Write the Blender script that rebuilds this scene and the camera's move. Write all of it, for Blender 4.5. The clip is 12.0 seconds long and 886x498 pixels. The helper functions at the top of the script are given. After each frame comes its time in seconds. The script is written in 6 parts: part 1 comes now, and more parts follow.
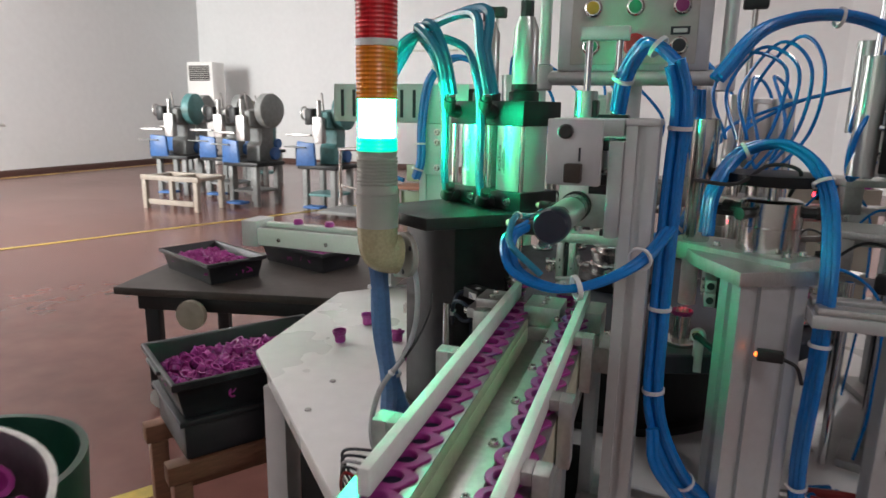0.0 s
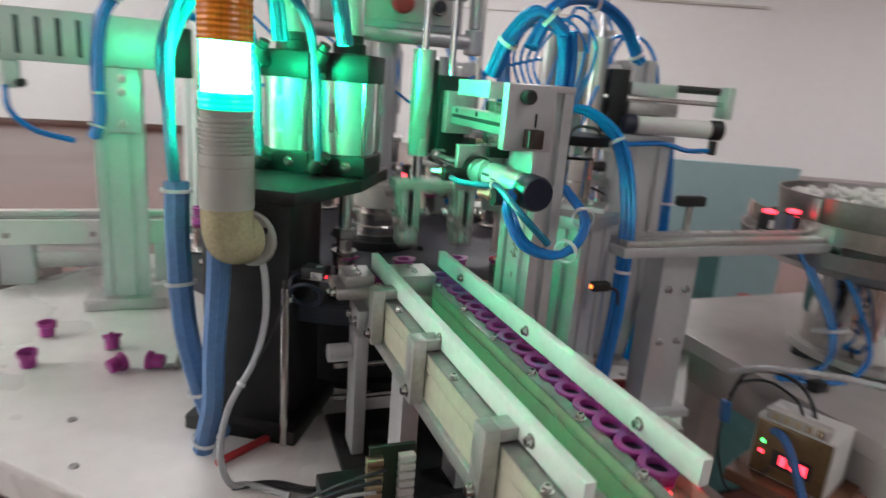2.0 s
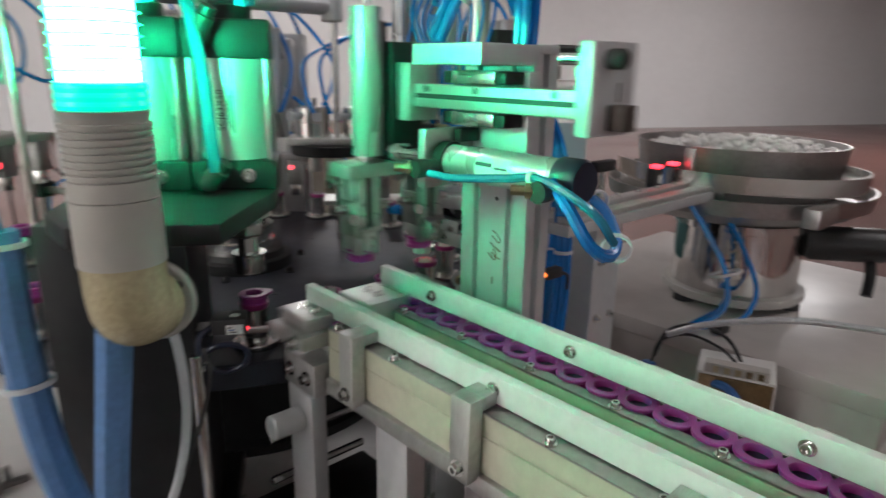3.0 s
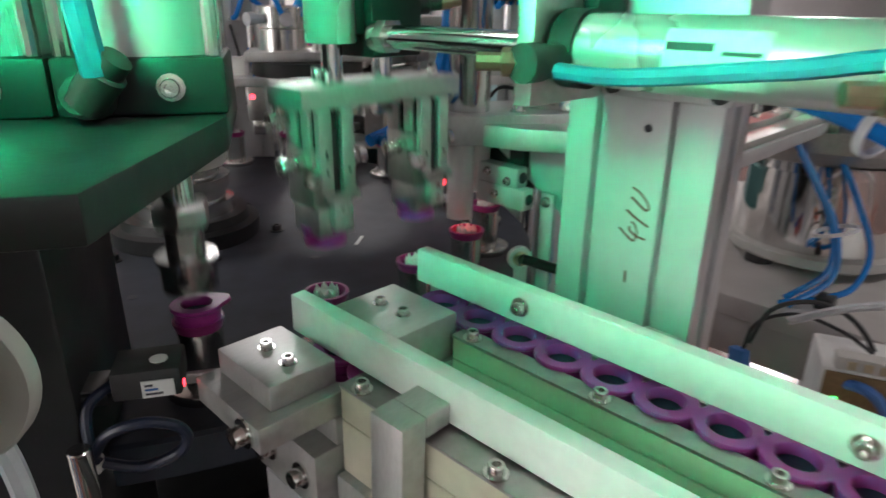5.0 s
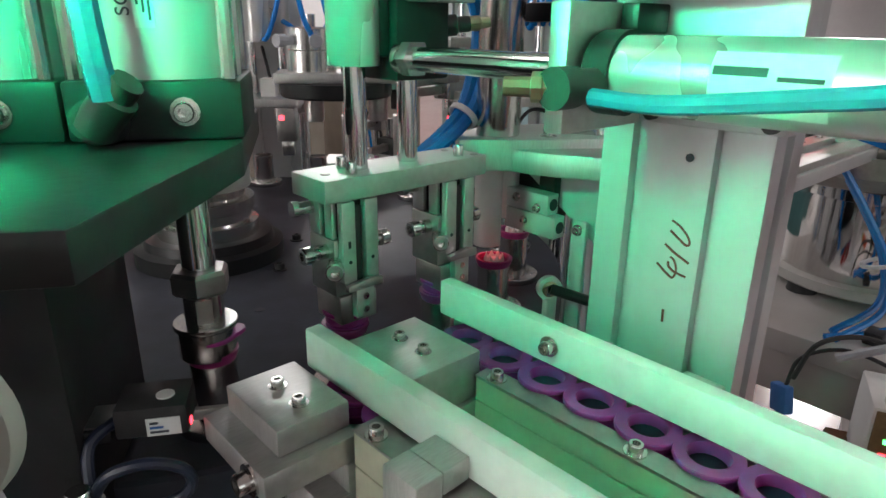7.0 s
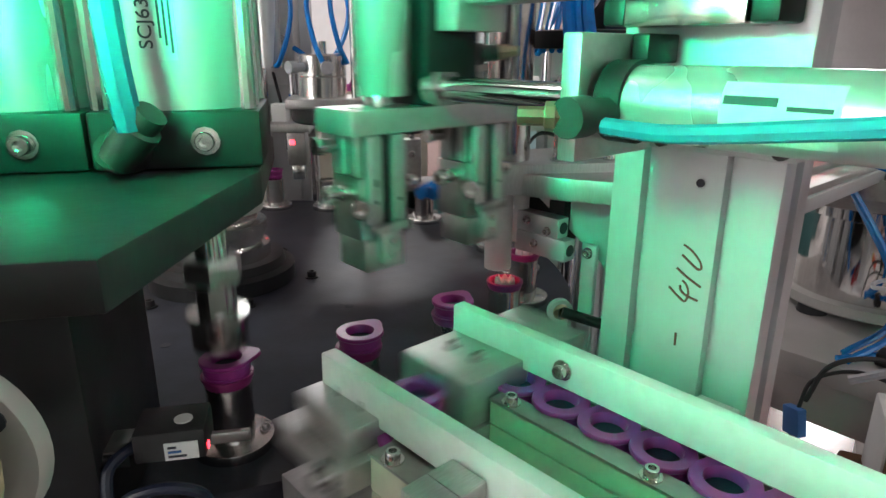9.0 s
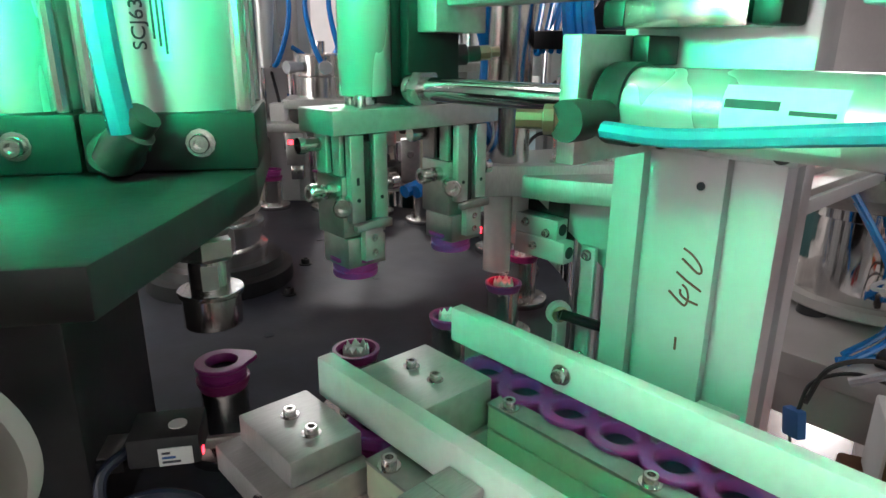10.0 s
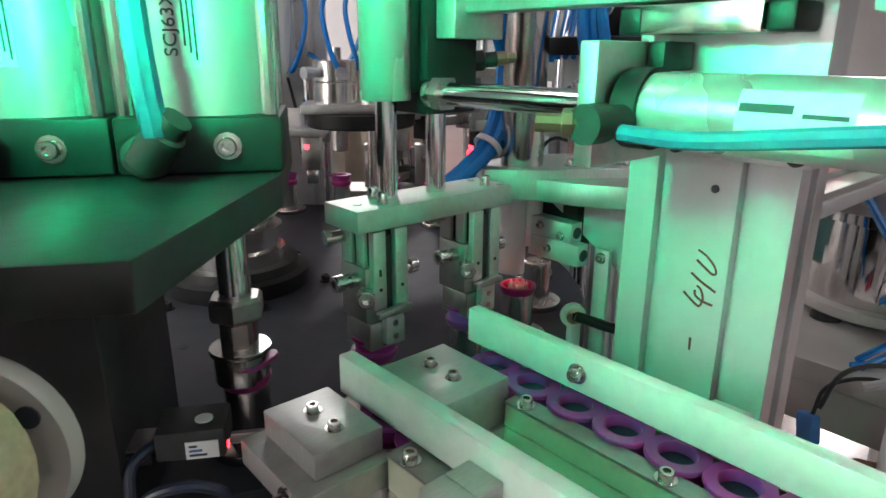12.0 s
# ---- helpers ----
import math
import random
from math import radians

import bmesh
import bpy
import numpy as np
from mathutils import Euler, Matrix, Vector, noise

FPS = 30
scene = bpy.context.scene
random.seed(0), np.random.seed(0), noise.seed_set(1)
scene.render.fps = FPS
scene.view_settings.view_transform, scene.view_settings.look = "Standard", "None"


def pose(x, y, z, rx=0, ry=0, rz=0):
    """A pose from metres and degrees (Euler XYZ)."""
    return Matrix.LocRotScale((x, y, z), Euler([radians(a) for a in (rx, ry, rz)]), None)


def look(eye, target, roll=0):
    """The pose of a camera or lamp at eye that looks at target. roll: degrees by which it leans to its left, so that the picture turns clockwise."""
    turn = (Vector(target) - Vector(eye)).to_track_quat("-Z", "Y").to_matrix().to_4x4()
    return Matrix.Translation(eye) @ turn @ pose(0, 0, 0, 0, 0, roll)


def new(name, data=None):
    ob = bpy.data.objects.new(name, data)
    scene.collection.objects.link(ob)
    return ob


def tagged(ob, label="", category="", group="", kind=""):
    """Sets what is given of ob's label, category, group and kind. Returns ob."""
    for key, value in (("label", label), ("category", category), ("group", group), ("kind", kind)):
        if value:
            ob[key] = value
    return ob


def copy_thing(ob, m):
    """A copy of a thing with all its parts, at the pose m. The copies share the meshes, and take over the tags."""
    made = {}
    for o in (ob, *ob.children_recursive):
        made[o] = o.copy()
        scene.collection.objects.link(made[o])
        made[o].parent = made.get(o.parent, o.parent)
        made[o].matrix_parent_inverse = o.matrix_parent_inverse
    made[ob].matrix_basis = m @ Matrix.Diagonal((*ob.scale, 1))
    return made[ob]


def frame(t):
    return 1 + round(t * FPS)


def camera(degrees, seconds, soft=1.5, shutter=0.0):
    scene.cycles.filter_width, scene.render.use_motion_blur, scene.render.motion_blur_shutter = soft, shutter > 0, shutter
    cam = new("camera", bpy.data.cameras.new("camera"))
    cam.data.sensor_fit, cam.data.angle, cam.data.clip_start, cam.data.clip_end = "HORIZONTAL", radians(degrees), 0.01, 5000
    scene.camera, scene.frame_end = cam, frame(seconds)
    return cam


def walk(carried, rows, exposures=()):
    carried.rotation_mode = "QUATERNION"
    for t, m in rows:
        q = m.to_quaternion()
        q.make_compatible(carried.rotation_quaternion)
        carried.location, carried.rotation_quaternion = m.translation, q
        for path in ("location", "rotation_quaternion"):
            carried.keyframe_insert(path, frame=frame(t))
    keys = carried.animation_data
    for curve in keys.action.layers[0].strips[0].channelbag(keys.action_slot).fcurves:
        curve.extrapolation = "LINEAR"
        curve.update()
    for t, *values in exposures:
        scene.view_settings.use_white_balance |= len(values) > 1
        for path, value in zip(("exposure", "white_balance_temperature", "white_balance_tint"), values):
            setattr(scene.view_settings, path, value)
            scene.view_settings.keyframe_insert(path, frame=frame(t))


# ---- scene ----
cam = camera(69.8, 12.0, soft=1.5, shutter=0.6)
GREEN = 520.0
PATH = [
    (0, (0.145, -0.778, 1.270), (-0.543, 1.051, 0.842), 1.0),
    (0.5, (0.088, -0.825, 1.267), (-0.432, 1.053, 0.819), 2.2),
    (1, (-0.02, -0.773, 1.251), (-0.235, 1.149, 0.743), -0.4),
    (1.5, (-0.107, -0.733, 1.236), (0.024, 1.205, 0.761), 1.9),
    (2, (-0.23, -0.718, 1.262), (0.464, 1.087, 0.749), 4.5),
    (2.5, (-0.315, -0.607, 1.23), (0.705, 1.032, 0.707), 2.4),
    (3, (-0.32, -0.489, 1.246), (0.972, 0.935, 0.698), 0.9),
    (3.2, (-0.321, -0.468, 1.243), (1.051, 0.872, 0.675), 1.2),
    (4.8, (-0.210, -0.267, 1.190), (1.173, 1.006, 0.508), 1.5),
    (5, (-0.194, -0.252, 1.188), (1.136, 1.06, 0.471), 0.8),
    (5.5, (-0.18, -0.242, 1.187), (1.081, 1.136, 0.473), 0.1),
    (6, (-0.177, -0.243, 1.187), (1.093, 1.129, 0.477), 0.7),
    (6.5, (-0.176, -0.242, 1.188), (1.106, 1.135, 0.509), 0.5),
    (7, (-0.178, -0.24, 1.188), (1.097, 1.152, 0.526), 0.7),
    (9, (-0.183, -0.24, 1.191), (1.09, 1.18, 0.592), 0.3),
    (9.5, (-0.18, -0.239, 1.19), (1.088, 1.182, 0.582), 0.4),
    (10, (-0.18, -0.238, 1.192), (1.094, 1.181, 0.59), 0.4),
    (10.5, (-0.18, -0.24, 1.191), (1.096, 1.179, 0.593), 0.2),
    (11, (-0.181, -0.241, 1.191), (1.092, 1.183, 0.597), 0.2),
    (11.5, (-0.182, -0.24, 1.192), (1.09, 1.185, 0.602), 0.2),
    (12, (-0.188, -0.241, 1.192), (1.065, 1.204, 0.606), 0.3),
]
walk(cam, [(t, look(eye, target, roll)) for t, eye, target, roll in PATH], exposures=[(0, -0.76), (0.5, -0.74), (1, -0.48), (2, -0.58), (3, -0.80), (3.2, -0.80), (5, -0.42), (12, -0.32)])

# ---- world and lights ----
world = bpy.data.worlds.new("daylight")
scene.world = world
world.use_nodes = True
_sky = world.node_tree.nodes.new("ShaderNodeTexSky")
_sky.sky_type, _sky.sun_disc, _sky.sun_elevation, _sky.sun_rotation = "NISHITA", False, radians(40), radians(200)
world.node_tree.links.new(_sky.outputs[0], world.node_tree.nodes["Background"].inputs[0])
world.node_tree.nodes["Background"].inputs[1].default_value = 0.1


def area(name, eye, target, w, h, watts, color):
    li = bpy.data.lights.new(name, "AREA")
    li.shape, li.size, li.size_y, li.energy, li.color = "RECTANGLE", w, h, watts, color
    ob = new(name, li)
    ob.matrix_world = look(eye, target)
    return ob


# added fill: unseen fluorescent battens under the ceiling, daylight from an unseen window side
for lx, ly, lw in ((-5.5, 1.5, 92), (-1.0, 2.6, 44), (2.2, -2.4, 80), (-5.5, 7.5, 28), (3.6, 6.4, 330), (11.0, 2.5, 440)):
    area("ceiling_light_source", (lx, ly, 4.42), (lx, ly, 0), 1.5, 0.5, lw, (1.0, 0.965, 0.97))
# fill lamp added at the south wall, behind the camera
area("window_daylight", (-3.0, -6.85, 2.3), (-3.0, 0, 1.6), 5.0, 2.2, 36, (0.97, 0.98, 1.0))
# lamp added inside the hall to make the west wall's bright patch; no doorway
area("doorway_daylight", (-9.3, -1.0, 2.6), (-11.0, 6.5, 2.6), 2.4, 2.6, 1900, (1.0, 0.99, 0.97))


# ---- materials ----
def mat(name, color, rough=0.5, metal=0.0, vary=0.12, scale=40.0, bump=0.0, bump_scale=200.0, stretch=(1, 1, 1), spec=0.5, island=0.0, dirt=0.0, glass=0.0):
    """A node material: base colour with broad and fine variation, gloss that varies with it, fine relief."""
    m = bpy.data.materials.new(name)
    m.use_nodes = True
    nt = m.node_tree
    b = nt.nodes["Principled BSDF"]
    N, L = nt.nodes.new, nt.links.new
    tc, mp = N("ShaderNodeTexCoord"), N("ShaderNodeMapping")
    mp.inputs["Scale"].default_value = stretch
    L(tc.outputs["Object"], mp.inputs[0])
    n1, n2 = N("ShaderNodeTexNoise"), N("ShaderNodeTexNoise")
    n1.inputs["Scale"].default_value, n2.inputs["Scale"].default_value = scale * 0.22, scale * 3
    n1.inputs["Detail"].default_value, n2.inputs["Detail"].default_value = 4, 3
    L(mp.outputs[0], n1.inputs[0]), L(mp.outputs[0], n2.inputs[0])
    add = N("ShaderNodeMath")
    add.operation = "ADD"
    L(n1.outputs[0], add.inputs[0]), L(n2.outputs[0], add.inputs[1])
    rg = N("ShaderNodeMapRange")
    rg.inputs[1].default_value, rg.inputs[2].default_value = 0.6, 1.4
    rg.inputs[3].default_value, rg.inputs[4].default_value = 1 - vary, 1 + vary
    L(add.outputs[0], rg.inputs[0])
    val = rg.outputs[0]
    if island:
        info, r2, mu = N("ShaderNodeObjectInfo"), N("ShaderNodeMapRange"), N("ShaderNodeMath")
        r2.inputs[3].default_value, r2.inputs[4].default_value = 1 - island, 1 + island
        mu.operation = "MULTIPLY"
        L(info.outputs["Random"], r2.inputs[0]), L(r2.outputs[0], mu.inputs[0]), L(val, mu.inputs[1])
        val = mu.outputs[0]
    mul = N("ShaderNodeVectorMath")
    mul.operation = "SCALE"
    mul.inputs[0].default_value = color[:3]
    L(val, mul.inputs["Scale"])
    out = mul.outputs[0]
    if dirt:
        n3, ramp, mix = N("ShaderNodeTexNoise"), N("ShaderNodeMapRange"), N("ShaderNodeMix")
        n3.inputs["Scale"].default_value, n3.inputs["Detail"].default_value = scale * 0.6, 6
        L(tc.outputs["Object"], n3.inputs[0])
        ramp.inputs[1].default_value, ramp.inputs[2].default_value, ramp.inputs[4].default_value = 0.55, 0.75, dirt
        mix.data_type = "RGBA"
        mix.inputs[7].default_value = (0.10, 0.085, 0.07, 1)
        L(n3.outputs[0], ramp.inputs[0]), L(ramp.outputs[0], mix.inputs[0]), L(out, mix.inputs[6])
        out = mix.outputs[2]
    L(out, b.inputs["Base Color"])
    rr = N("ShaderNodeMapRange")
    rr.inputs[1].default_value, rr.inputs[2].default_value = 0.3, 0.7
    rr.inputs[3].default_value, rr.inputs[4].default_value = max(0.02, rough * 0.8), min(1, rough * 1.2)
    L(n1.outputs[0], rr.inputs[0]), L(rr.outputs[0], b.inputs["Roughness"])
    b.inputs["Metallic"].default_value = metal
    b.inputs["Specular IOR Level"].default_value = spec
    if glass:
        b.inputs["Transmission Weight"].default_value = glass
    if bump:
        n4, bp = N("ShaderNodeTexNoise"), N("ShaderNodeBump")
        n4.inputs["Scale"].default_value, n4.inputs["Detail"].default_value = bump_scale, 3
        L(mp.outputs[0], n4.inputs[0]), L(n4.outputs[0], bp.inputs["Height"])
        bp.inputs["Strength"].default_value, bp.inputs["Distance"].default_value = bump, 0.001
        L(bp.outputs[0], b.inputs["Normal"])
    return m


def glow(name, color, strength):
    m = bpy.data.materials.new(name)
    m.use_nodes = True
    b = m.node_tree.nodes["Principled BSDF"]
    b.inputs["Base Color"].default_value = (*color, 1)
    b.inputs["Roughness"].default_value = 0.25
    b.inputs["Emission Color"].default_value = (*color, 1)
    b.inputs["Emission Strength"].default_value = strength
    return m


ALU = mat("anodised_aluminium", (0.58, 0.59, 0.60), 0.42, 0.4, 0.06, 30, 0.05, 400)
ALU_MILL = mat("milled_aluminium", (0.54, 0.54, 0.53), 0.42, 0.78, 0.16, 60, 0.22, 300, (1, 10, 1))
STEEL = mat("polished_steel", (0.66, 0.65, 0.63), 0.20, 1.0, 0.08, 60, 0.03, 300)
MIRROR = mat("mirror_polished_steel", (0.70, 0.68, 0.66), 0.07, 1.0, 0.10, 60, 0.25, 24, (1, 1, 0.12))
STEEL_DULL = mat("dull_steel", (0.42, 0.41, 0.40), 0.38, 1.0, 0.18, 50, 0.1, 300, dirt=0.2)
CHROME = mat("chromed_rod", (0.75, 0.75, 0.76), 0.10, 1.0, 0.03, 30)
BARREL = mat("brushed_barrel", (0.56, 0.58, 0.57), 0.27, 0.6, 0.05, 40, 0.05, 200, (1, 1, 0.1))
BLACK = mat("black_anodised", (0.014, 0.015, 0.016), 0.45, 0.0, 0.3, 30, 0.05, 300, spec=0.3)
BLACK_PAINT = mat("black_painted_steel", (0.022, 0.022, 0.023), 0.46, 0.0, 0.35, 14, 0.15, 120, spec=0.35)
RUBBER = mat("black_plastic", (0.02, 0.02, 0.021), 0.5, 0, 0.25, 60)
DIAL = mat("dark_dial_plate", (0.020, 0.025, 0.038), 0.58, 0.0, 0.4, 16, 0.12, 260, dirt=0.12)
NYLON = mat("white_nylon_bar", (0.84, 0.84, 0.83), 0.42, 0, 0.07, 50, 0.10, 180, spec=0.4, dirt=0.10)
CREAM = mat("cream_nylon_block", (0.56, 0.55, 0.43), 0.5, 0, 0.10, 40, 0.08, 160)
TABLE = mat("white_enamelled_steel", (0.82, 0.81, 0.80), 0.28, 0, 0.06, 10, 0.04, 60, dirt=0.10)
PURPLE = mat("purple_plastic", (0.36, 0.035, 0.25), 0.38, 0, 0.12, 60, 0.0, island=0.15)
PURPLE_RIM = mat("magenta_plastic_rim", (0.30, 0.025, 0.16), 0.38, 0, 0.12, 60)
WHITE = mat("white_plastic", (0.78, 0.78, 0.76), 0.4, 0, 0.04, 60)
GREY = mat("grey_plastic", (0.48, 0.47, 0.44), 0.5, 0, 0.06, 40)
BLUE = mat("blue_air_hose", (0.006, 0.19, 0.58), 0.20, 0, 0.15, 60, spec=0.6)
# clear blue hose with the green lamp's cast put into its colour
CYAN = mat("clear_blue_air_hose", (0.03, 0.30, 0.46), 0.16, 0, 0.12, 60, spec=0.6, glass=0.25)
LBLUE = mat("light_blue_sheath", (0.10, 0.22, 0.45), 0.45, 0, 0.2, 60)
CLEAR = mat("clear_grey_tubing", (0.45, 0.47, 0.49), 0.25, 0, 0.1, 60)
NAVY = mat("navy_cylinder_cap", (0.012, 0.018, 0.04), 0.4, 0, 0.2, 50)
BRASS = mat("brass", (0.52, 0.45, 0.31), 0.3, 1.0, 0.1, 60)
OLDBRASS = mat("brassy_tinted_panel", (0.20, 0.13, 0.06), 0.35, 0.4, 0.25, 60, dirt=0.2)
RED = mat("red_plastic", (0.42, 0.03, 0.035), 0.35, 0, 0.1, 50)
ORANGE = mat("orange_plastic", (0.75, 0.10, 0.02), 0.35, 0, 0.1, 50)
YELLOW = mat("yellow_plastic", (0.62, 0.45, 0.04), 0.4, 0, 0.1, 50)
TAPE = mat("yellowed_packing_tape", (0.45, 0.40, 0.25), 0.22, 0, 0.25, 90, 0.5, 90)
FROST = mat("frosted_clear_plastic", (0.72, 0.68, 0.67), 0.5, 0, 0.06, 60, glass=0.12)
TIE = mat("white_cable_tie", (0.7, 0.72, 0.74), 0.4, 0, 0.05, 50)
PAPER = mat("silver_label", (0.66, 0.68, 0.66), 0.5, 0, 0.05, 50)
INK = mat("dark_printing_ink", (0.03, 0.035, 0.045), 0.6, 0, 0.1, 50)
PEN = mat("red_marker_line", (0.20, 0.05, 0.04), 0.6, 0, 0.1, 50)
TEAL = mat("teal_painted_steel", (0.08, 0.22, 0.22), 0.5, 0, 0.25, 8, 0.2, 40, dirt=0.5)
MBLUE = mat("blue_painted_steel", (0.03, 0.12, 0.34), 0.5, 0, 0.25, 8, 0.2, 40, dirt=0.3)
MGREY = mat("grey_painted_machine", (0.20, 0.21, 0.205), 0.5, 0, 0.25, 8, 0.2, 40, dirt=0.4)
OLIVE = mat("green_painted_steel", (0.12, 0.20, 0.10), 0.5, 0, 0.2, 8, 0.2, 40, dirt=0.3)
WOOD = mat("brown_wooden_trestle", (0.20, 0.09, 0.05), 0.6, 0, 0.3, 12, 0.5, 60, (1, 1, 6))
BOARD = mat("pale_board", (0.33, 0.29, 0.24), 0.55, 0, 0.2, 8, 0.3, 40, dirt=0.35)
TRAYM = mat("dark_grey_tray_plastic", (0.018, 0.019, 0.023), 0.4, 0, 0.2, 20, 0.05, 100)
SKY_BOARD = mat("pale_blue_panel", (0.36, 0.52, 0.55), 0.5, 0, 0.06, 6)
WALLM = mat("white_plastered_wall", (0.71, 0.72, 0.72), 0.8, 0, 0.04, 3.0, 0.25, 40, dirt=0.03)
CEIL = mat("white_ceiling", (0.7, 0.7, 0.7), 0.85, 0, 0.05, 3)
FLOORM = mat("red_brown_painted_floor", (0.17, 0.073, 0.060), 0.22, 0, 0.22, 2.2, 0.12, 18, dirt=0.25)
LINE = mat("yellow_floor_line", (0.55, 0.42, 0.08), 0.5, 0, 0.25, 10, dirt=0.4)
PINK = mat("pink_plastic", (0.7, 0.25, 0.28), 0.5, 0, 0.1, 10)
SKIRT = mat("dark_skirting", (0.10, 0.05, 0.04), 0.5, 0, 0.2, 6)
GREEN_BTN = mat("green_button_plastic", (0.02, 0.36, 0.16), 0.35, 0, 0.08, 60)
GREEN_PCB = mat("dark_green_circuit_board", (0.012, 0.035, 0.02), 0.4, 0, 0.2, 60)
STANDM = mat("grey_white_stand_paint", (0.50, 0.48, 0.46), 0.4, 0, 0.10, 8, 0.05, 60, dirt=0.2)
DGREEN = mat("dark_green_plastic", (0.008, 0.05, 0.032), 0.35, 0, 0.2, 30)
DBOARD = mat("dark_worn_board", (0.05, 0.042, 0.037), 0.5, 0, 0.3, 8, 0.3, 40, dirt=0.3)
FELT = mat("felt_grey_part", (0.2, 0.2, 0.2), 0.7, 0, 0.2, 40)
GREEN_LAMP = glow("lit_green_lens", (0.008, 1.0, 0.42), GREEN)
# for the opaque fins added round the lamp core to shape its light
LIGHT_FIN = mat("pale_green_lens_rib", (0.45, 0.80, 0.62), 0.3, 0, 0.05, 60)
GREEN_EDGE = glow("dim_green_lens_foot", (0.0, 1.0, 0.62), 1.6)
TOWERM = mat("beige_grey_tower_plastic", (0.40, 0.395, 0.36), 0.42, 0, 0.06, 30, 0.03, 120, dirt=0.06)
AMBER_LENS = mat("amber_lens", (0.75, 0.24, 0.02), 0.25, 0, 0.25, 120, stretch=(1, 1, 0.05))
RED_LENS = mat("red_lens", (0.62, 0.02, 0.03), 0.25, 0, 0.25, 120, stretch=(1, 1, 0.05))
RED_LED = glow("lit_red_led", (1.0, 0.03, 0.05), 9.0)
DBROWN = mat("dark_brown_rubber", (0.045, 0.032, 0.026), 0.6, 0, 0.2, 40)
ORANGE_LED = glow("lit_orange_digits", (1.0, 0.18, 0.03), 6.0)
GREEN_LED = glow("lit_green_led", (0.1, 1.0, 0.2), 5.0)
# glow of the added ceiling battens, which stay out of view
LAMPM = glow("fluorescent_tube", (1.0, 0.98, 0.96), 6.0)

# ---- mesh helpers ----
ORG = {}


def thing(name, at, label, category, group="", kind=""):
    ob = new(name)
    ob.empty_display_size = 0.02
    ob.location = at
    ORG[ob] = Vector(at)
    return tagged(ob, label, category, group, kind)


def part(name, bm, material, parent=None, label="", smooth=True):
    """Links a bmesh, in world metres, as one mesh object under a thing or a part."""
    org = ORG[parent] if parent else Vector((0, 0, 0))
    if org.length:
        bmesh.ops.translate(bm, verts=bm.verts, vec=-org)
    bmesh.ops.recalc_face_normals(bm, faces=bm.faces)
    me = bpy.data.meshes.new(name)
    bm.to_mesh(me)
    bm.free()
    me.materials.append(material)
    if smooth:
        me.polygons.foreach_set("use_smooth", [True] * len(me.polygons))
        me.set_sharp_from_angle(angle=radians(35))
    ob = new(name, me)
    ob.parent = parent
    ORG[ob] = org
    return tagged(ob, label)


def solo(name, bm, material, at, label, category, group="", kind="", smooth=True):
    """A thing that is one mesh, with its origin at its base."""
    bmesh.ops.translate(bm, verts=bm.verts, vec=-Vector(at))
    ob = part(name, bm, material, None, label, smooth)
    ob.location = at
    ORG[ob] = Vector(at)
    return tagged(ob, "", category, group, kind)


def B(*boxes, bevel=0.0, bm=None, m=None):
    """Boxes (x0, x1, y0, y1, z0, z1), with bevelled edges, in one bmesh."""
    bm = bm or bmesh.new()
    for x0, x1, y0, y1, z0, z1 in boxes:
        r = bmesh.ops.create_cube(bm, size=1.0)
        for v in r["verts"]:
            v.co = Vector(((x0 + x1) / 2 + v.co.x * (x1 - x0), (y0 + y1) / 2 + v.co.y * (y1 - y0), (z0 + z1) / 2 + v.co.z * (z1 - z0)))
        if bevel:
            ed = list({e for v in r["verts"] for e in v.link_edges})
            r2 = bmesh.ops.bevel(bm, geom=ed, offset=bevel, segments=2, profile=0.5, affect="EDGES")
    if m is not None:
        bmesh.ops.transform(bm, matrix=m, verts=bm.verts)
    return bm


def axis_turn(axis):
    a = Vector(axis).normalized()
    return a.to_track_quat("Z", "Y").to_matrix().to_4x4()


def lathe(profile, at, axis=(0, 0, 1), seg=28, bm=None, m=None):
    """A turned solid: profile of (radius, height) from the base up, about an axis through at."""
    bm = bm or bmesh.new()
    turn = Matrix.Translation(at) @ axis_turn(axis)
    if m is not None:
        turn = m @ turn
    rings = []
    for r, h in profile:
        if r < 1e-6:
            rings.append([bm.verts.new(turn @ Vector((0, 0, h)))])
        else:
            rings.append([bm.verts.new(turn @ Vector((r * math.cos(2 * math.pi * i / seg), r * math.sin(2 * math.pi * i / seg), h))) for i in range(seg)])
    for a, b in zip(rings, rings[1:]):
        for i in range(seg):
            j = (i + 1) % seg
            f = [a[i % len(a)], a[j % len(a)], b[j % len(b)], b[i % len(b)]]
            f = [v for k, v in enumerate(f) if v not in f[:k]]
            if len(f) > 2:
                bm.faces.new(f)
    return bm


def C(r, p0, p1, seg=20, ch=0.0, bm=None):
    """A rod between two points, closed, with chamfered ends."""
    p0, p1 = Vector(p0), Vector(p1)
    h = (p1 - p0).length
    ch = ch or min(r, h) * 0.12
    return lathe([(0, 0), (r - ch, 0), (r, ch), (r, h - ch), (r - ch, h), (0, h)], p0, p1 - p0, seg, bm)


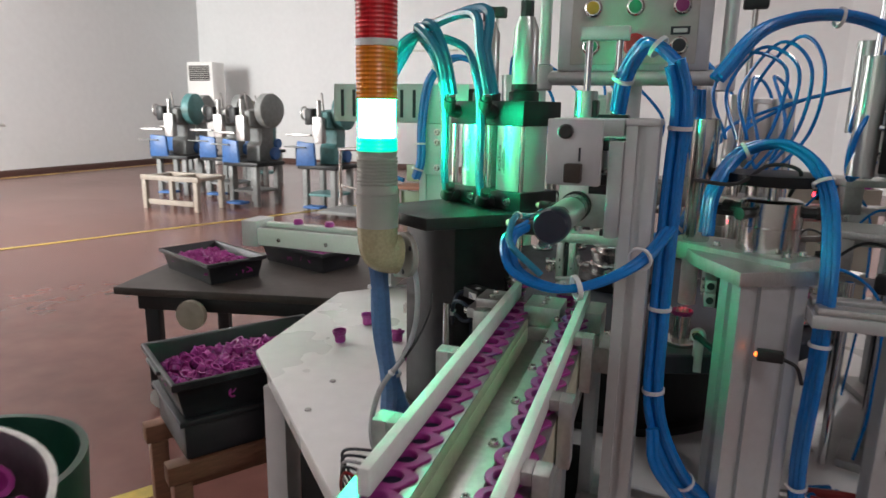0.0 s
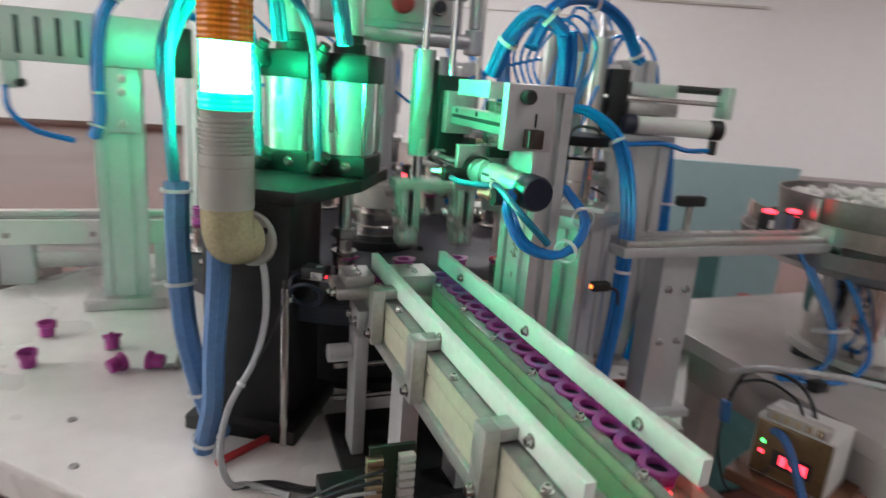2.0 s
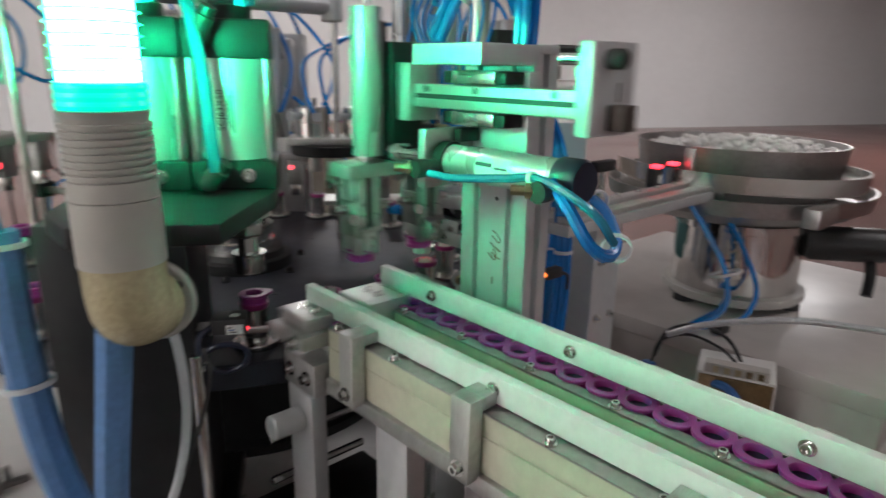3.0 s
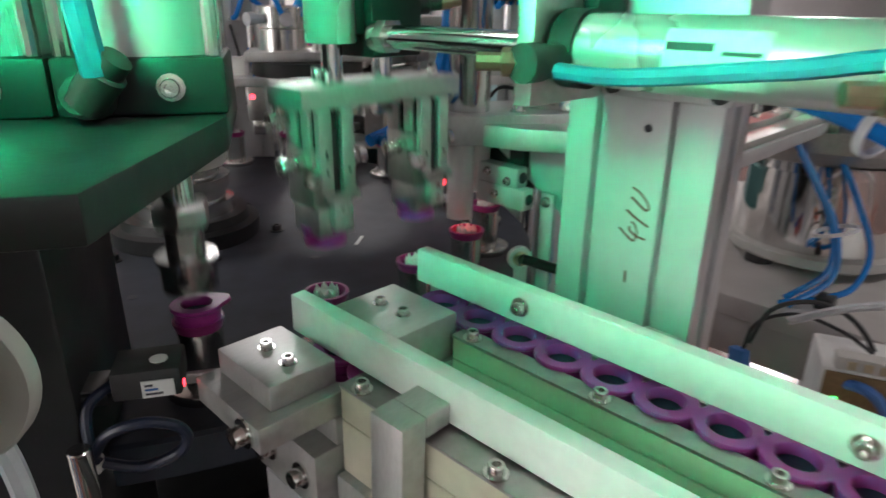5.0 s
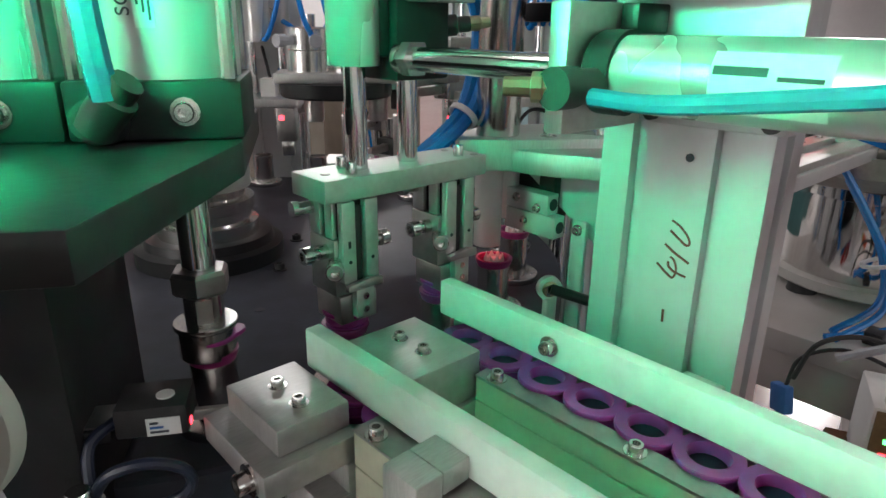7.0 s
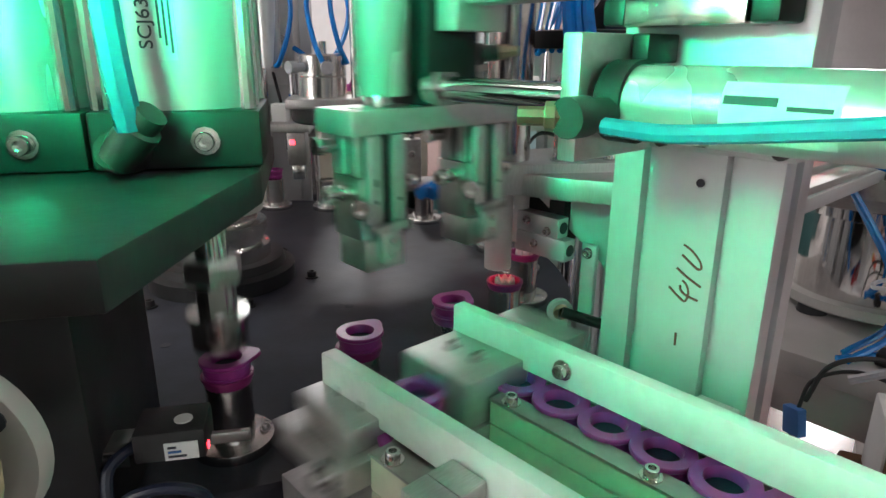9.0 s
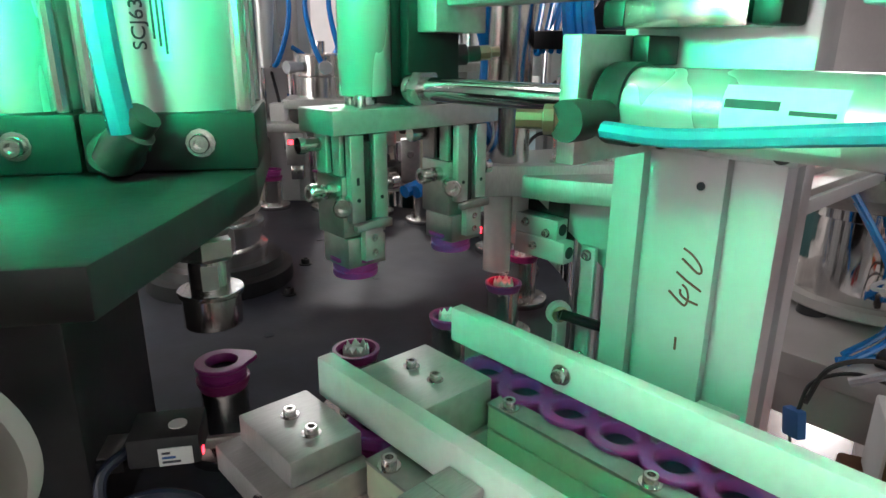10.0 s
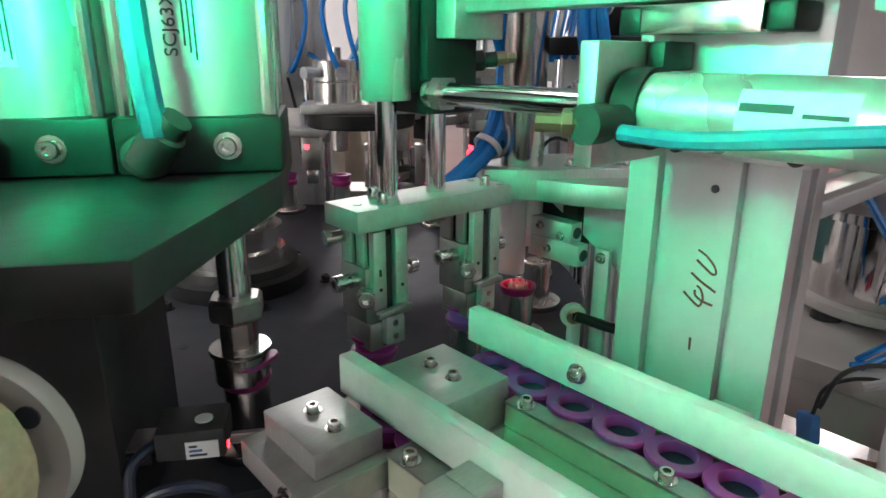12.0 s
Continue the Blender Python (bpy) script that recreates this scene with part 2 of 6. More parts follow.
def curve(points, n=8):
    """A smooth line through points."""
    p = [Vector(q) for q in points]
    p = [p[0] * 2 - p[1]] + p + [p[-1] * 2 - p[-2]]
    out = []
    for i in range(1, len(p) - 2):
        for k in range(n):
            t = k / n
            out.append(0.5 * (2 * p[i] + (p[i + 1] - p[i - 1]) * t + (2 * p[i - 1] - 5 * p[i] + 4 * p[i + 1] - p[i + 2]) * t * t + (3 * p[i] - p[i - 1] - 3 * p[i + 1] + p[i + 2]) * t ** 3))
    return out + [p[-2]]


def hose(points, r, bm=None, seg=10, n=8):
    """A round tube swept along a smooth line."""
    bm = bm or bmesh.new()
    c = curve(points, n)
    prev = None
    side = Vector((0, 0, 1))
    for i, q in enumerate(c):
        d = (c[min(i + 1, len(c) - 1)] - c[max(i - 1, 0)]).normalized()
        side = side - d * side.dot(d)
        if side.length < 1e-4:
            side = d.orthogonal()
        side.normalize()
        up = d.cross(side)
        ring = [bm.verts.new(q + r * (math.cos(2 * math.pi * k / seg) * side + math.sin(2 * math.pi * k / seg) * up)) for k in range(seg)]
        if prev:
            for k in range(seg):
                bm.faces.new((prev[k], prev[(k + 1) % seg], ring[(k + 1) % seg], ring[k]))
        else:
            bm.faces.new(ring)
        prev = ring
    bm.faces.new(prev)
    return bm


def prism(poly, z0, z1, bevel=0.0, m=None):
    """An upright prism over a polygon."""
    bm = bmesh.new()
    lo = [bm.verts.new((x, y, z0)) for x, y in poly]
    hi = [bm.verts.new((x, y, z1)) for x, y in poly]
    bm.faces.new(lo[::-1]), bm.faces.new(hi)
    for i in range(len(poly)):
        j = (i + 1) % len(poly)
        bm.faces.new((lo[i], lo[j], hi[j], hi[i]))
    if bevel:
        bmesh.ops.bevel(bm, geom=list(bm.edges), offset=bevel, segments=2, profile=0.5, affect="EDGES")
    if m is not None:
        bmesh.ops.transform(bm, matrix=m, verts=bm.verts)
    return bm


def turned(bm, m):
    bmesh.ops.transform(bm, matrix=m, verts=bm.verts)
    return bm


def screw(at, axis, parent, r=0.0035, material=None, name="screw"):
    """A socket-head cap screw with its hexagon recess and washer."""
    bm = lathe([(r * 1.5, 0), (r * 1.5, r * 0.25), (r, r * 0.27), (r, r * 1.25), (r * 0.9, r * 1.4), (r * 0.55, r * 1.4), (r * 0.5, r * 0.7), (0, r * 0.7)], at, axis, 12)
    return part(name, bm, material or STEEL, parent)


def profile_bar(w, d, length, slots_w=1, slots_d=1, bm=None):
    """An extruded aluminium section, w by d, slotted on its sides, from z 0 up."""
    def side(n, size):
        pts = [0.0]
        for k in range(n):
            c = size * (k + 0.5) / n
            pts += [c - 0.0042, c + 0.0042]
        return pts + [size]
    poly = []
    g = 0.006
    for s, (n, size) in enumerate(((slots_w, w), (slots_d, d), (slots_w, w), (slots_d, d))):
        for k, a in enumerate(side(n, size)[:-1]):
            for depth in ((0,) if k == 0 else ((0, g) if k % 2 else (g, 0))):
                p = (a, depth)
                poly.append({0: (p[0], p[1]), 1: (w - p[1], p[0]), 2: (w - p[0], d - p[1]), 3: (p[1], d - p[0])}[s])
    b = prism([(x - w / 2, y - d / 2) for x, y in poly], 0, length)
    return b


def text(name, body, size, m, material, parent, extrude=0.0002):
    """Lettering as a thin mesh, laid by the pose m."""
    cu = bpy.data.curves.new(name, "FONT")
    cu.body, cu.size, cu.extrude, cu.align_x, cu.align_y = body, size, extrude, "CENTER", "CENTER"
    tmp = bpy.data.objects.new(name, cu)
    scene.collection.objects.link(tmp)
    me = bpy.data.meshes.new_from_object(tmp.evaluated_get(bpy.context.evaluated_depsgraph_get()))
    bpy.data.objects.remove(tmp)
    bm = bmesh.new()
    bm.from_mesh(me)
    bmesh.ops.transform(bm, matrix=m, verts=bm.verts)
    return part(name, bm, material, parent, smooth=False)

# ---- the hall ----
XL, YF, YB, H = -11.0, -7.0, 12.0, 4.6
solo("floor", B((XL - .2, 29.2, YF - .2, YB + .2, -0.1, 0)), FLOORM, (0, 0, -0.1), "red-brown painted concrete floor, worn and glossy", "floor", kind="structure")
solo("ceiling", B((XL - .2, 29.2, YF - .2, YB + .2, H, H + .1)), CEIL, (0, 0, H), "plain white ceiling", "ceiling", kind="structure")
solo("wall_west", B((XL - .2, XL, YF - .2, YB + .2, 0, H)), WALLM, (XL, 1, 0), "white plastered wall", "wall", kind="structure")
solo("wall_east", B((29, 29.2, YF - .2, YB + .2, 0, H)), WALLM, (29, 1, 0), "white plastered wall", "wall", kind="structure")
solo("wall_north", B((XL, 2.6, YB, YB + .2, 0, H)), WALLM, (0, YB, 0), "white plastered wall behind the machines", "wall", kind="structure")
_wm = Matrix.Translation((2.5, YB, 0)) @ Matrix.Rotation(radians(-24), 4, "Z")
solo("wall_oblique", B((0, 29.2, 0, .2, 0, H), m=_wm), WALLM, (10, 8.7, 0), "white plastered wall running at an angle", "wall", kind="structure")
# unseen wall; its window opening is added for the south fill lamp
solo("wall_south", B((XL, -5.5, YF - .2, YF, 0, H), (-.5, 29, YF - .2, YF, 0, H), (-5.5, -.5, YF - .2, YF, 0, 1.2), (-5.5, -.5, YF - .2, YF, 3.4, H)), WALLM, (0, YF, 0), "unseen white plastered wall with an added window opening", "wall", kind="structure")
solo("baseboard", B((XL, XL + .03, YF, YB, 0, .10), (XL, 2.5, YB - .03, YB, 0, .10), bevel=.004), SKIRT, (XL, YB, 0), "dark painted skirting along the wall", "baseboard", kind="structure")
_l = bmesh.new()
for p, q, w in (((-6.7, -.2), (-3.9, 6.7), .06), ((-2.0, -.25), (-.95, 1.44), .07), ((-10.7, 6.4), (-10.55, 11.5), .07)):
    p, q = Vector((*p, 0)), Vector((*q, 0))
    d = (q - p).normalized()
    n = Vector((-d.y, d.x, 0)) * w / 2
    _l.faces.new([_l.verts.new(v + Vector((0, 0, .004))) for v in (p - n, q - n, q + n, p + n)])
solo("floor_marking", _l, LINE, (0, 0, .003), "yellow painted floor lines, worn", "floor line", kind="structure")
solo("wall_pipe", B((-5.8, -4.4, YB - .05, YB - .02, 2.45, 2.49), bevel=.008), GREY, (-5, YB - .02, 2.45), "grey conduit on the white wall", "conduit", kind="structure")
solo("wall_conduit", B((4.2, 7.6, -.06, -.005, 2.95, 3.0), bevel=.01, m=_wm), GREY, (8, 9.4, 2.9), "grey conduit on the white wall", "conduit", kind="structure")
solo("wall_cable", B((0.5, 4.2, -.03, -.005, 2.60, 2.62), bevel=.005, m=_wm), GREY, (4, 11, 2.6), "thin cable run on the white wall", "cable", kind="structure")
# battens added out of view to go with the ceiling fill lamps
for lx, ly in ((-5.5, 1.5), (-1.0, 2.6), (2.2, -2.4), (-5.5, 7.5), (3.6, 6.4), (11.0, 2.5)):
    lamp = thing("ceiling_light", (lx, ly, H), "added white fluorescent batten under the ceiling, out of view", "ceiling light", "ceiling lights")
    part("housing", B((lx - .75, lx + .75, ly - .26, ly + .26, H - .06, H), bevel=.01), WHITE, lamp)
    for k in (-.12, .12):
        part("tube", C(.018, (lx - .7, ly + k, H - .085), (lx + .7, ly + k, H - .085), 12), LAMPM, lamp)

# ---- machine table ----
TZ = 0.80
table = thing("machine_table", (0, 0.3, 0), "white enamelled steel machine table with chamfered corners on square legs", "table")
_poly = [(-0.615, 0.20), (-0.20, -0.19), (0.30, -0.19), (0.70, 0.24), (0.70, 0.62), (0.46, 0.92), (-0.40, 0.92), (-0.67, 0.62)]
part("tabletop", prism(_poly, TZ - 0.012, TZ, 0.003), TABLE, table)
_in = [(-0.60, 0.212), (-0.19, -0.175), (0.292, -0.175), (0.685, 0.247), (0.685, 0.61), (0.45, 0.905), (-0.39, 0.905), (-0.655, 0.61)]
for (ax, ay), (bx, by) in zip(_in, _in[1:] + _in[:1]):
    d = Vector((bx - ax, by - ay, 0))
    m = Matrix.Translation((ax, ay, 0)) @ Matrix.Rotation(math.atan2(d.y, d.x), 4, "Z")
    part("apron", B((0, d.length, 0, .03, TZ - .075, TZ - .0125), bevel=.002, m=m), TABLE, table)
for lx, ly in ((-.585, .235), (-.18, -.15), (.27, -.14), (.65, .27), (.65, .59), (.43, .87), (-.37, .87), (-.63, .6)):
    part("leg", B((lx - .025, lx + .025, ly - .025, ly + .025, 0.02, TZ - .08), bevel=.003), TABLE, table)
    part("levelling_foot", lathe([(0, 0), (.035, 0), (.035, .008), (.012, .014), (.01, .022), (0, .022)], (lx, ly, 0)), RUBBER, table)
part("lower_shelf", prism([(x * .93, y * .9 + .03) for x, y in _in], 0.12, 0.15, .002), BLACK, table, "black lower shelf")
part("control_cabinet", B((-.42, .1, .05, .5, .15, .70), bevel=.004), BLACK, table, "black cabinet under the tabletop")

# ---- indexing dial ----
CX, CY, RF = 0.048, 0.338, 0.29
DZ = 0.977
base = thing("indexing_drive", (CX, CY, TZ), "grey cylindrical indexing drive under the dial", "machine base")
# black here puts the deep shade under the dial into the drum's colour
part("drum", lathe([(0, 0), (.215, 0), (.215, .012), (.20, .014), (.20, .118), (0, .118)], (CX, CY, TZ), seg=56), BLACK_PAINT, base)
part("neck", lathe([(0, .118), (.16, .118), (.16, .148), (0, .148)], (CX, CY, TZ), seg=40), BLACK, base)
dial = thing("indexing_dial", (CX, CY, DZ - .026), "dark anodised rotating dial plate with steel cap fixtures", "rotary table")
part("plate", lathe([(0, 0), (.332, 0), (.335, .002), (.335, .024), (.333, .026), (0, .026)], (CX, CY, DZ - .026), seg=96), DIAL, dial)
hub = part("hub_flange", lathe([(0, 0), (.068, 0), (.068, .014), (.060, .016), (.058, .024), (0, .024)], (CX, CY, DZ), seg=40), BLACK, dial)
part("hub_ring", lathe([(.046, .024), (.046, .036), (.040, .038), (.040, .046), (.044, .048), (.044, .058), (.036, .060), (.036, .068), (0, .068)], (CX, CY, DZ), seg=40), STEEL, hub)
part("hub_cap", lathe([(0, .068), (.041, .068), (.042, .070), (.042, .108), (.040, .110), (0, .110)], (CX, CY, DZ), seg=40), GREY, hub)
for k in range(6):
    a = math.radians(60 * k + 20)
    screw((CX + .085 * math.cos(a), CY + .085 * math.sin(a), DZ), (0, 0, 1), dial, .0045, BLACK, "bolt")
for k in range(24):
    a = math.radians(-90 - 7.5 + 15 * k)
    fx, fy = CX + RF * math.cos(a), CY + RF * math.sin(a)
    fl = part("flange", prism([(fx + .0225 * math.cos(i * .2618), fy + .0225 * math.sin(i * .2618)) for i in range(24)], DZ, DZ + .006, .0006), STEEL, dial)
    part("post", lathe([(.0118, .006), (.0118, .008), (.0122, .0085), (.0122, .036), (.0125, .037), (.0125, .041), (.0105, .042), (.0105, .036), (0, .036)], (fx, fy, DZ), seg=24), STEEL, dial)
    for s in (-1, 1):
        sx, sy = fx + s * .0175 * math.sin(a), fy - s * .0175 * math.cos(a)
        screw((sx, sy, DZ + .006), (0, 0, 1), dial, .0022, STEEL_DULL)


part("scratch_mark", B((-.012, .012, -.0016, .0016, 0, .0004), m=Matrix.Translation((.155, .205, DZ)) @ Matrix.Rotation(radians(38), 4, "Z")), PAPER, dial, "pale scuffed strip")
for k in range(6):
    a = math.radians(60 * k + 50)
    part("tapped_hole", lathe([(.004, 0), (.004, .0004), (0, .0004)], (CX + .15 * math.cos(a), CY + .15 * math.sin(a), DZ), seg=12), INK, dial)

# ---- press station over the dial ----
PM = Matrix.Translation((CX - .001, CY + .007, 0)) @ Matrix.Rotation(math.radians(-30), 4, "Z")
press = thing("press_station", tuple(PM @ Vector((-.06, -.32, TZ))), "black painted press frame with two large air cylinders", "press")
part("base_plate", B((-.135, .015, -.385, -.235, TZ, TZ + .02), bevel=.002, m=PM), BLACK_PAINT, press)
part("upright", B((-.115, -.002, -.370, -.262, TZ + .02, 1.1225), bevel=.002, m=PM), BLACK_PAINT, press)
part("head_plate", prism([(-.062, -.451), (.038, -.451), (.071, -.326), (.071, -.205), (-.092, -.205), (-.092, -.40)], 1.123, 1.139, .0015, PM), BLACK_PAINT, press)
for sx in (-.0365, .0365):
    q = lambda x, y, z: tuple(PM @ Vector((sx + x, -.2875 + y, z)))
    cyl = part("front_cover", B((sx - .036, sx + .036, -.3235, -.2515, 1.1395, 1.165), bevel=.002, m=PM), BLACK, press)
    part("barrel", lathe([(0, 0), (.0335, 0), (.0335, .086), (0, .086)], q(0, 0, 1.165), seg=48), BARREL, press)
    for ox in (-1, 1):
        for oy in (-1, 1):
            part("tie_rod", C(.0035, q(ox * .031, oy * .031, 1.165), q(ox * .031, oy * .031, 1.251), 10), STEEL, press)
            screw(q(ox * .012, -.036, 1.152), PM.to_3x3() @ Vector((0, -1, 0)), press, .0042) if oy < 0 and ox > 0 else None
    part("rear_cover", B((sx - .036, sx + .036, -.3235, -.2515, 1.251, 1.283), bevel=.002, m=PM), BLACK, press)
    part("stroke_collar", lathe([(0, 0), (.02, 0), (.02, .012), (.017, .013), (.017, .022), (0, .022)], q(0, 0, 1.283)), BLACK, press)
    part("stroke_tube", lathe([(0, 0), (.0165, 0), (.0165, .07), (.013, .078), (.011, .085), (0, .085)], q(0, 0, 1.305)), BARREL, press)
    part("stroke_nut", lathe([(0, 0), (.009, 0), (.009, .02), (0, .02)], q(0, 0, 1.39), seg=8), RUBBER, press)
    for z, dy in ((1.148, -.036), (1.268, -.036)):
        fit_ = part("elbow_fitting", lathe([(.0095, 0), (.0095, .016), (.0075, .017), (.0075, .024), (0, .024)], q(-.020, dy, z), PM.to_3x3() @ Vector((0, -1, 0.15)), 14), RUBBER, press)
        part("fitting_collar", lathe([(.0085, 0), (.0085, .018), (.0065, .019), (.0065, .026), (0, .026)], q(-.020, dy - .018, z), PM.to_3x3() @ Vector((.45, -.2, .85 if z > 1.2 else .5)), 14), RUBBER, fit_)
    for j, (ang, txt, size) in enumerate(((-104, "SCJ63X50", .0085), (-90, "", 0))):
        a = math.radians(ang)
        nrm = Vector((math.cos(a), math.sin(a), 0))
        m = PM @ Matrix.Translation((sx + .0337 * nrm.x, -.2875 + .0337 * nrm.y, 1.208)) @ Matrix.Rotation(a + math.pi / 2, 4, "Z") @ Matrix.Rotation(math.pi / 2, 4, "X") @ Matrix.Rotation(math.pi / 2, 4, "Z")
        if txt:
            text("lettering", txt, size, m, INK, press)
        else:
            part("silver_label", B((-.022, .022, -.004, .004, -.0003, .0002), m=m), PAPER, press)
            for k in range(3):
                part("print_bar", B((-.019 + .003 * k, .017 - .004 * k, -.0028 + .0022 * k, -.0018 + .0022 * k, .0003, .0004), m=m), INK, press)
rams = []
for k, sx in enumerate((-.0365, .0365)):
    p0 = Matrix.Translation((CX, CY, 0)) @ Matrix.Rotation(math.radians(-30), 4, "Z") @ Vector((sx, -.2875, DZ + .042 + .001))
    ram = thing("press_ram", tuple(p0), "polished steel press ram hanging under the black head plate", "press ram", "press rams")
    part("tube", lathe([(.0142, 0), (.0144, 0), (.0147, .0006), (.0147, .0165), (.0163, .0167), (.0166, .0172), (.0166, .0190), (.0162, .0195), (.010, .0195), (.010, .0185), (.0142, .0160), (.0142, 0)], p0, seg=36), STEEL, ram)
    part("shaft", lathe([(0, .0190), (.0102, .0190), (.0102, .036), (0, .036)], p0, seg=28), STEEL, ram)
    part("shaft_flat", B((-.004, .004, -.0104, -.0098, .021, .034), m=Matrix.Translation(p0) @ Matrix.Rotation(radians(-20), 4, "Z")), STEEL_DULL, ram)
    part("lock_nut", lathe([(0, .036), (.0135, .036), (.0152, .038), (.0152, .047), (.0135, .049), (0, .049)], p0, seg=6), STEEL_DULL, ram, smooth=False)
    part("piston_rod", lathe([(0, .049), (.0085, .049), (.0085, .124), (0, .124)], p0, seg=20), CHROME, ram)
    rams.append((ram, p0))

# ---- twin cap lanes ----
LX = (-.036, .037)
PITCH = 0.0265
Y0 = -0.026
LEN = 0.50
# the lanes turn a little off the machine's axis and fall slightly towards their feeding end
LM = Matrix.Translation((0, 0, 1.05)) @ Matrix.Rotation(.031, 4, "Z") @ Matrix.Rotation(.0174, 4, "X") @ Matrix.Translation((0, 0, -1.05))
lanes = []
for k, lx in enumerate(LX):
    lane = thing("cap_lane", (lx, -.3, TZ), "cream nylon feeding lane with a white nylon hold-down bar", "conveyor lane", "feeding lanes")
    lanes.append(lane)
    part("sensor_lamp", B((lx - .003, lx + .001, -.440, -.436, 1.0165, 1.021), bevel=.001), RED_LED, lane)
    yb, yf = -.053, -.053 - LEN
    part("block", B((lx - .022, lx + .019, yf, yb, .988, 1.016), bevel=.001), CREAM, lane)
    part("side_wall", B((lx - .022, lx - .0145, yf, yb, 1.0165, (1.0328, 1.0285)[k]), bevel=.0008), CREAM, lane)
    part("side_wall", B((lx + .0145, lx + .019, yf, yb, 1.0165, 1.0285), bevel=.0008), CREAM, lane)
    part("edge_strip", B((lx - .0225, lx - (.0085, .0115)[k], yf + .004, yb, (1.0332, 1.029)[k], (1.0345, 1.0305)[k])), STEEL_DULL, lane, "thin steel edge strip")
    part("edge_strip", B((lx + .0115, lx + .0195, yf + .004, yb, 1.029, 1.0305)), STEEL_DULL, lane)
    bx = (-.046, .041)[k]
    part("hold_down_bar", B((bx, bx + .0085, -.455, -.0, 1.0355, 1.0555), bevel=.0012), NYLON, lane, "white nylon hold-down bar")
    for i in range(7):
        yy = -.063 - .0735 * i
        screw((lx - .018, yy, (1.0345, 1.0305)[k]), (0, 0, 1), lane, .0032)
    for yy in (-.076, -.230, -.395)[1 - k:]:
        screw((bx, yy, 1.0455), (-1, 0, 0), lane, .0035)
    for yy in ((-.098, -.225, -.37) if k == 0 else (-.14, -.29, -.40)):
        if k == 0:
            cl = part("clamp", B((lx - .036, lx - .0235, yy - .009, yy + .009, .985, 1.046), bevel=.0008), ALU_MILL, lane, "milled aluminium clamp")
            part("clamp_arm", B((lx - .0235, bx - .0003, yy - .009, yy + .009, 1.036, 1.046), bevel=.0008), ALU_MILL, cl)
            screw((lx - .036, yy, .995), (-1, 0, 0), cl, .004)
        else:
            cl = part("clamp", B((lx + .0205, lx + .032, yy - .009, yy + .009, .985, 1.046), bevel=.0008), ALU_MILL, lane, "milled aluminium clamp")
            part("clamp_arm", B((bx + .0088, lx + .0205, yy - .009, yy + .009, 1.036, 1.046), bevel=.0008), ALU_MILL, cl)
lane_frame = thing("lane_stand", (0, -.3, TZ), "aluminium stand that carries the twin feeding lanes", "stand")
lane_bed = thing("lane_bed", (0, -.3, .974), "milled aluminium bed plate under the feeding lanes", "bed plate")
part("bed_plate", B((-.062, .060, -.55, -.053, .974, .9875), bevel=.001), ALU_MILL, lane_bed)
part("centre_strip", B((-.0165, .0145, -.545, -.053, .988, .9985), bevel=.001), STEEL_DULL, lane_bed)
for i in range(6):
    screw((0.008, -.09 - .08 * i, .9985), (0, 0, 1), lane_bed, .003)
for yy in (-.12, -.33):
    part("leg", B((-.045, -.025, yy - .02, yy + .02, TZ, .9735), bevel=.001), ALU, lane_frame)
    part("leg", B((.025, .045, yy - .02, yy + .02, TZ, .9735), bevel=.001), ALU, lane_frame)
    part("foot", B((-.06, .06, yy - .025, yy + .025, TZ, TZ + .012), bevel=.001), BLACK, lane_frame)

for ob in (*lanes, lane_bed):
    ob.matrix_basis = LM @ Matrix.Translation(ORG[ob])
lane_frame.matrix_basis = Matrix.Rotation(.031, 4, "Z") @ Matrix.Translation(ORG[lane_frame])

# ---- escapement shuttle at the lane ends ----
SH = 0.047
shuttle = thing("escapement_shuttle", (-.02, -.026, .985), "milled aluminium escapement shuttle with bolted pusher blocks", "shuttle")
part("carriage", B((-.058, .07, -.052, .002, 1.000, 1.0145), bevel=.001), ALU_MILL, shuttle)
part("step_plate", B((-.095, -.0505, -.0515, .004, 1.0148, 1.0275), bevel=.0009), ALU_MILL, shuttle)
for x0, x1, y0, z0 in ((-.085, -.0515, -.045, 1.0278), (-.0225, .0215, -.050, 1.015), (.0505, .070, -.050, 1.015)):
    blk = part("pusher_block", B((x0, x1, y0, .000, z0, 1.040), bevel=.0009), ALU_MILL, shuttle)
    if x1 - x0 > .03:
        for yy in (-.015, -.033):
            screw(((x0 + x1) / 2, yy, 1.0396), (0, 0, 1), blk, .0028)
shuttle_base = thing("shuttle_guide", (-.02, -.02, TZ), "aluminium guide block with side bolts under the shuttle", "guide block")
part("guide", B((-.070, .115, -.0515, .0, .968, .9995), bevel=.001), ALU_MILL, shuttle_base)
# dark sheet added on the tabletop to stand for the shade under the shuttle
part("base_plate", B((-.085, .055, -.20, .06, TZ, TZ + .010), bevel=.002), BLACK_PAINT, shuttle_base)
part("stand", B((-.07, -.055, -.045, -.005, TZ + .0105, .9675), bevel=.001), ALU, shuttle_base)
part("stand", B((.0555, .07, -.045, -.005, TZ, .9675), bevel=.001), ALU, shuttle_base)
for yy, zz in ((-.012, .984), (-.04, .984)):
    screw((-.070, yy, zz), (-1, 0, 0), shuttle_base, .0045)
part("drive_cylinder", C(.011, (-.10, -.026, .940), (-.071, -.026, .940), 18), ALU, shuttle_base)
part("tie_bolt", C(.004, (-.085, .010, .905), (.02, .010, .905), 12), STEEL, shuttle_base)
part("tie_bolt", C(.004, (-.085, .010, .860), (.02, .010, .860), 12), STEEL, shuttle_base)
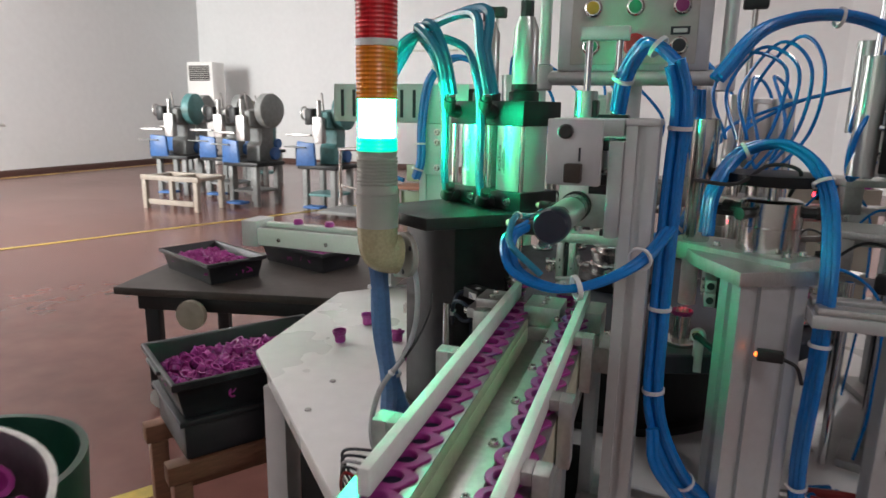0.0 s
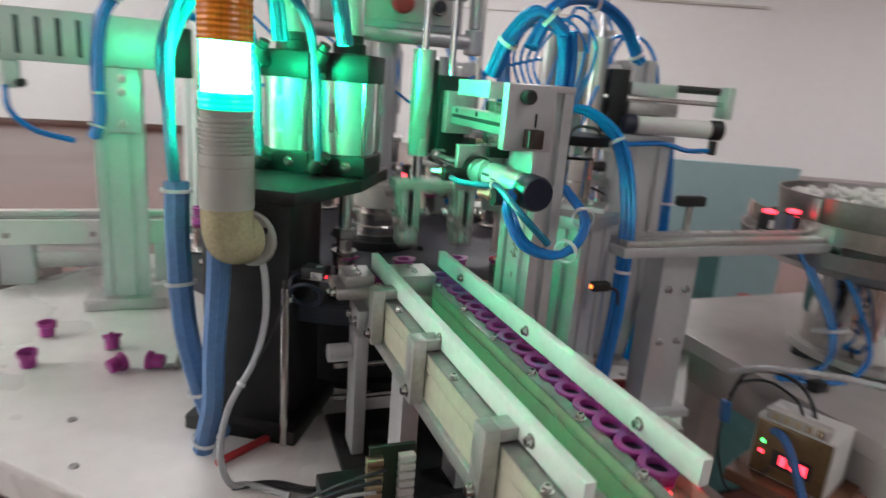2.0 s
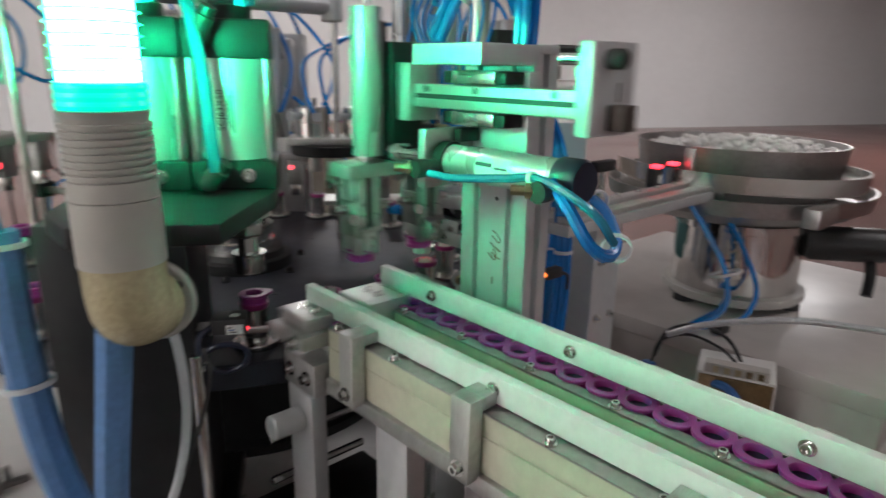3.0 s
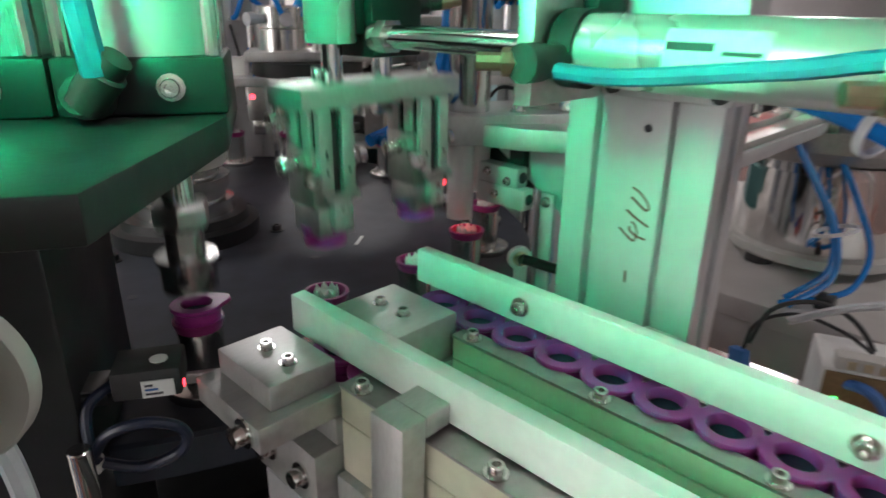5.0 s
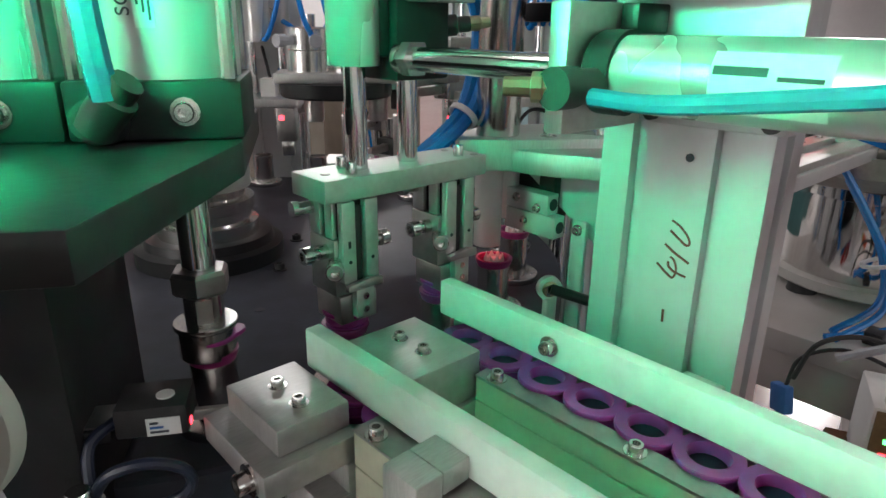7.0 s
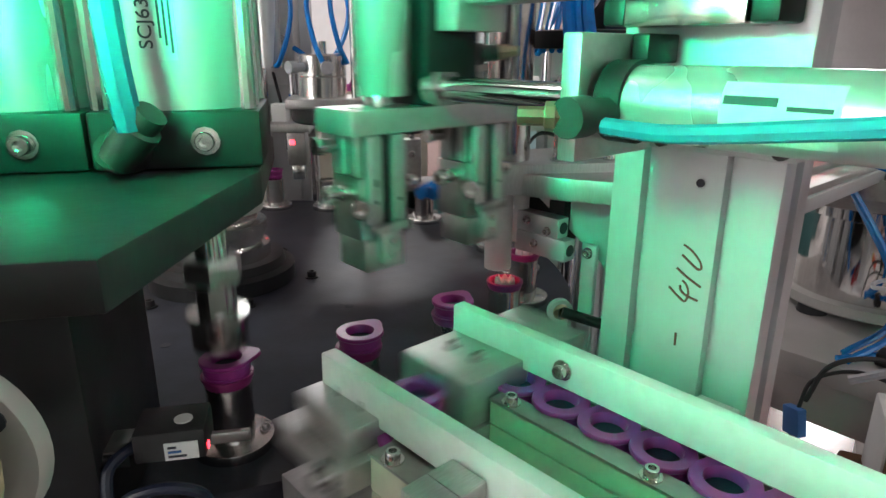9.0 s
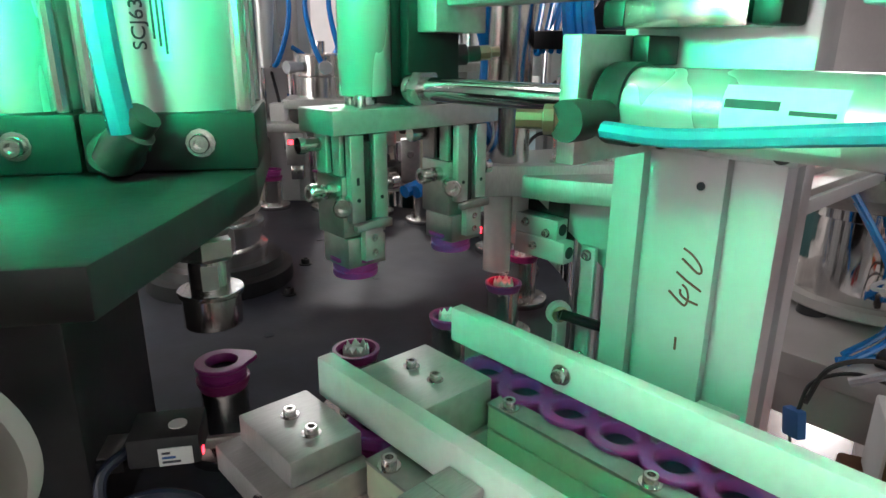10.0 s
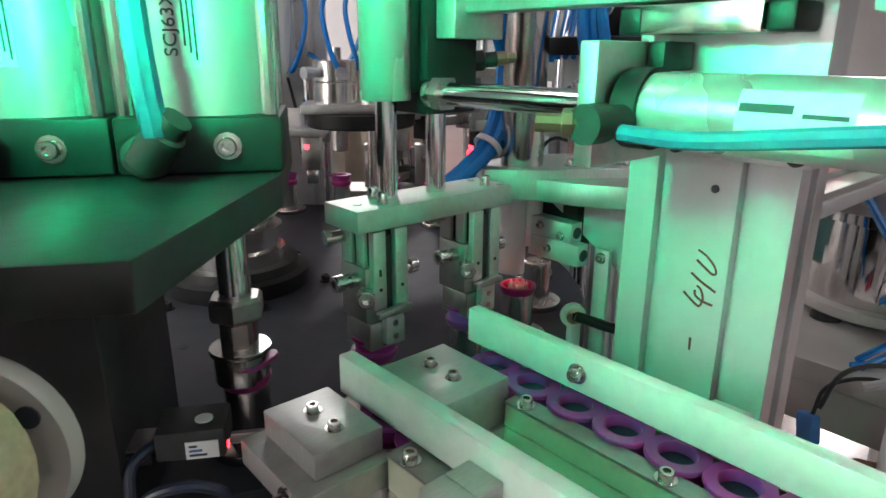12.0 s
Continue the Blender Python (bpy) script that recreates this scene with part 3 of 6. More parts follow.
screw((-.095, -.040, 1.0205), (-1, 0, 0), shuttle, .0046)

# ---- pick-and-place unit ----
column = thing("slide_column", (.104, -.12, TZ), "slotted aluminium profile column with pen marks, carrying the slide unit", "column")
part("profile", turned(profile_bar(.030, .080, 1.258 - TZ - .012, 1, 2), Matrix.Translation((.105, -.103, TZ + .012))), ALU, column)
part("end_cap", B((.089, .121, -.144, -.062, 1.258, 1.265), bevel=.001), ALU, column)
part("foot_plate", B((.06, .15, -.185, -.055, TZ, TZ + .012), bevel=.002), ALU_MILL, column)
part("pen_mark", hose([(.0899, -0.0991, 1.0826), (.0899, -0.1045, 1.0788), (.0899, -0.1078, 1.0775), (.0899, -0.1090, 1.0816), (.0899, -0.1076, 1.0857), (.0899, -0.1054, 1.0873)], .0006, seg=5), PEN, column, "handwritten red pen mark")
part("pen_mark", hose([(.0899, -0.1046, 1.0848), (.0899, -0.1052, 1.0824), (.0899, -0.1083, 1.0805), (.0899, -0.1140, 1.0795)], .0006, seg=5), PEN, column)
part("pen_mark", hose([(.0899, -0.1019, 1.0928), (.0899, -0.1074, 1.0896), (.0899, -0.1147, 1.0864)], .0006, seg=5), PEN, column)
part("pen_mark", hose([(.0899, -0.1038, 1.0998), (.0899, -0.1078, 1.0972), (.0899, -0.1119, 1.0947), (.0899, -0.1137, 1.0955), (.0899, -0.1125, 1.0987), (.0899, -0.1084, 1.1026), (.0899, -0.1040, 1.1048)], .0006, seg=5), PEN, column)
part("pen_mark", hose([(.0899, -0.1054, 1.0603), (.0899, -0.1056, 1.0538)], .0006, seg=5), PEN, column)
part("tapped_hole", lathe([(.0019, 0), (.0019, .0005), (0, .0005)], (.0895, -0.1084, 1.1346), (-1, 0, 0), 14), INK, column)

guide = thing("slide_guide", (.06, -.13, 1.19), "aluminium slide unit with guide rail, end plate and air cylinder", "linear slide")
part("back_plate", B((.076, .0895, -.151, -.078, 1.150, 1.244), bevel=.001), ALU, guide)
part("mount_plate", B((.020, .0755, -.090, -.081, 1.149, 1.1975), bevel=.001), ALU_MILL, guide)
part("mount_plate_lug", B((.052, .0755, -.0985, -.0905, 1.186, 1.1975), bevel=.001), BLACK, guide)
part("top_plate", B((.022, .0885, -.150, -.070, 1.2485, 1.2645), bevel=.001), ALU, guide)
for z0, z1 in ((1.200, 1.2115), (1.2335, 1.2445)):
    part("bearing_block", B((.052, .0755, -.135, -.086, z0, z1), bevel=.0008), STEEL, guide)
    for y0, y1 in ((-.146, -.1355), (-.0855, -.075)):
        part("bearing_end_seal", B((.053, .0755, y0, y1, z0 + .0005, z1 - .0005), bevel=.0015), BLACK, guide)
for yy in (-.096, -.146):
    part("plate_screw", lathe([(0, 0), (.0035, 0), (.0035, .003), (0, .003)], (.0755, yy, 1.1545), (-1, 0, 0), 12), RUBBER, guide)
AXY, AXZ = .040, 1.172
cylr = part("cylinder_barrel", lathe([(0, 0), (.0138, 0), (.0142, .001), (.0142, .112), (0, .112)], (AXY, -.216, AXZ), (0, 1, 0), 40), BARREL, guide, "round air cylinder barrel with silver label")
part("front_cap", lathe([(0, 0), (.0158, 0), (.0158, .011), (.0145, .012), (0, .012)], (AXY, -.1045, AXZ), (0, 1, 0), 36), BLACK, guide)
part("rear_cap", lathe([(0, 0), (.0140, 0), (.0158, .003), (.0158, .02), (0, .02)], (AXY, -.236, AXZ), (0, 1, 0), 36), NAVY, guide)
for yy, nm in ((-.099, "front"), (-.225, "rear")):
    ff = part("port_fitting", lathe([(.0065, 0), (.0065, .012), (.0075, .013), (.0075, .024), (0, .024)], (AXY - .0145, yy, AXZ - .004), (-1, 0, 0), 14), RUBBER, guide)
    part("flow_screw", lathe([(.0045, 0), (.0045, .008), (.0055, .0085), (.0055, .012), (.0035, .0125), (.0035, .022), (0, .022)], (AXY - .031, yy, AXZ - .004), (-.6, .8, 0), 8), BRASS, ff)
_lab = bmesh.new()
_rows = []
for j in range(9):
    a = math.radians(180 - 42 + 84 * j / 8)
    _rows.append([_lab.verts.new((AXY + .01435 * math.cos(a), yy, AXZ + .01435 * math.sin(a) * -1)) for yy in (-.178, -.142)])
for a, b in zip(_rows, _rows[1:]):
    _lab.faces.new((a[0], a[1], b[1], b[0]))
part("label", _lab, PAPER, cylr)
for j, (y0, y1, ang) in enumerate(((-.160, -.143, 16), (-.176, -.163, 9), (-.172, -.146, -22))):
    a = math.radians(180 - ang)
    m = Matrix.Translation((AXY + .0145 * math.cos(a), (y0 + y1) / 2, AXZ + .0145 * math.sin(a))) @ Matrix.Rotation(-(a - math.pi), 4, "Y")
    part("print_bar", B((-.00005, .0001, -(y1 - y0) / 2, (y1 - y0) / 2, -.0014 if j == 0 else -.0007, .0014 if j == 0 else .0007), m=m), INK, cylr)

carriage = thing("slide_carriage", (.045, .05, 1.17), "vertical twin-rod air cylinder on the sliding carriage", "air cylinder")
HY = .050
part("body_tube", lathe([(0, 0), (.0135, 0), (.014, .001), (.014, .128), (0, .128)], (.022, HY, 1.168), seg=36), BARREL, carriage)
part("body_block", B((.0385, .076, HY - .016, HY + .016, 1.160, 1.268), bevel=.002), BLACK, carriage)
part("web", B((.030, .0381, HY - .011, HY + .011, 1.172, 1.285), bevel=.002), BLACK, carriage)
part("slide_block", B((.044, .080, HY - .032, HY - .0165, 1.200, 1.250), bevel=.001), ALU_MILL, carriage)
part("slide_rail", B((.050, .068, -.1765, HY - .0325, 1.2125, 1.2325), bevel=.0015), ALU_MILL, carriage, "slotted aluminium slide rail")
part("rail_groove", B((.0493, .0499, -.172, HY - .036, 1.2205, 1.2245)), RUBBER, carriage)
for yy in (-.14, -.06, .0):
    part("rail_bolt", lathe([(0, 0), (.003, 0), (.003, .0006), (0, .0006)], (.0500, yy, 1.2285), (-1, 0, 0), 10), INK, carriage)
part("end_plate", B((.024, .0735, -.189, -.177, 1.204, 1.264), bevel=.0012), ALU, carriage)
part("stop_knob", lathe([(0, 0), (.0062, 0), (.0066, .002), (.0066, .010), (.005, .012), (0, .012)], (.042, -.189, 1.253), (0, -1, 0), 18), RUBBER, carriage)
part("stop_screw", C(.003, (.042, -.1765, 1.253), (.042, -.150, 1.253), 12), STEEL, carriage)
part("stop_block", B((.043, .058, -.2025, -.1895, 1.2075, 1.2245), bevel=.0012), DBROWN, carriage, "dark brown rubber stop")
part("slot", B((.0536, .0556, -.1896, -.1891, 1.226, 1.2385)), INK, carriage)
part("rod", C(.0062, (AXY, -.094, AXZ), (AXY, HY - .0165, AXZ), 20), CHROME, carriage)
part("rod_nut", lathe([(0, 0), (.0095, 0), (.0095, .007), (0, .007)], (AXY, HY - .031, AXZ), (0, 1, 0), 6), STEEL, carriage, smooth=False)
part("rod_collar", lathe([(0, 0), (.0075, 0), (.0082, .001), (.0082, .006), (0, .006)], (AXY, HY - .024, AXZ), (0, 1, 0), 20), STEEL, carriage)
part("reed_sensor_block", B((.062, .078, HY - .012, HY + .012, 1.166, 1.1995), bevel=.003), RUBBER, carriage)
part("port_fitting", lathe([(.006, 0), (.006, .010), (.0045, .011), (.0045, .018), (0, .018)], (.0785, HY - .004, 1.188), (1, -.6, .1), 14), RUBBER, carriage)
part("port_nut", lathe([(0, .018), (.0042, .018), (.0042, .024), (.003, .025), (.003, .030), (0, .030)], (.0785, HY - .004, 1.188), (1, -.6, .1), 8), BRASS, carriage)
part("slot_mark", B((.0382, .0384, HY - .0045, HY + .0005, 1.168, 1.181)), INK, carriage)
for ox, oy in ((0, 0), (.007, .005), (-.005, .006)):
    part("air_hose", hose([(.150 + ox, .098 + oy, 1.30), (.157 + ox, .092 + oy, 1.222), (.166 + ox, .090 + oy, 1.183), (.152 + ox, .090 + oy, 1.133), (.114 + ox, .088 + oy, 1.107), (.085 + ox, .085 + oy, 1.10)], .0046, seg=8), BLUE, carriage)
part("cable_tie", lathe([(.0095, -.002), (.0115, -.002), (.0115, .002), (.0095, .002), (.0095, -.002)], (.145, .093, 1.1275), (-.75, 0, -.66), 16), TIE, carriage)
for x in (.022, .058):
    part("guide_rod", C(.0045, (x, HY, 1.26), (x, HY, 1.36), 14), CHROME, carriage)
part("rod_bridge", B((.012, .069, HY - .009, HY + .009, 1.356, 1.372), bevel=.001), ALU, carriage)

head = thing("gripper_head", (.048, HY, 1.15), "aluminium gripper head with two toggle grippers on twin rods", "gripper")
GZ = 1.150
part("bridge_plate", B((-.010, .108, HY - .017, HY + .017, GZ, GZ + .0125), bevel=.0008), ALU_MILL, head)
for x in (.022, .058):
    part("rod", C(.006, (x, HY, GZ + .0125), (x, HY, GZ + .125), 18), CHROME, head)
for x, y in ((.012, -.009), (.016, .006), (.092, -.008)):
    part("cap_screw", lathe([(.0032, 0), (.0032, .006), (.0030, .0065), (.0018, .0065), (.0016, .004), (0, .004)], (x, HY + y, GZ + .0125), (0, 0, 1), 14), STEEL, head)
for x, y in ((.000, -.002), (.097, .010), (.102, -.012)):
    part("sunk_screw", lathe([(.0026, 0), (.0024, .0005), (.0012, .0006), (0, .0003)], (x, HY + y, GZ + .0125), (0, 0, 1), 12), STEEL_DULL, head)
for gx in (.011, .086):
    g = part("gripper_body", B((gx - .014, gx + .014, HY - .012, HY + .013, GZ - .055, GZ - .022), bevel=.0008), STEEL_DULL, head, "grey steel gripper body")
    part("side_plate", B((gx - .0138, gx - .0108, HY - .0105, HY - .003, GZ - .0217, GZ - .0004), bevel=.0005), ALU_MILL, g)
    part("side_plate", B((gx - .0138, gx - .0108, HY + .002, HY + .0125, GZ - .0217, GZ - .0004), bevel=.0005), ALU_MILL, g)
    part("core", B((gx - .010, gx + .010, HY - .010, HY + .010, GZ - .0217, GZ - .0004), bevel=.0005), BLACK, g)
    for s in (-1, 1):
        part("slide_plate", B((gx + s * .0075 - .0042, gx + s * .0075 + .0042, HY - .0175, HY - .0125, GZ - .046, GZ - .0004), bevel=.0006), ALU_MILL, g)
        part("plate_hole", lathe([(.0011, 0), (.0011, .0004), (0, .0004)], (gx + s * .0075, HY - .0175, GZ - .034), (0, -1, 0), 10), INK, g)
        part("adjusting_screw", lathe([(.0042, 0), (.0042, .005), (.0026, .0052), (.0026, .009), (.0048, .0092), (.0048, .014), (.0042, .0148), (.0024, .0148), (.0022, .011), (0, .011)], (gx + s * .014, HY - .003, GZ - .030), (s, 0, 0), 16), STEEL, g)
    part("centre_pin", B((gx - .0024, gx + .0024, HY - .0150, HY - .0122, GZ - .050, GZ - .004), bevel=.0004), RUBBER, g)
    part("hinge_screw", lathe([(.0044, 0), (.0044, .004), (.0032, .0042), (.0032, .007), (.005, .0072), (.005, .0125), (.0044, .013), (.0024, .013), (.0022, .010), (0, .010)], (gx - .0145, HY - .013, GZ - .035), (-.55, -.83, 0), 16), STEEL, g)
    part("back_screw", lathe([(.0036, 0), (.0036, .008), (.0044, .0082), (.0044, .012), (0, .012)], (gx - .014, HY + .009, GZ - .007), (-1, .1, 0), 14), STEEL, g)
    part("cross_bar", prism([(-.0115, -.050), (.0115, -.050), (.0115, -.0455), (.004, -.0445), (-.0115, -.0465)], .0176, .0215, .0005, Matrix.Translation((gx, HY, GZ)) @ Matrix(((1, 0, 0, 0), (0, 0, -1, 0), (0, 1, 0, 0), (0, 0, 0, 1)))), STEEL_DULL, g)
    part("jaw", prism([(-.0125, -.0135), (.0125, -.0135), (.0125, .0115), (-.0125, .0115)], GZ - .0725, GZ - .0553, .0012, Matrix.Translation((gx, HY, 0))), STEEL_DULL, g)
    part("clamp_block", B((gx - .005, gx + .007, HY - .0190, HY - .0138, GZ - .068, GZ - .0505), bevel=.0006), ALU_MILL, g)
    for zz in (-.0555, -.0635):
        part("block_screw", lathe([(.0021, 0), (.0019, .0006), (.0010, .0006), (0, .0002)], (gx + .001, HY - .0190, GZ + zz), (0, -1, 0), 12), STEEL, g)
part("mark", B((.0025, .0042, HY - .0178, HY - .0176, GZ - .026, GZ - .022)), INK, head)

# ---- signal tower ----
TX, TY = -.2115, -.067
tower = thing("signal_tower", (TX, TY, 1.07), "signal tower light with the green segment lit", "signal light")
FL = Vector((-.189, -.038, 1.084))
part("elbow", hose([(TX, TY, 1.162), (TX, TY, 1.12), (TX + .001, TY + .001, 1.100), (TX + .005, TY + .006, 1.090), (TX + .018, TY + .020, 1.086)], .0255, seg=24), TAPE, tower, "elbow wrapped in yellowed packing tape")
part("mounting_flange", lathe([(0, 0), (.029, 0), (.030, .0015), (.030, .006), (.028, .008), (0, .008)], FL, (.62, .78, 0), 40), TOWERM, tower)
for k in range(3):
    a = 2.1 * k + .5
    q = FL + (-Vector((.78, -.62, 0)) * math.cos(a) + Vector((0, 0, 1)) * math.sin(a)) * .0230
    part("flange_hole", lathe([(.0035, 0), (.0035, .0006), (0, .0006)], q, (-.62, -.78, 0), 12), INK, tower)
part("stem", lathe([(0, 1.125), (.0262, 1.125), (.0262, 1.166), (0, 1.166)], (TX, TY, 0), seg=40), TOWERM, tower)
_prof = [(0, 1.1665), (.0258, 1.1665), (.0258, 1.174)]
for k in range(9):
    z = 1.178 + .0042 * k
    _prof += [(.0255, z - .0022), (.0255, z), (.0235, z + .0002), (.0235, z + .0018)]
part("buzzer", lathe(_prof + [(.0255, 1.219), (0, 1.219)], (TX, TY, 0), seg=40), TOWERM, tower)


def lens(z0, z1, material, label):
    prof = [(0, z0)]
    n = max(3, round((z1 - z0) / .005))
    for k in range(n):
        a, b = z0 + (z1 - z0) * k / n, z0 + (z1 - z0) * (k + 1) / n
        prof += [(.0245, a), (.0255, (a + b) / 2)]
    part("lens", lathe(prof + [(.0245, z1), (0, z1)], (TX, TY, 0), seg=40), material, tower, label)


lens(1.2195, 1.2345, GREEN_EDGE, "dim cyan-green foot of the lit lens")
part("lit_core", lathe([(0, 1.2347), (.0222, 1.2347), (.0222, 1.281), (0, 1.281)], (TX, TY, 0), seg=40), GREEN_LAMP, tower, "lit green lamp core")
# opaque fins added between the lens feet to hold back the lamp's downward light
for k in range(8):
    z = 1.2347 + .0066 * k
    part("lens_rib", lathe([(.0223, z), (.0252, z), (.0256, z + .0003), (.0252, z + .0006), (.0223, z + .0006), (.0223, z)], (TX, TY, 0), seg=40), LIGHT_FIN, tower)
lens(1.2815, 1.342, AMBER_LENS, "amber lens, unlit")
part("spacer", lathe([(0, 1.3425), (.026, 1.3425), (.026, 1.350), (0, 1.350)], (TX, TY, 0), seg=40), WHITE, tower)
lens(1.3505, 1.411, RED_LENS, "red lens, unlit")
part("top_cap", lathe([(0, 1.4115), (.0255, 1.4115), (.0255, 1.425), (.02, 1.432), (0, 1.434)], (TX, TY, 0), seg=40), TOWERM, tower)


# ---- hoses and cables on the machine ----
def bundle(label, offsets, points, r, material, ties=(), name="air_hose_bundle"):
    """Several hoses side by side along one line, tied together."""
    t = thing(name, points[0], label, "hose")
    for ox, oy, oz in offsets:
        part("hose", hose([(x + ox, y + oy, z + oz) for x, y, z in points], r, seg=8), material, t)
    c = curve(points, 8)
    for f in ties:
        i = min(len(c) - 2, int(f * (len(c) - 1)))
        d = (c[i + 1] - c[i]).normalized()
        w = max(abs(v) for o in offsets for v in o) + r * 1.25
        part("cable_tie", lathe([(w * .9, -.002), (w * 1.05, -.002), (w * 1.05, .002), (w * .9, .002), (w * .9, -.002)], c[i], d, 14), TIE, t)
    return t


o3 = [(0, 0, 0), (.006, .004, 0), (-.004, .006, .003)]
o4 = o3 + [(.004, -.005, .004)]
o5 = o4 + [(-.006, -.004, -.003)]
# down the slide column into the table
bundle("bundle of bright blue air hoses tied along the column", o5, [(.128, -.100, 1.318), (.137, -.092, 1.28), (.135, -.088, 1.20), (.134, -.086, 1.05), (.138, -.084, .95), (.168, -.065, .87), (.208, -.035, .815), (.218, -.030, .79)], .0046, BLUE, (.2, .42, .55, .75, .88))
bundle("loop of blue air hoses from the slide to the column", o3, [(.070, -.05, 1.27), (.078, -.07, 1.31), (.10, -.09, 1.338), (.128, -.100, 1.318)], .0042, BLUE, (.3, .8))
bundle("blue air hose looping under the slide cylinder", o3[:2], [(.018, -.225, 1.172), (.004, -.25, 1.160), (.015, -.262, 1.135), (.05, -.255, 1.122), (.085, -.235, 1.128), (.115, -.195, 1.142), (.134, -.12, 1.158)], .0038, BLUE, (.6, .85))
bundle("clear blue air hose along the slide cylinder", [(0, 0, 0)], [(.006, -.112, 1.166), (.006, -.14, 1.166), (.008, -.19, 1.172), (.006, -.225, 1.176), (.012, -.262, 1.160), (.04, -.262, 1.135)], .0031, CYAN, (.55,))
bundle("short blue air hoses from the fittings, branching off", o3[:2], [(.135, -.095, .93), (.142, -.10, .89), (.172, -.08, .84)], .004, BLUE)
# over the press cylinders
for k, (x0, y0, z0) in enumerate(((-.155, .045, 1.29), (-.148, .05, 1.29), (-.09, .015, 1.29), (-.083, .02, 1.29))):
    bundle("clear blue air hose arching from the press cylinder", [(0, 0, 0)], [(x0, y0 - .02, z0), (x0 - .01, y0 - .025, z0 + .05), (x0 - .045 + .008 * k, y0 - .01, z0 + .085 + .006 * k), (-.215 - .004 * k, .055 + .006 * k, z0 + .075), (-.262 - .003 * k, .05, 1.28), (-.268, .045 + .004 * k, 1.20), (-.262, .04 + .004 * k, 1.10)], .0062, CYAN, (), "air_hose")
for k in (0, 1):
    pq = lambda x, y, z, k=k: tuple(PM @ Vector(((-.0365, .0365)[k] + x, -.2875 + y, z)))
    bundle("clear blue air hose from the lower cylinder port", [(0, 0, 0)], [pq(-.012, -.062, 1.160), pq(-.014, -.064, 1.19), pq(-.018, -.060, 1.25), pq(-.03, -.058, 1.31), pq(-.07, -.05, 1.355), (-.215, .04 + .01 * k, 1.365), (-.258, .035 + .01 * k, 1.31), (-.266, .04, 1.20), (-.262, .05, 1.08)], .0055, CYAN, (), "air_hose")
bundle("light blue sheathed hose bundle with cable ties beside the press", [(0, 0, 0)], [(-.262, .045, 1.13), (-.262, .04, 1.05), (-.255, .03, .95), (-.235, .03, .86), (-.22, .04, .81)], .0135, LBLUE, (.05, .35, .7), "hose_bundle")
bundle("light blue sheathed cable running down from the signal tower", [(0, 0, 0)], [(-.219, -.055, 1.078), (-.221, -.04, 1.03), (-.226, -.02, .95), (-.228, 0.0, .88), (-.235, .012, .835), (-.24, .02, .803)], .0125, LBLUE, (.9,), "cable_sheath")
bundle("clear grey cable hanging from the tower flange", [(0, 0, 0)], [(-.180, -.03, 1.075), (-.172, -.03, 1.04), (-.172, -.035, .99), (-.185, -.045, .945), (-.212, -.06, .90), (-.222, -.068, .85), (-.212, -.075, .815), (-.19, -.07, .806), (-.15, -.10, .806)], .0038, CLEAR, (.45,), "signal_cable")
bundle("thin black sensor cable beside the press", [(0, 0, 0)], [(-.152, -.028, 1.033), (-.152, -.035, 1.01), (-.165, -.04, .975), (-.182, -.047, .945)], .0016, RUBBER, (), "sensor_cable")
bundle("black cables lying on the tabletop", [(0, 0, 0), (.006, .004, 0)], [(-.21, -.07, .805), (-.17, -.075, .806), (-.13, -.10, .808), (-.11, -.085, .806), (-.09, -.09, .806), (-.06, -.13, .808)], .0025, RUBBER, (), "power_cable")

# ---- sensor by the press fixture ----
sen = thing("fibre_sensor", (-.112, .01, .95), "small black sensor with a white label and coiled cable", "sensor")
_sm = Matrix.Translation((-.106, .026, 1.022)) @ Matrix.Rotation(radians(-30), 4, "Z")
part("housing", B((-.016, .014, -.012, .012, -.004, .0105), bevel=.0015, m=_sm), RUBBER, sen)
part("label", B((-.003, .011, -.0127, -.0122, -.003, .0055), m=_sm), PAPER, sen)
for k in range(3):
    part("print_bar", B((-.0015, .006 - .002 * k, -.0131, -.0128, -.0015 + .0022 * k, -.0005 + .0022 * k), m=_sm), (INK, MBLUE, INK)[k], sen)
part("lens_cap", lathe([(0, 0), (.004, 0), (.004, .0006), (0, .0006)], _sm @ Vector((.004, -.002, .0105)), (0, 0, 1), 14), WHITE, sen)
part("emitter", B((.0142, .0148, -.009, -.0065, -.0015, .0015), m=_sm), RED_LED, sen)
part("arm", B((-.05, .03, .0125, .016, -.014, -.008), bevel=.001, m=_sm), STEEL_DULL, sen)
part("holder", B((-.048, -.018, -.010, .012, -.006, .0), bevel=.001, m=_sm), BLACK, sen)
part("holder_plate", B((-.046, -.020, -.008, .010, .0003, .0012), m=_sm), STEEL_DULL, sen)
part("bracket_post", C(.005, (-.145, .012, TZ), (-.145, .012, 1.010), 14), STEEL, sen)
_lc = _sm @ Vector((-.004, -.024, -.020))
_lx, _lz = _sm.to_3x3() @ Vector((1, 0, 0)), Vector((0, -.35, .94))
part("cable", hose([_sm @ Vector((-.016, -.004, .002)), _sm @ Vector((-.026, -.014, -.004)), _lc - _lx * .020 - _lz * .004] + [_lc + _lx * .019 * math.cos(a) + _lz * .016 * math.sin(a) for a in (3.7, 4.7, 5.6, 6.3, 7.0, 7.8, 8.6, 9.4)] + [_lc - _lx * .022 - _lz * .014, _lc - _lx * .024 - _lz * .045], .0026), NAVY, sen)
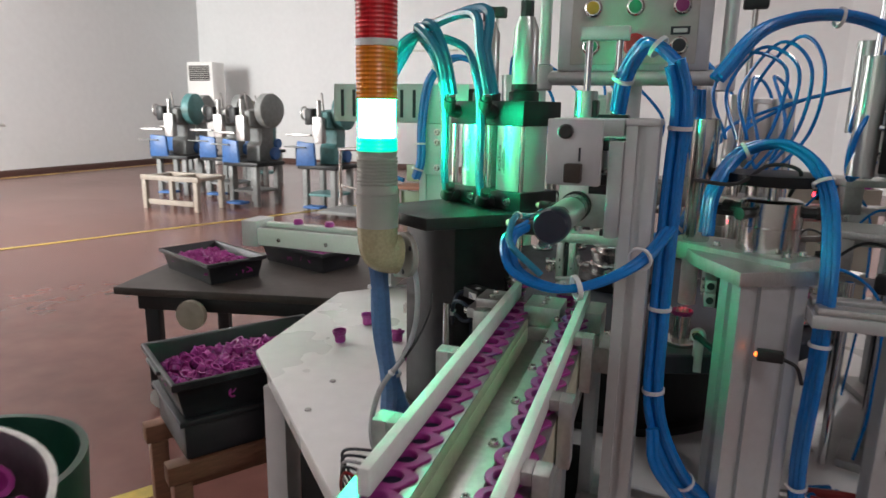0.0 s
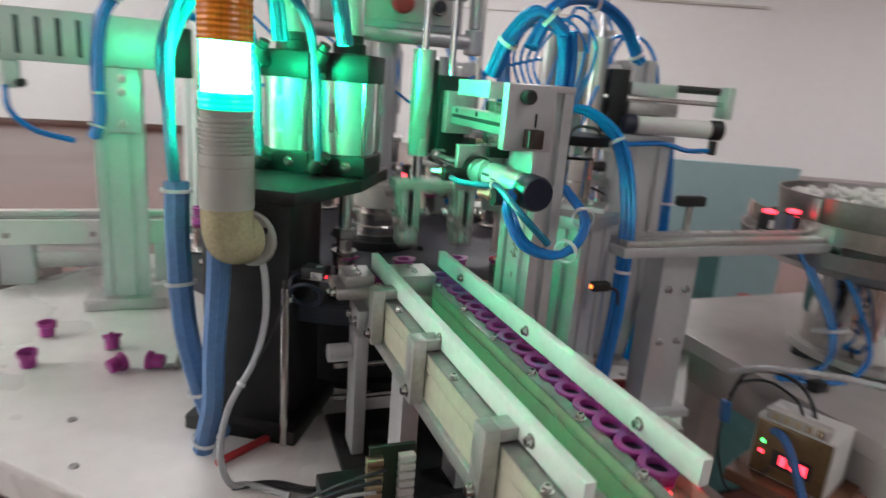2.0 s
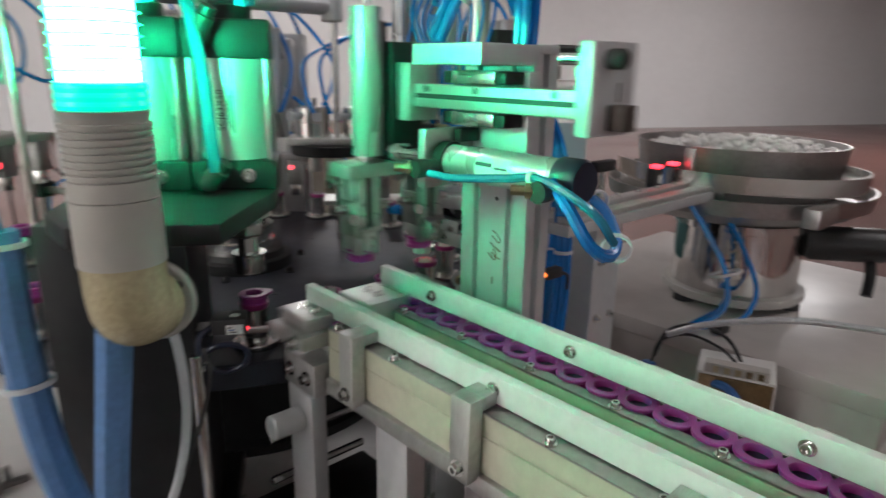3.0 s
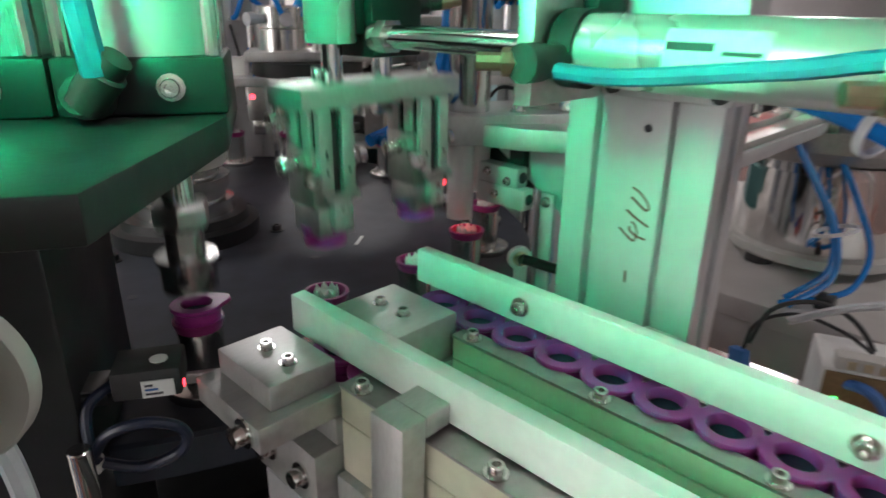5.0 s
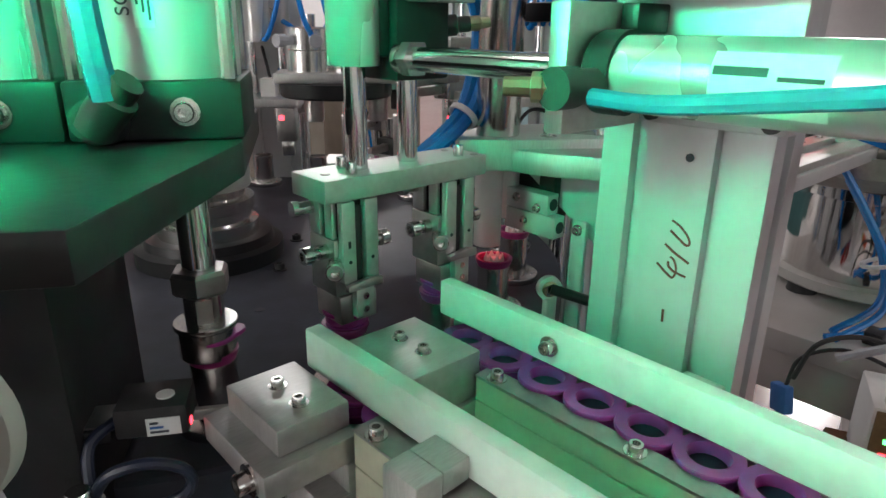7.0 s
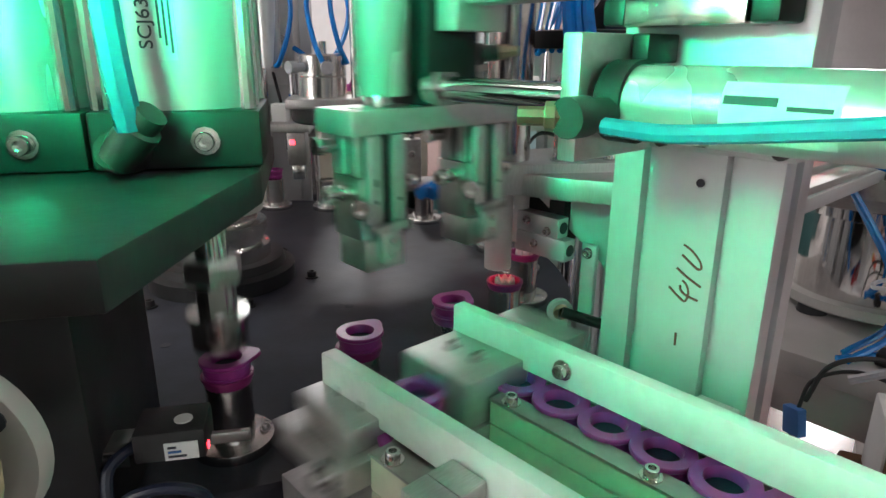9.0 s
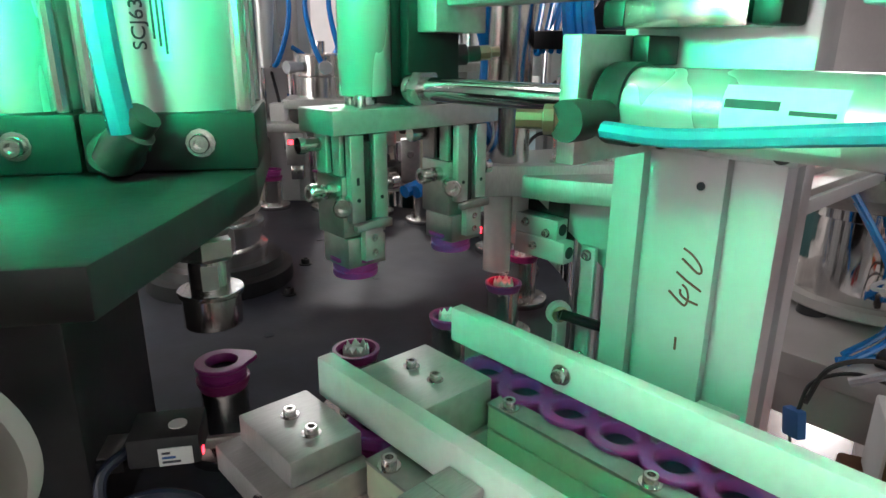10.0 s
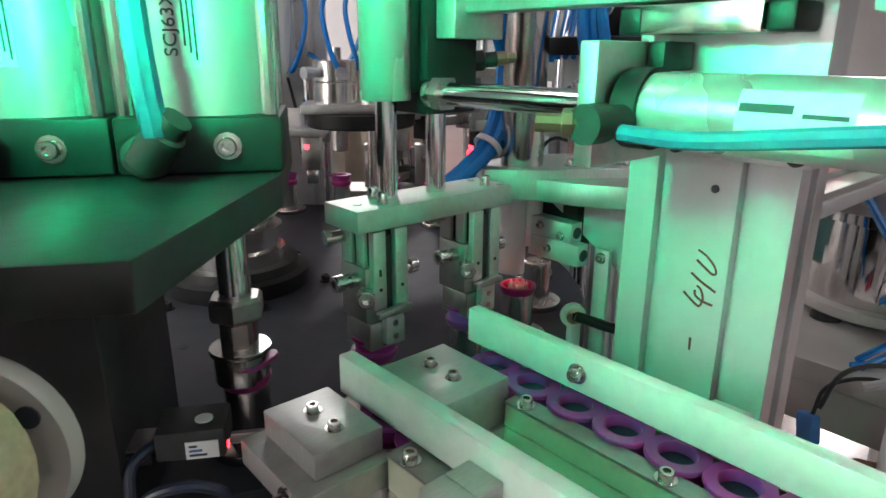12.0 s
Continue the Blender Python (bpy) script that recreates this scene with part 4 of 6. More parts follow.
part("cable_tie", lathe([(.003, -.003), (.0048, -.003), (.0048, .003), (.003, .003), (.003, -.003)], _lc - _lx * .0205 - _lz * .008, _lz, 10), WHITE, sen)
sen2 = thing("reflex_sensor", (.262, -.052, 1.0), "small black sensor with a lit red lamp", "sensor")
part("housing", B((.236, .262, -.058, -.046, 1.012, 1.024), bevel=.0015), RUBBER, sen2)
part("lamp", lathe([(0, 0), (.003, 0), (.002, .002), (0, .002)], (.236, -.052, 1.018), (-1, -.4, 0), 10), ORANGE_LED, sen2)
part("cable", hose([(.262, -.052, 1.016), (.275, -.055, 1.010), (.283, -.05, .99)], .002), RUBBER, sen2)


def station(at, deg, label, tall=1.10):
    """A station at the dial: profile column, carrying plate, vertical cylinder and tool."""
    m = Matrix.Translation((CX, CY, 0)) @ Matrix.Rotation(radians(deg), 4, "Z")
    q = lambda x, y, z: tuple(m @ Vector((x, y, z)))
    t = thing("dial_station", q(0, -.40, TZ), label, "assembly station", "stations round the dial")
    part("column", turned(profile_bar(.08, .04, tall - TZ - .012, 2, 1), m @ Matrix.Translation((0, -.40, TZ + .012))), ALU, t)
    part("foot", B((-.055, .055, -.44, -.36, TZ, TZ + .012), bevel=.001, m=m), ALU_MILL, t)
    part("plate", prism([(-.046, -.425), (.046, -.425), (.046, -.33), (.03, -.26), (-.03, -.26), (-.046, -.33)], tall, tall + .016, .001, m), ALU_MILL, t)
    part("gusset", prism([(-.378, tall - .002), (-.30, tall - .002), (-.378, tall - .075)], -.004, .004, 0, m @ Matrix(((0, 0, 1, 0), (1, 0, 0, 0), (0, 1, 0, 0), (0, 0, 0, 1)))), ALU, t)
    return t, m, q


# station with the vertical steel tool, beside the slide column
st, sm, q = station(None, 28.5, "aluminium dial station with a steel pot and a vertical tool", 1.091)
part("arm_plate", prism([(.128, .079), (.159, .053), (.262, -.017), (.300, .024), (.255, .085), (.19, .115), (.15, .105)], 1.0915, 1.1135, .0008), ALU_MILL, st)
for x, y in ((.19, .05), (.225, .028), (.262, .012), (.28, .028)):
    screw((x, y, 1.1135), (0, 0, 1), st, .004)
part("tool_cylinder", lathe([(0, 0), (.0155, 0), (.016, .001), (.016, .15), (.012, .152), (0, .152)], (.166, .078, 1.1138)), STEEL, st)
for tx, ty, tz in ((.163, .082, 1.029), (.189, .088, 1.046)):
    part("tool_tube", lathe([(.0085, 0), (.0105, 0), (.0105, 1.091 - tz), (.0085, 1.091 - tz), (.0085, 0)], (tx, ty, tz)), FROST, st, "frosted plastic tool tube")
    part("tool_lamp", lathe([(0, 0), (.006, 0), (.006, .003), (0, .003)], (tx, ty, tz + .004), seg=14), RED_LED, st)
for z0, z1, y0 in ((1.040, 1.0565, .033), (1.0568, 1.072, .040)):
    part("gripper_cylinder", B((.182, .1945, y0, .082, z0, z1), bevel=.0008), ALU, st)
    part("bore", lathe([(.0045, 0), (.0045, .0005), (0, .0005)], (.1883, y0 - .0001, (z0 + z1) / 2), (0, -1, 0), 16), INK, st)
for y, z in ((.062, 1.049), (.050, 1.061), (.070, 1.066)):
    screw((.182, y, z), (-1, 0, 0), st, .0024)
part("gripper_carrier", B((.1948, .212, .045, .085, 1.036, 1.0912), bevel=.001), BLACK, st)
part("link_plate", B((.203, .208, .020, .0335, .95, 1.052), bevel=.002), ALU, st)
for z in (.962, 1.045):
    screw((.203, .027, z), (-1, -.2, 0), st, .003)
part("link_bar", B((.175, .187, .029, .034, .955, .995), bevel=.001), ALU, st)
part("eye_link", lathe([(.005, 0), (.0095, 0), (.0095, .005), (.005, .005), (.005, 0)], (.181, .034, 1.003), (-.5, -.8, 0), 20), ALU, st)
part("eye_bearing", lathe([(0, 0), (.0062, 0), (.0062, .0062), (.004, .0068), (0, .0068)], (.181, .034, 1.003), (-.5, -.8, 0), 18), BRASS, st)
part("stop_rod", C(.0042, (.177, .028, 1.004), (.205, .0, .992), 12), BLACK, st)
pot = part("pot", lathe([(0, 0), (.034, 0), (.034, .028), (.033, .029), (.034, .030), (.034, .058), (.030, .060), (.006, .060), (.006, .078), (0, .078)], (.245, .055, 1.1138), seg=36), STEEL, st)
for a in (0, 1.3, 2.6, 4.0):
    d = Vector((math.cos(a), math.sin(a), 0))
    part("fitting", lathe([(.006, 0), (.006, .014), (.0075, .015), (.0075, .024), (0, .024)], Vector((.245, .055, 1.160)) + d * .033, d, 10), RUBBER, pot)
part("cover_disc", lathe([(0, 0), (.055, 0), (.056, .002), (.056, .012), (.05, .013), (0, .013)], (.245, .058, 1.192), seg=36), BLACK, st)
bundle("blue air hoses arching over the dial station", o4, [(.175, .02, 1.13), (.178, .025, 1.18), (.205, .05, 1.225), (.25, .045, 1.235), (.287, .01, 1.20), (.298, -.02, 1.12), (.298, -.03, 1.0), (.296, -.025, .90), (.305, .0, .82), (.325, .045, .81), (.36, .08, .80)], .0042, BLUE, (.22, .4, .58, .75, .86))
for k in range(4):
    bundle("thin blue air hose curling behind the slide", [(0, 0, 0)], [(.19 + .012 * k, .10, 1.24), (.17 + .016 * k, .11 + .01 * k, 1.30), (.20 + .02 * k, .12, 1.345 + .006 * k), (.25 + .012 * k, .12 - .01 * k, 1.325), (.24 + .014 * k, .11, 1.25), (.205 + .01 * k, .09, 1.19)], .0022, BLUE, (), "air_hose")
bundle("blue air hoses sweeping to the far slide unit", o4, [(.17, .06, 1.31), (.22, .09, 1.37), (.30, .13, 1.385), (.37, .15, 1.36), (.415, .16, 1.31)], .0045, BLUE, (.5, .95))
bundle("thin black cables behind the loop", [(0, 0, 0)], [(.155, -.03, 1.20), (.20, .0, 1.195), (.235, .03, 1.215), (.265, .02, 1.21), (.26, .04, 1.18)], .0022, RUBBER, (), "sensor_cable")

# far slide unit on its column
fs = thing("far_slide_unit", (.44, .17, TZ), "second pick-and-place slide on a profile column", "linear slide")
fm = Matrix.Translation((.44, .165, 0)) @ Matrix.Rotation(radians(-18), 4, "Z")
fq = lambda x, y, z: tuple(fm @ Vector((x, y, z)))
part("column", turned(profile_bar(.08, .04, 1.19 - TZ - .012, 2, 1), fm @ Matrix.Translation((.01, 0.01, TZ + .012))), ALU, fs)
part("foot", B((-.06, .08, -.03, .05, TZ, TZ + .012), bevel=.001, m=fm), ALU_MILL, fs)
part("head_plate", B((-.035, .055, -.012, .03, 1.19, 1.20), bevel=.001, m=fm), ALU, fs)
part("slide_body", B((-.03, .05, -.016, .02, 1.232, 1.252), bevel=.001, m=fm), STEEL_DULL, fs)
part("slide_body", B((-.03, .045, -.014, .02, 1.262, 1.282), bevel=.001, m=fm), ALU, fs)
part("rail", B((-.10, .125, -.008, .01, 1.253, 1.261), bevel=.001, m=fm), STEEL, fs)
part("riser", B((-.02, .03, .0, .02, 1.2005, 1.2315), bevel=.001, m=fm), BLACK, fs)
part("end_plate", B((.125, .137, -.02, .022, 1.235, 1.285), bevel=.0015, m=fm), ALU, fs)
part("stop_bolt", C(.006, fq(.05, 0, 1.277), fq(.12, 0, 1.277), 12), RUBBER, fs)
part("cylinder", C(.0142, fq(-.02, -.03, 1.217), fq(.10, -.03, 1.217), 30), WHITE, fs, "white air cylinder")
part("cylinder_cap", C(.0158, fq(.10, -.03, 1.217), fq(.12, -.03, 1.217), 30), BLACK, fs)
part("cylinder_cap", C(.0158, fq(-.04, -.03, 1.217), fq(-.02, -.03, 1.217), 30), NAVY, fs)
part("elbow_fitting", C(.007, fq(.11, -.03, 1.20), fq(.11, -.03, 1.178), 12), RUBBER, fs)
part("hose", hose([fq(.11, -.03, 1.185), fq(.07, -.03, 1.182), fq(.03, -.03, 1.19), fq(-.03, -.03, 1.185)], .004), BLUE, fs)
part("body_tube", lathe([(0, 0), (.016, 0), (.016, .15), (0, .15)], fq(-.085, 0, 1.195)), BARREL, fs)
part("body_block", B((-.065, -.035, -.018, .018, 1.20, 1.30), bevel=.002, m=fm), BLACK, fs)
part("guide_rod", C(.005, fq(-.085, 0, 1.345), fq(-.085, 0, 1.43), 12), CHROME, fs)
bundle("blue hose hanging down behind the far column", o3, [(.50, .16, 1.19), (.505, .15, 1.10), (.50, .14, 1.0), (.47, .12, .90), (.43, .09, .83)], .004, BLUE, (.3, .6))

# linear feed track with clamp knob
tr = thing("linear_feed_track", (.42, -.01, TZ), "aluminium linear feed track on a short post", "feed track")
part("track", B((.285, .66, -.045, .02, 1.052, 1.066), bevel=.001), ALU, tr)
part("rail", B((.29, .655, -.042, -.022, 1.0665, 1.074), bevel=.001), ALU_MILL, tr)
part("rail", B((.29, .655, -.004, .016, 1.0665, 1.074), bevel=.001), ALU_MILL, tr)
for k in range(7):
    screw((.31 + .052 * k, .006, 1.074), (0, 0, 1), tr, .003)
part("post", B((.365, .425, -.03, .01, TZ, 1.0515), bevel=.001), ALU, tr)
for zz in (.92, 1.0):
    for xx in (.38, .41):
        screw((xx, -.03, zz), (0, -1, 0), tr, .004)
part("post_foot", B((.345, .445, -.045, .025, TZ, TZ + .012), bevel=.001), ALU, tr)
kn = thing("clamp_knob", (.43, .05, 1.067), "black tee-shaped clamping knob on a threaded rod", "clamp knob")
part("rod", C(.005, (.43, .012, 1.06), (.43, .012, 1.112), 12), STEEL, kn)
part("tee", B((.407, .453, .004, .020, 1.112, 1.127), bevel=.003), RUBBER, kn)
for k in (0, 1):
    s3 = thing("photo_sensor", (.605 + .052 * k, .03, 1.066), "small black photo sensor with a lit red lamp", "sensor", "track sensors")
    part("housing", B((.595 + .052 * k, .613 + .052 * k, .022, .040, 1.067, 1.098), bevel=.002), RUBBER, s3)
    part("lamp", B((.597 + .052 * k, .611 + .052 * k, .0215, .036, 1.0985, 1.104), bevel=.001), RED_LED, s3)
    part("label", B((.600 + .052 * k, .609 + .052 * k, .0208, .0216, 1.075, 1.088)), WHITE, s3)

# bowl feeder on its stand
stand = thing("feeder_stand", (.8, -.1, 0), "grey-white steel stand under the bowl feeder", "stand")
part("top", B((.595, 1.20, -.34, .32, .815, .8445), bevel=.004), STANDM, stand)
part("apron", B((.608, .632, -.33, .31, .755, .8145), bevel=.003), STANDM, stand)
part("apron", B((.6325, 1.19, -.33, -.305, .755, .8145), bevel=.003), STANDM, stand)
for lx, ly in ((.64, -.29), (1.15, -.29), (1.15, .27), (.80, .27)):
    part("leg", B((lx - .03, lx + .03, ly - .03, ly + .03, 0, .7545), bevel=.003), STANDM, stand)
bf = thing("bowl_feeder", (.84, -.015, .845), "polished steel vibratory bowl feeder full of white parts", "bowl feeder")
BX, BY = .84, -.015
part("foot_ring", lathe([(0, .0125), (.118, .0125), (.122, .016), (.122, .028), (.112, .03), (0, .03)], (BX, BY, .845), seg=48), GREY, bf)
for a in (.6, 2.7, 4.8):
    part("rubber_foot", lathe([(0, 0), (.02, 0), (.018, .012), (0, .012)], (BX + .10 * math.cos(a), BY + .10 * math.sin(a), .845), seg=14), RUBBER, bf)
part("drive_drum", lathe([(0, .03), (.108, .03), (.108, .138), (.114, .140), (.114, .154), (0, .154)], (BX, BY, .845), seg=64), MIRROR, bf)
bowl = part("bowl", lathe([(0, 1.030), (.14, 1.030), (.190, 1.042), (.222, 1.060), (.226, 1.085), (.222, 1.085), (.215, 1.066), (.165, 1.060), (.168, 1.10), (.176, 1.158), (.172, 1.158), (.160, 1.11), (0, 1.105)], (BX + .02, BY + .03, -.03), seg=72), STEEL_DULL, bf)
_sp = bmesh.new()
_pr = None
for i in range(61):
    a = math.radians(200 - i * 7.0)
    r = .196 + .020 * i / 60
    z = 1.042 + .035 * i / 60
    c, s_ = math.cos(a), math.sin(a)
    ring = [_sp.verts.new((BX + .02 + rr * c, BY + .03 + rr * s_, zz)) for rr, zz in ((r - .018, z), (r, z), (r, z + .022), (r + .003, z + .022), (r + .003, z - .006), (r - .018, z - .006))]
    if _pr:
        for k in range(6):
            _sp.faces.new((_pr[k], _pr[(k + 1) % 6], ring[(k + 1) % 6], ring[k]))
    _pr = ring
part("spiral_track", _sp, STEEL, bf)
part("seam", B((BX - .16, BX - .155, BY + .02, BY + .04, 1.03, 1.125), bevel=.001), STEEL_DULL, bf)
part("outlet_chute", B((.69, .80, -.19, -.165, 1.025, 1.055), bevel=.002, m=Matrix.Identity(4)), STEEL_DULL, bf)
random.seed(4)
_w = bmesh.new()
for i in range(420):
    a, r = random.uniform(0, 6.283), .160 * math.sqrt(random.random())
    z = 1.102 + random.uniform(-.012, .014) + .01 * (r < .1)
    lathe([(0, 0), (.008, 0), (.009, .006), (.006, .010), (0, .010)], (BX + .02 + r * math.cos(a), BY + .03 + r * math.sin(a), z), (random.uniform(-1, 1), random.uniform(-1, 1), 1), 7, _w)
solo("white_part_heap", _w, WHITE, (BX + .02, BY + .03, 1.07), "heap of small white plastic parts in the bowl", "plastic parts", kind="stuff")
bundle("thin blue air hoses down the side of the feeder", [(0, 0, 0), (.02, .01, 0)], [(.625, -.02, 1.050), (.640, -.05, 1.0), (.655, -.08, .94), (.645, -.09, .885), (.60, -.06, .852)], .004, BLUE, (.5,))
bundle("thin blue air hose curving to a tee under the track", [(0, 0, 0)], [(.67, -.05, 1.045), (.70, -.08, .98), (.71, -.11, .91), (.68, -.11, .870), (.645, -.09, .858), (.60, -.05, .852)], .004, BLUE)
part("tee_fitting", B((.628, .655, -.10, -.08, .8455, .862), bevel=.003), RUBBER, bf)
bundle("black mains cable curving over the feeder stand", [(0, 0, 0)], [(.515, -.05, .83), (.525, -.065, .875), (.555, -.105, .885), (.56, -.15, .862), (.53, -.19, .80), (.50, -.20, .70)], .0028, RUBBER, (), "power_cable")
bundle("blue network plug and cable on the stand edge", [(0, 0, 0)], [(.52, -.16, .855), (.50, -.14, .83), (.48, -.19, .83), (.50, -.25, .7)], .006, MBLUE, (), "power_cable")
bl = thing("black_vibrator_head", (.93, -.19, .885), "black motor head on a bent bracket on the stand", "motor")
part("head", lathe([(0, 0), (.024, 0), (.030, .01), (.030, .12), (.022, .15), (.022, .19), (0, .19)], (.86, -.12, .965), (.62, -.78, 0), 18), RUBBER, bl)
part("bracket", hose([(.93, -.20, .955), (.91, -.215, .925), (.89, -.22, .886)], .009), BLACK, bl)
part("bracket", hose([(.96, -.235, .955), (.975, -.235, .92), (.985, -.24, .886)], .007), BLACK, bl)
part("plug", B((.83, .875, -.11, -.07, .945, .985), bevel=.005), BLACK, bl)
ws = thing("white_sack", (1.72, -.12, 0), "white woven sack standing on the floor", "sack")
part("sack", lathe([(0, 0), (.2, 0), (.25, .08), (.25, .35), (.2, .52), (.08, .58), (0, .58)], (1.72, -.12, 0), (.03, .02, 1), 22), TABLE, ws)
bundle("clear hose arching over the feeder stand", [(0, 0, 0)], [(.45, -.10, .90), (.47, -.16, .93), (.54, -.27, .945), (.66, -.40, .90), (.78, -.5, .70)], .0045, CLEAR, (), "clear_hose")
ctl = thing("controller_box", (.532, -.166, .765), "white feeder controller with a brassy face and lit red digits", "controller")
_km = Matrix.Translation((.532, -.166, .765)) @ Matrix.Rotation(radians(22), 4, "Z")
part("case", B((-.035, .045, -.05, .05, 0, .085), bevel=.003, m=_km), WHITE, ctl)
part("face", B((-.039, -.0353, -.047, .047, .004, .082), bevel=.001, m=_km), OLDBRASS, ctl)
part("display", B((-.0398, -.0393, -.030, .020, .022, .046), m=_km), RUBBER, ctl)
for k in range(3):
    part("digits", B((-.0404, -.0400, -.024 + .013 * k, -.016 + .013 * k, .027, .041), m=_km), RED_LED, ctl)
part("lamp", B((-.0404, -.0395, .032, .037, .050, .055), m=_km), GREEN_LED, ctl)
part("lamp", B((-.0404, -.0395, .032, .038, .034, .039), m=_km), RED_LED, ctl)
part("terminal_strip", B((-.038, -.020, -.04, .04, .0855, .100), bevel=.001, m=_km), GREY, ctl)
for k in range(5):
    part("terminal", B((-.0395, -.0385, -.034 + .014 * k, -.026 + .014 * k, .088, .097), m=_km), BRASS, ctl)
ped = thing("controller_stand", (.532, -.166, 0), "brown wooden stand under the controller", "stand")
part("top", B((-.06, .06, -.07, .07, .745, .7645), bevel=.004, m=_km @ Matrix.Translation((0, 0, -.765))), WOOD, ped)
part("post", B((-.02, .02, -.02, .02, .03, .7445), bevel=.003, m=_km @ Matrix.Translation((0, 0, -.765))), WOOD, ped)
part("foot", B((-.12, .12, -.12, .12, 0, .0295), bevel=.004, m=_km @ Matrix.Translation((0, 0, -.765))), WOOD, ped)
plug = thing("blue_cable_plug", (.520, -.042, .79), "blue inline cable plug with a small green lamp", "cable plug")
part("body", B((-.012, .012, -.006, .006, -.016, .016), bevel=.002, m=Matrix.Translation((.520, -.042, .80)) @ Euler((0, radians(12), radians(60))).to_matrix().to_4x4()), MBLUE, plug)
part("window", B((-.008, .008, -.0066, -.0061, -.012, .0), m=Matrix.Translation((.520, -.042, .80)) @ Euler((0, radians(12), radians(60))).to_matrix().to_4x4()), PAPER, plug)
part("lead", hose([(.522, -.043, .815), (.530, -.05, .850), (.545, -.085, .868), (.55, -.13, .862), (.525, -.165, .860)], .0022, seg=8), RUBBER, plug)
part("lead", hose([(.518, -.041, .785), (.512, -.05, .74), (.50, -.09, .70), (.49, -.13, .73), (.48, -.17, .79)], .0018, seg=8), RUBBER, plug)
bd = thing("partition_board", (1.58, 1.18, 0), "pale blue partition board standing behind the feeder", "partition")
_bm = Matrix.Translation((1.30, 1.29, 0)) @ Matrix.Rotation(radians(-21), 4, "Z")
part("board", B((0, .62, 0, .03, .35, 1.04), bevel=.004, m=_bm), SKY_BOARD, bd)
for px in (.06, .50):
    part("support", B((px, px + .05, .0305, .08, 0, 1.0), bevel=.004, m=_bm), GREY, bd)
crate = thing("teal_crate", (.95, .75, 0), "teal plastic crate on the floor", "crate")
part("shell", B((.62, 1.12, .62, .64, .45, .86), (.62, 1.12, .96, .98, .45, .86), (.62, .64, .6405, .9595, .45, .86), (1.10, 1.12, .6405, .9595, .45, .86), (.62, 1.12, .62, .98, .43, .4495), bevel=.003), TEAL, crate)
part("stand", B((.62, 1.12, .62, .98, 0, .4295), bevel=.01), BOARD, crate)
cab = thing("teal_cabinet", (1.4, .8, 0), "dark teal steel cabinet on the floor behind the feeder", "cabinet")
part("body", B((1.18, 1.66, .64, .98, .03, .555), bevel=.006), TEAL, cab)
part("plinth", B((1.20, 1.64, .66, .96, 0, .0295), bevel=.003), BLACK, cab)
part("door", B((1.20, 1.415, .633, .6395, .05, .54), bevel=.002), TEAL, cab)
part("door", B((1.425, 1.64, .633, .6395, .05, .54), bevel=.002), TEAL, cab)
op = thing("orange_pot", (1.385, .75, .555), "round orange-red plastic pot standing on the cabinet", "pot")
part("body", lathe([(0, 0), (.04, 0), (.056, .02), (.060, .05), (.052, .082), (.030, .10), (0, .10)], (1.385, .75, .555), seg=24), ORANGE, op)
part("lid", lathe([(0, .10), (.026, .10), (.026, .112), (.022, .116), (0, .116)], (1.385, .75, .555), seg=20), RED, op)
bag = thing("orange_bag", (.80, -.50, 0), "orange and white sack on the floor", "sack")
part("sack", lathe([(0, 0), (.15, .0), (.19, .06), (.18, .25), (.13, .40), (.05, .46), (0, .46)], (.72, -.30, 0), (.05, .02, 1), 20), ORANGE, bag)

# tools and small things on the tabletop
pl = thing("needle_pliers", (.36, .035, TZ), "red-handled pliers lying on the tabletop", "pliers")
part("handle", hose([(.325, .045, .811), (.37, .050, .812), (.42, .044, .811)], .009), RED, pl)
part("handle", hose([(.325, .03, .811), (.37, .022, .812), (.418, .024, .811)], .008), RED, pl)
part("jaw", hose([(.325, .037, .811), (.30, .036, .810), (.272, .035, .808)], .006), STEEL_DULL, pl)
sd = thing("orange_screwdriver", (.29, -.09, TZ), "orange and yellow screwdriver on the tabletop", "screwdriver")
part("handle", lathe([(0, 0), (.007, .001), (.009, .01), (.008, .03), (.0095, .05), (.009, .066), (0, .068)], (.312, -.136, .812), (-.82, .45, 0), 14), ORANGE, sd)
part("collar", C(.008, (.252, -.103, .812), (.238, -.0955, .812), 14), YELLOW, sd)
part("blade", C(.0025, (.238, -.0955, .811), (.17, -.058, .804), 10), STEEL, sd)
sd2 = thing("red_screwdriver", (-.16, .02, TZ), "thin dark-red screwdriver on the tabletop", "screwdriver")
part("handle", C(.0052, (-.225, -.018, .8055), (-.155, .03, .8055), 12), RED, sd2)
part("blade", C(.003, (-.155, .03, .8055), (-.085, .078, .8035), 10), STEEL_DULL, sd2)
random.seed(3)
for k, (x, y, tilt) in enumerate(((-.486, .308, 8), (-.484, .425, 0), (-.372, .256, 80), (-.378, .351, 20), (-.297, .263, 85))):
    cup = thing("spare_cap", (x, y, TZ), "loose purple plastic cap with a notched rim", "bottle cap", "loose caps")
    m = Matrix.Translation((x, y, TZ + (.012 if tilt > 50 else .001))) @ Euler((radians(tilt), 0, k * 1.1)).to_matrix().to_4x4()
    part("shell", lathe([(0, 0), (.010, 0), (.011, .002), (.011, .016), (.0135, .018), (.0145, .024), (.0125, .024), (.0115, .019), (.009, .017), (.009, .003), (0, .003)], (0, 0, 0), seg=20, m=m), PURPLE, cup)
    part("notch", B((-.004, .004, -.0148, -.0125, .015, .027), bevel=.0006, m=m), PURPLE, cup)
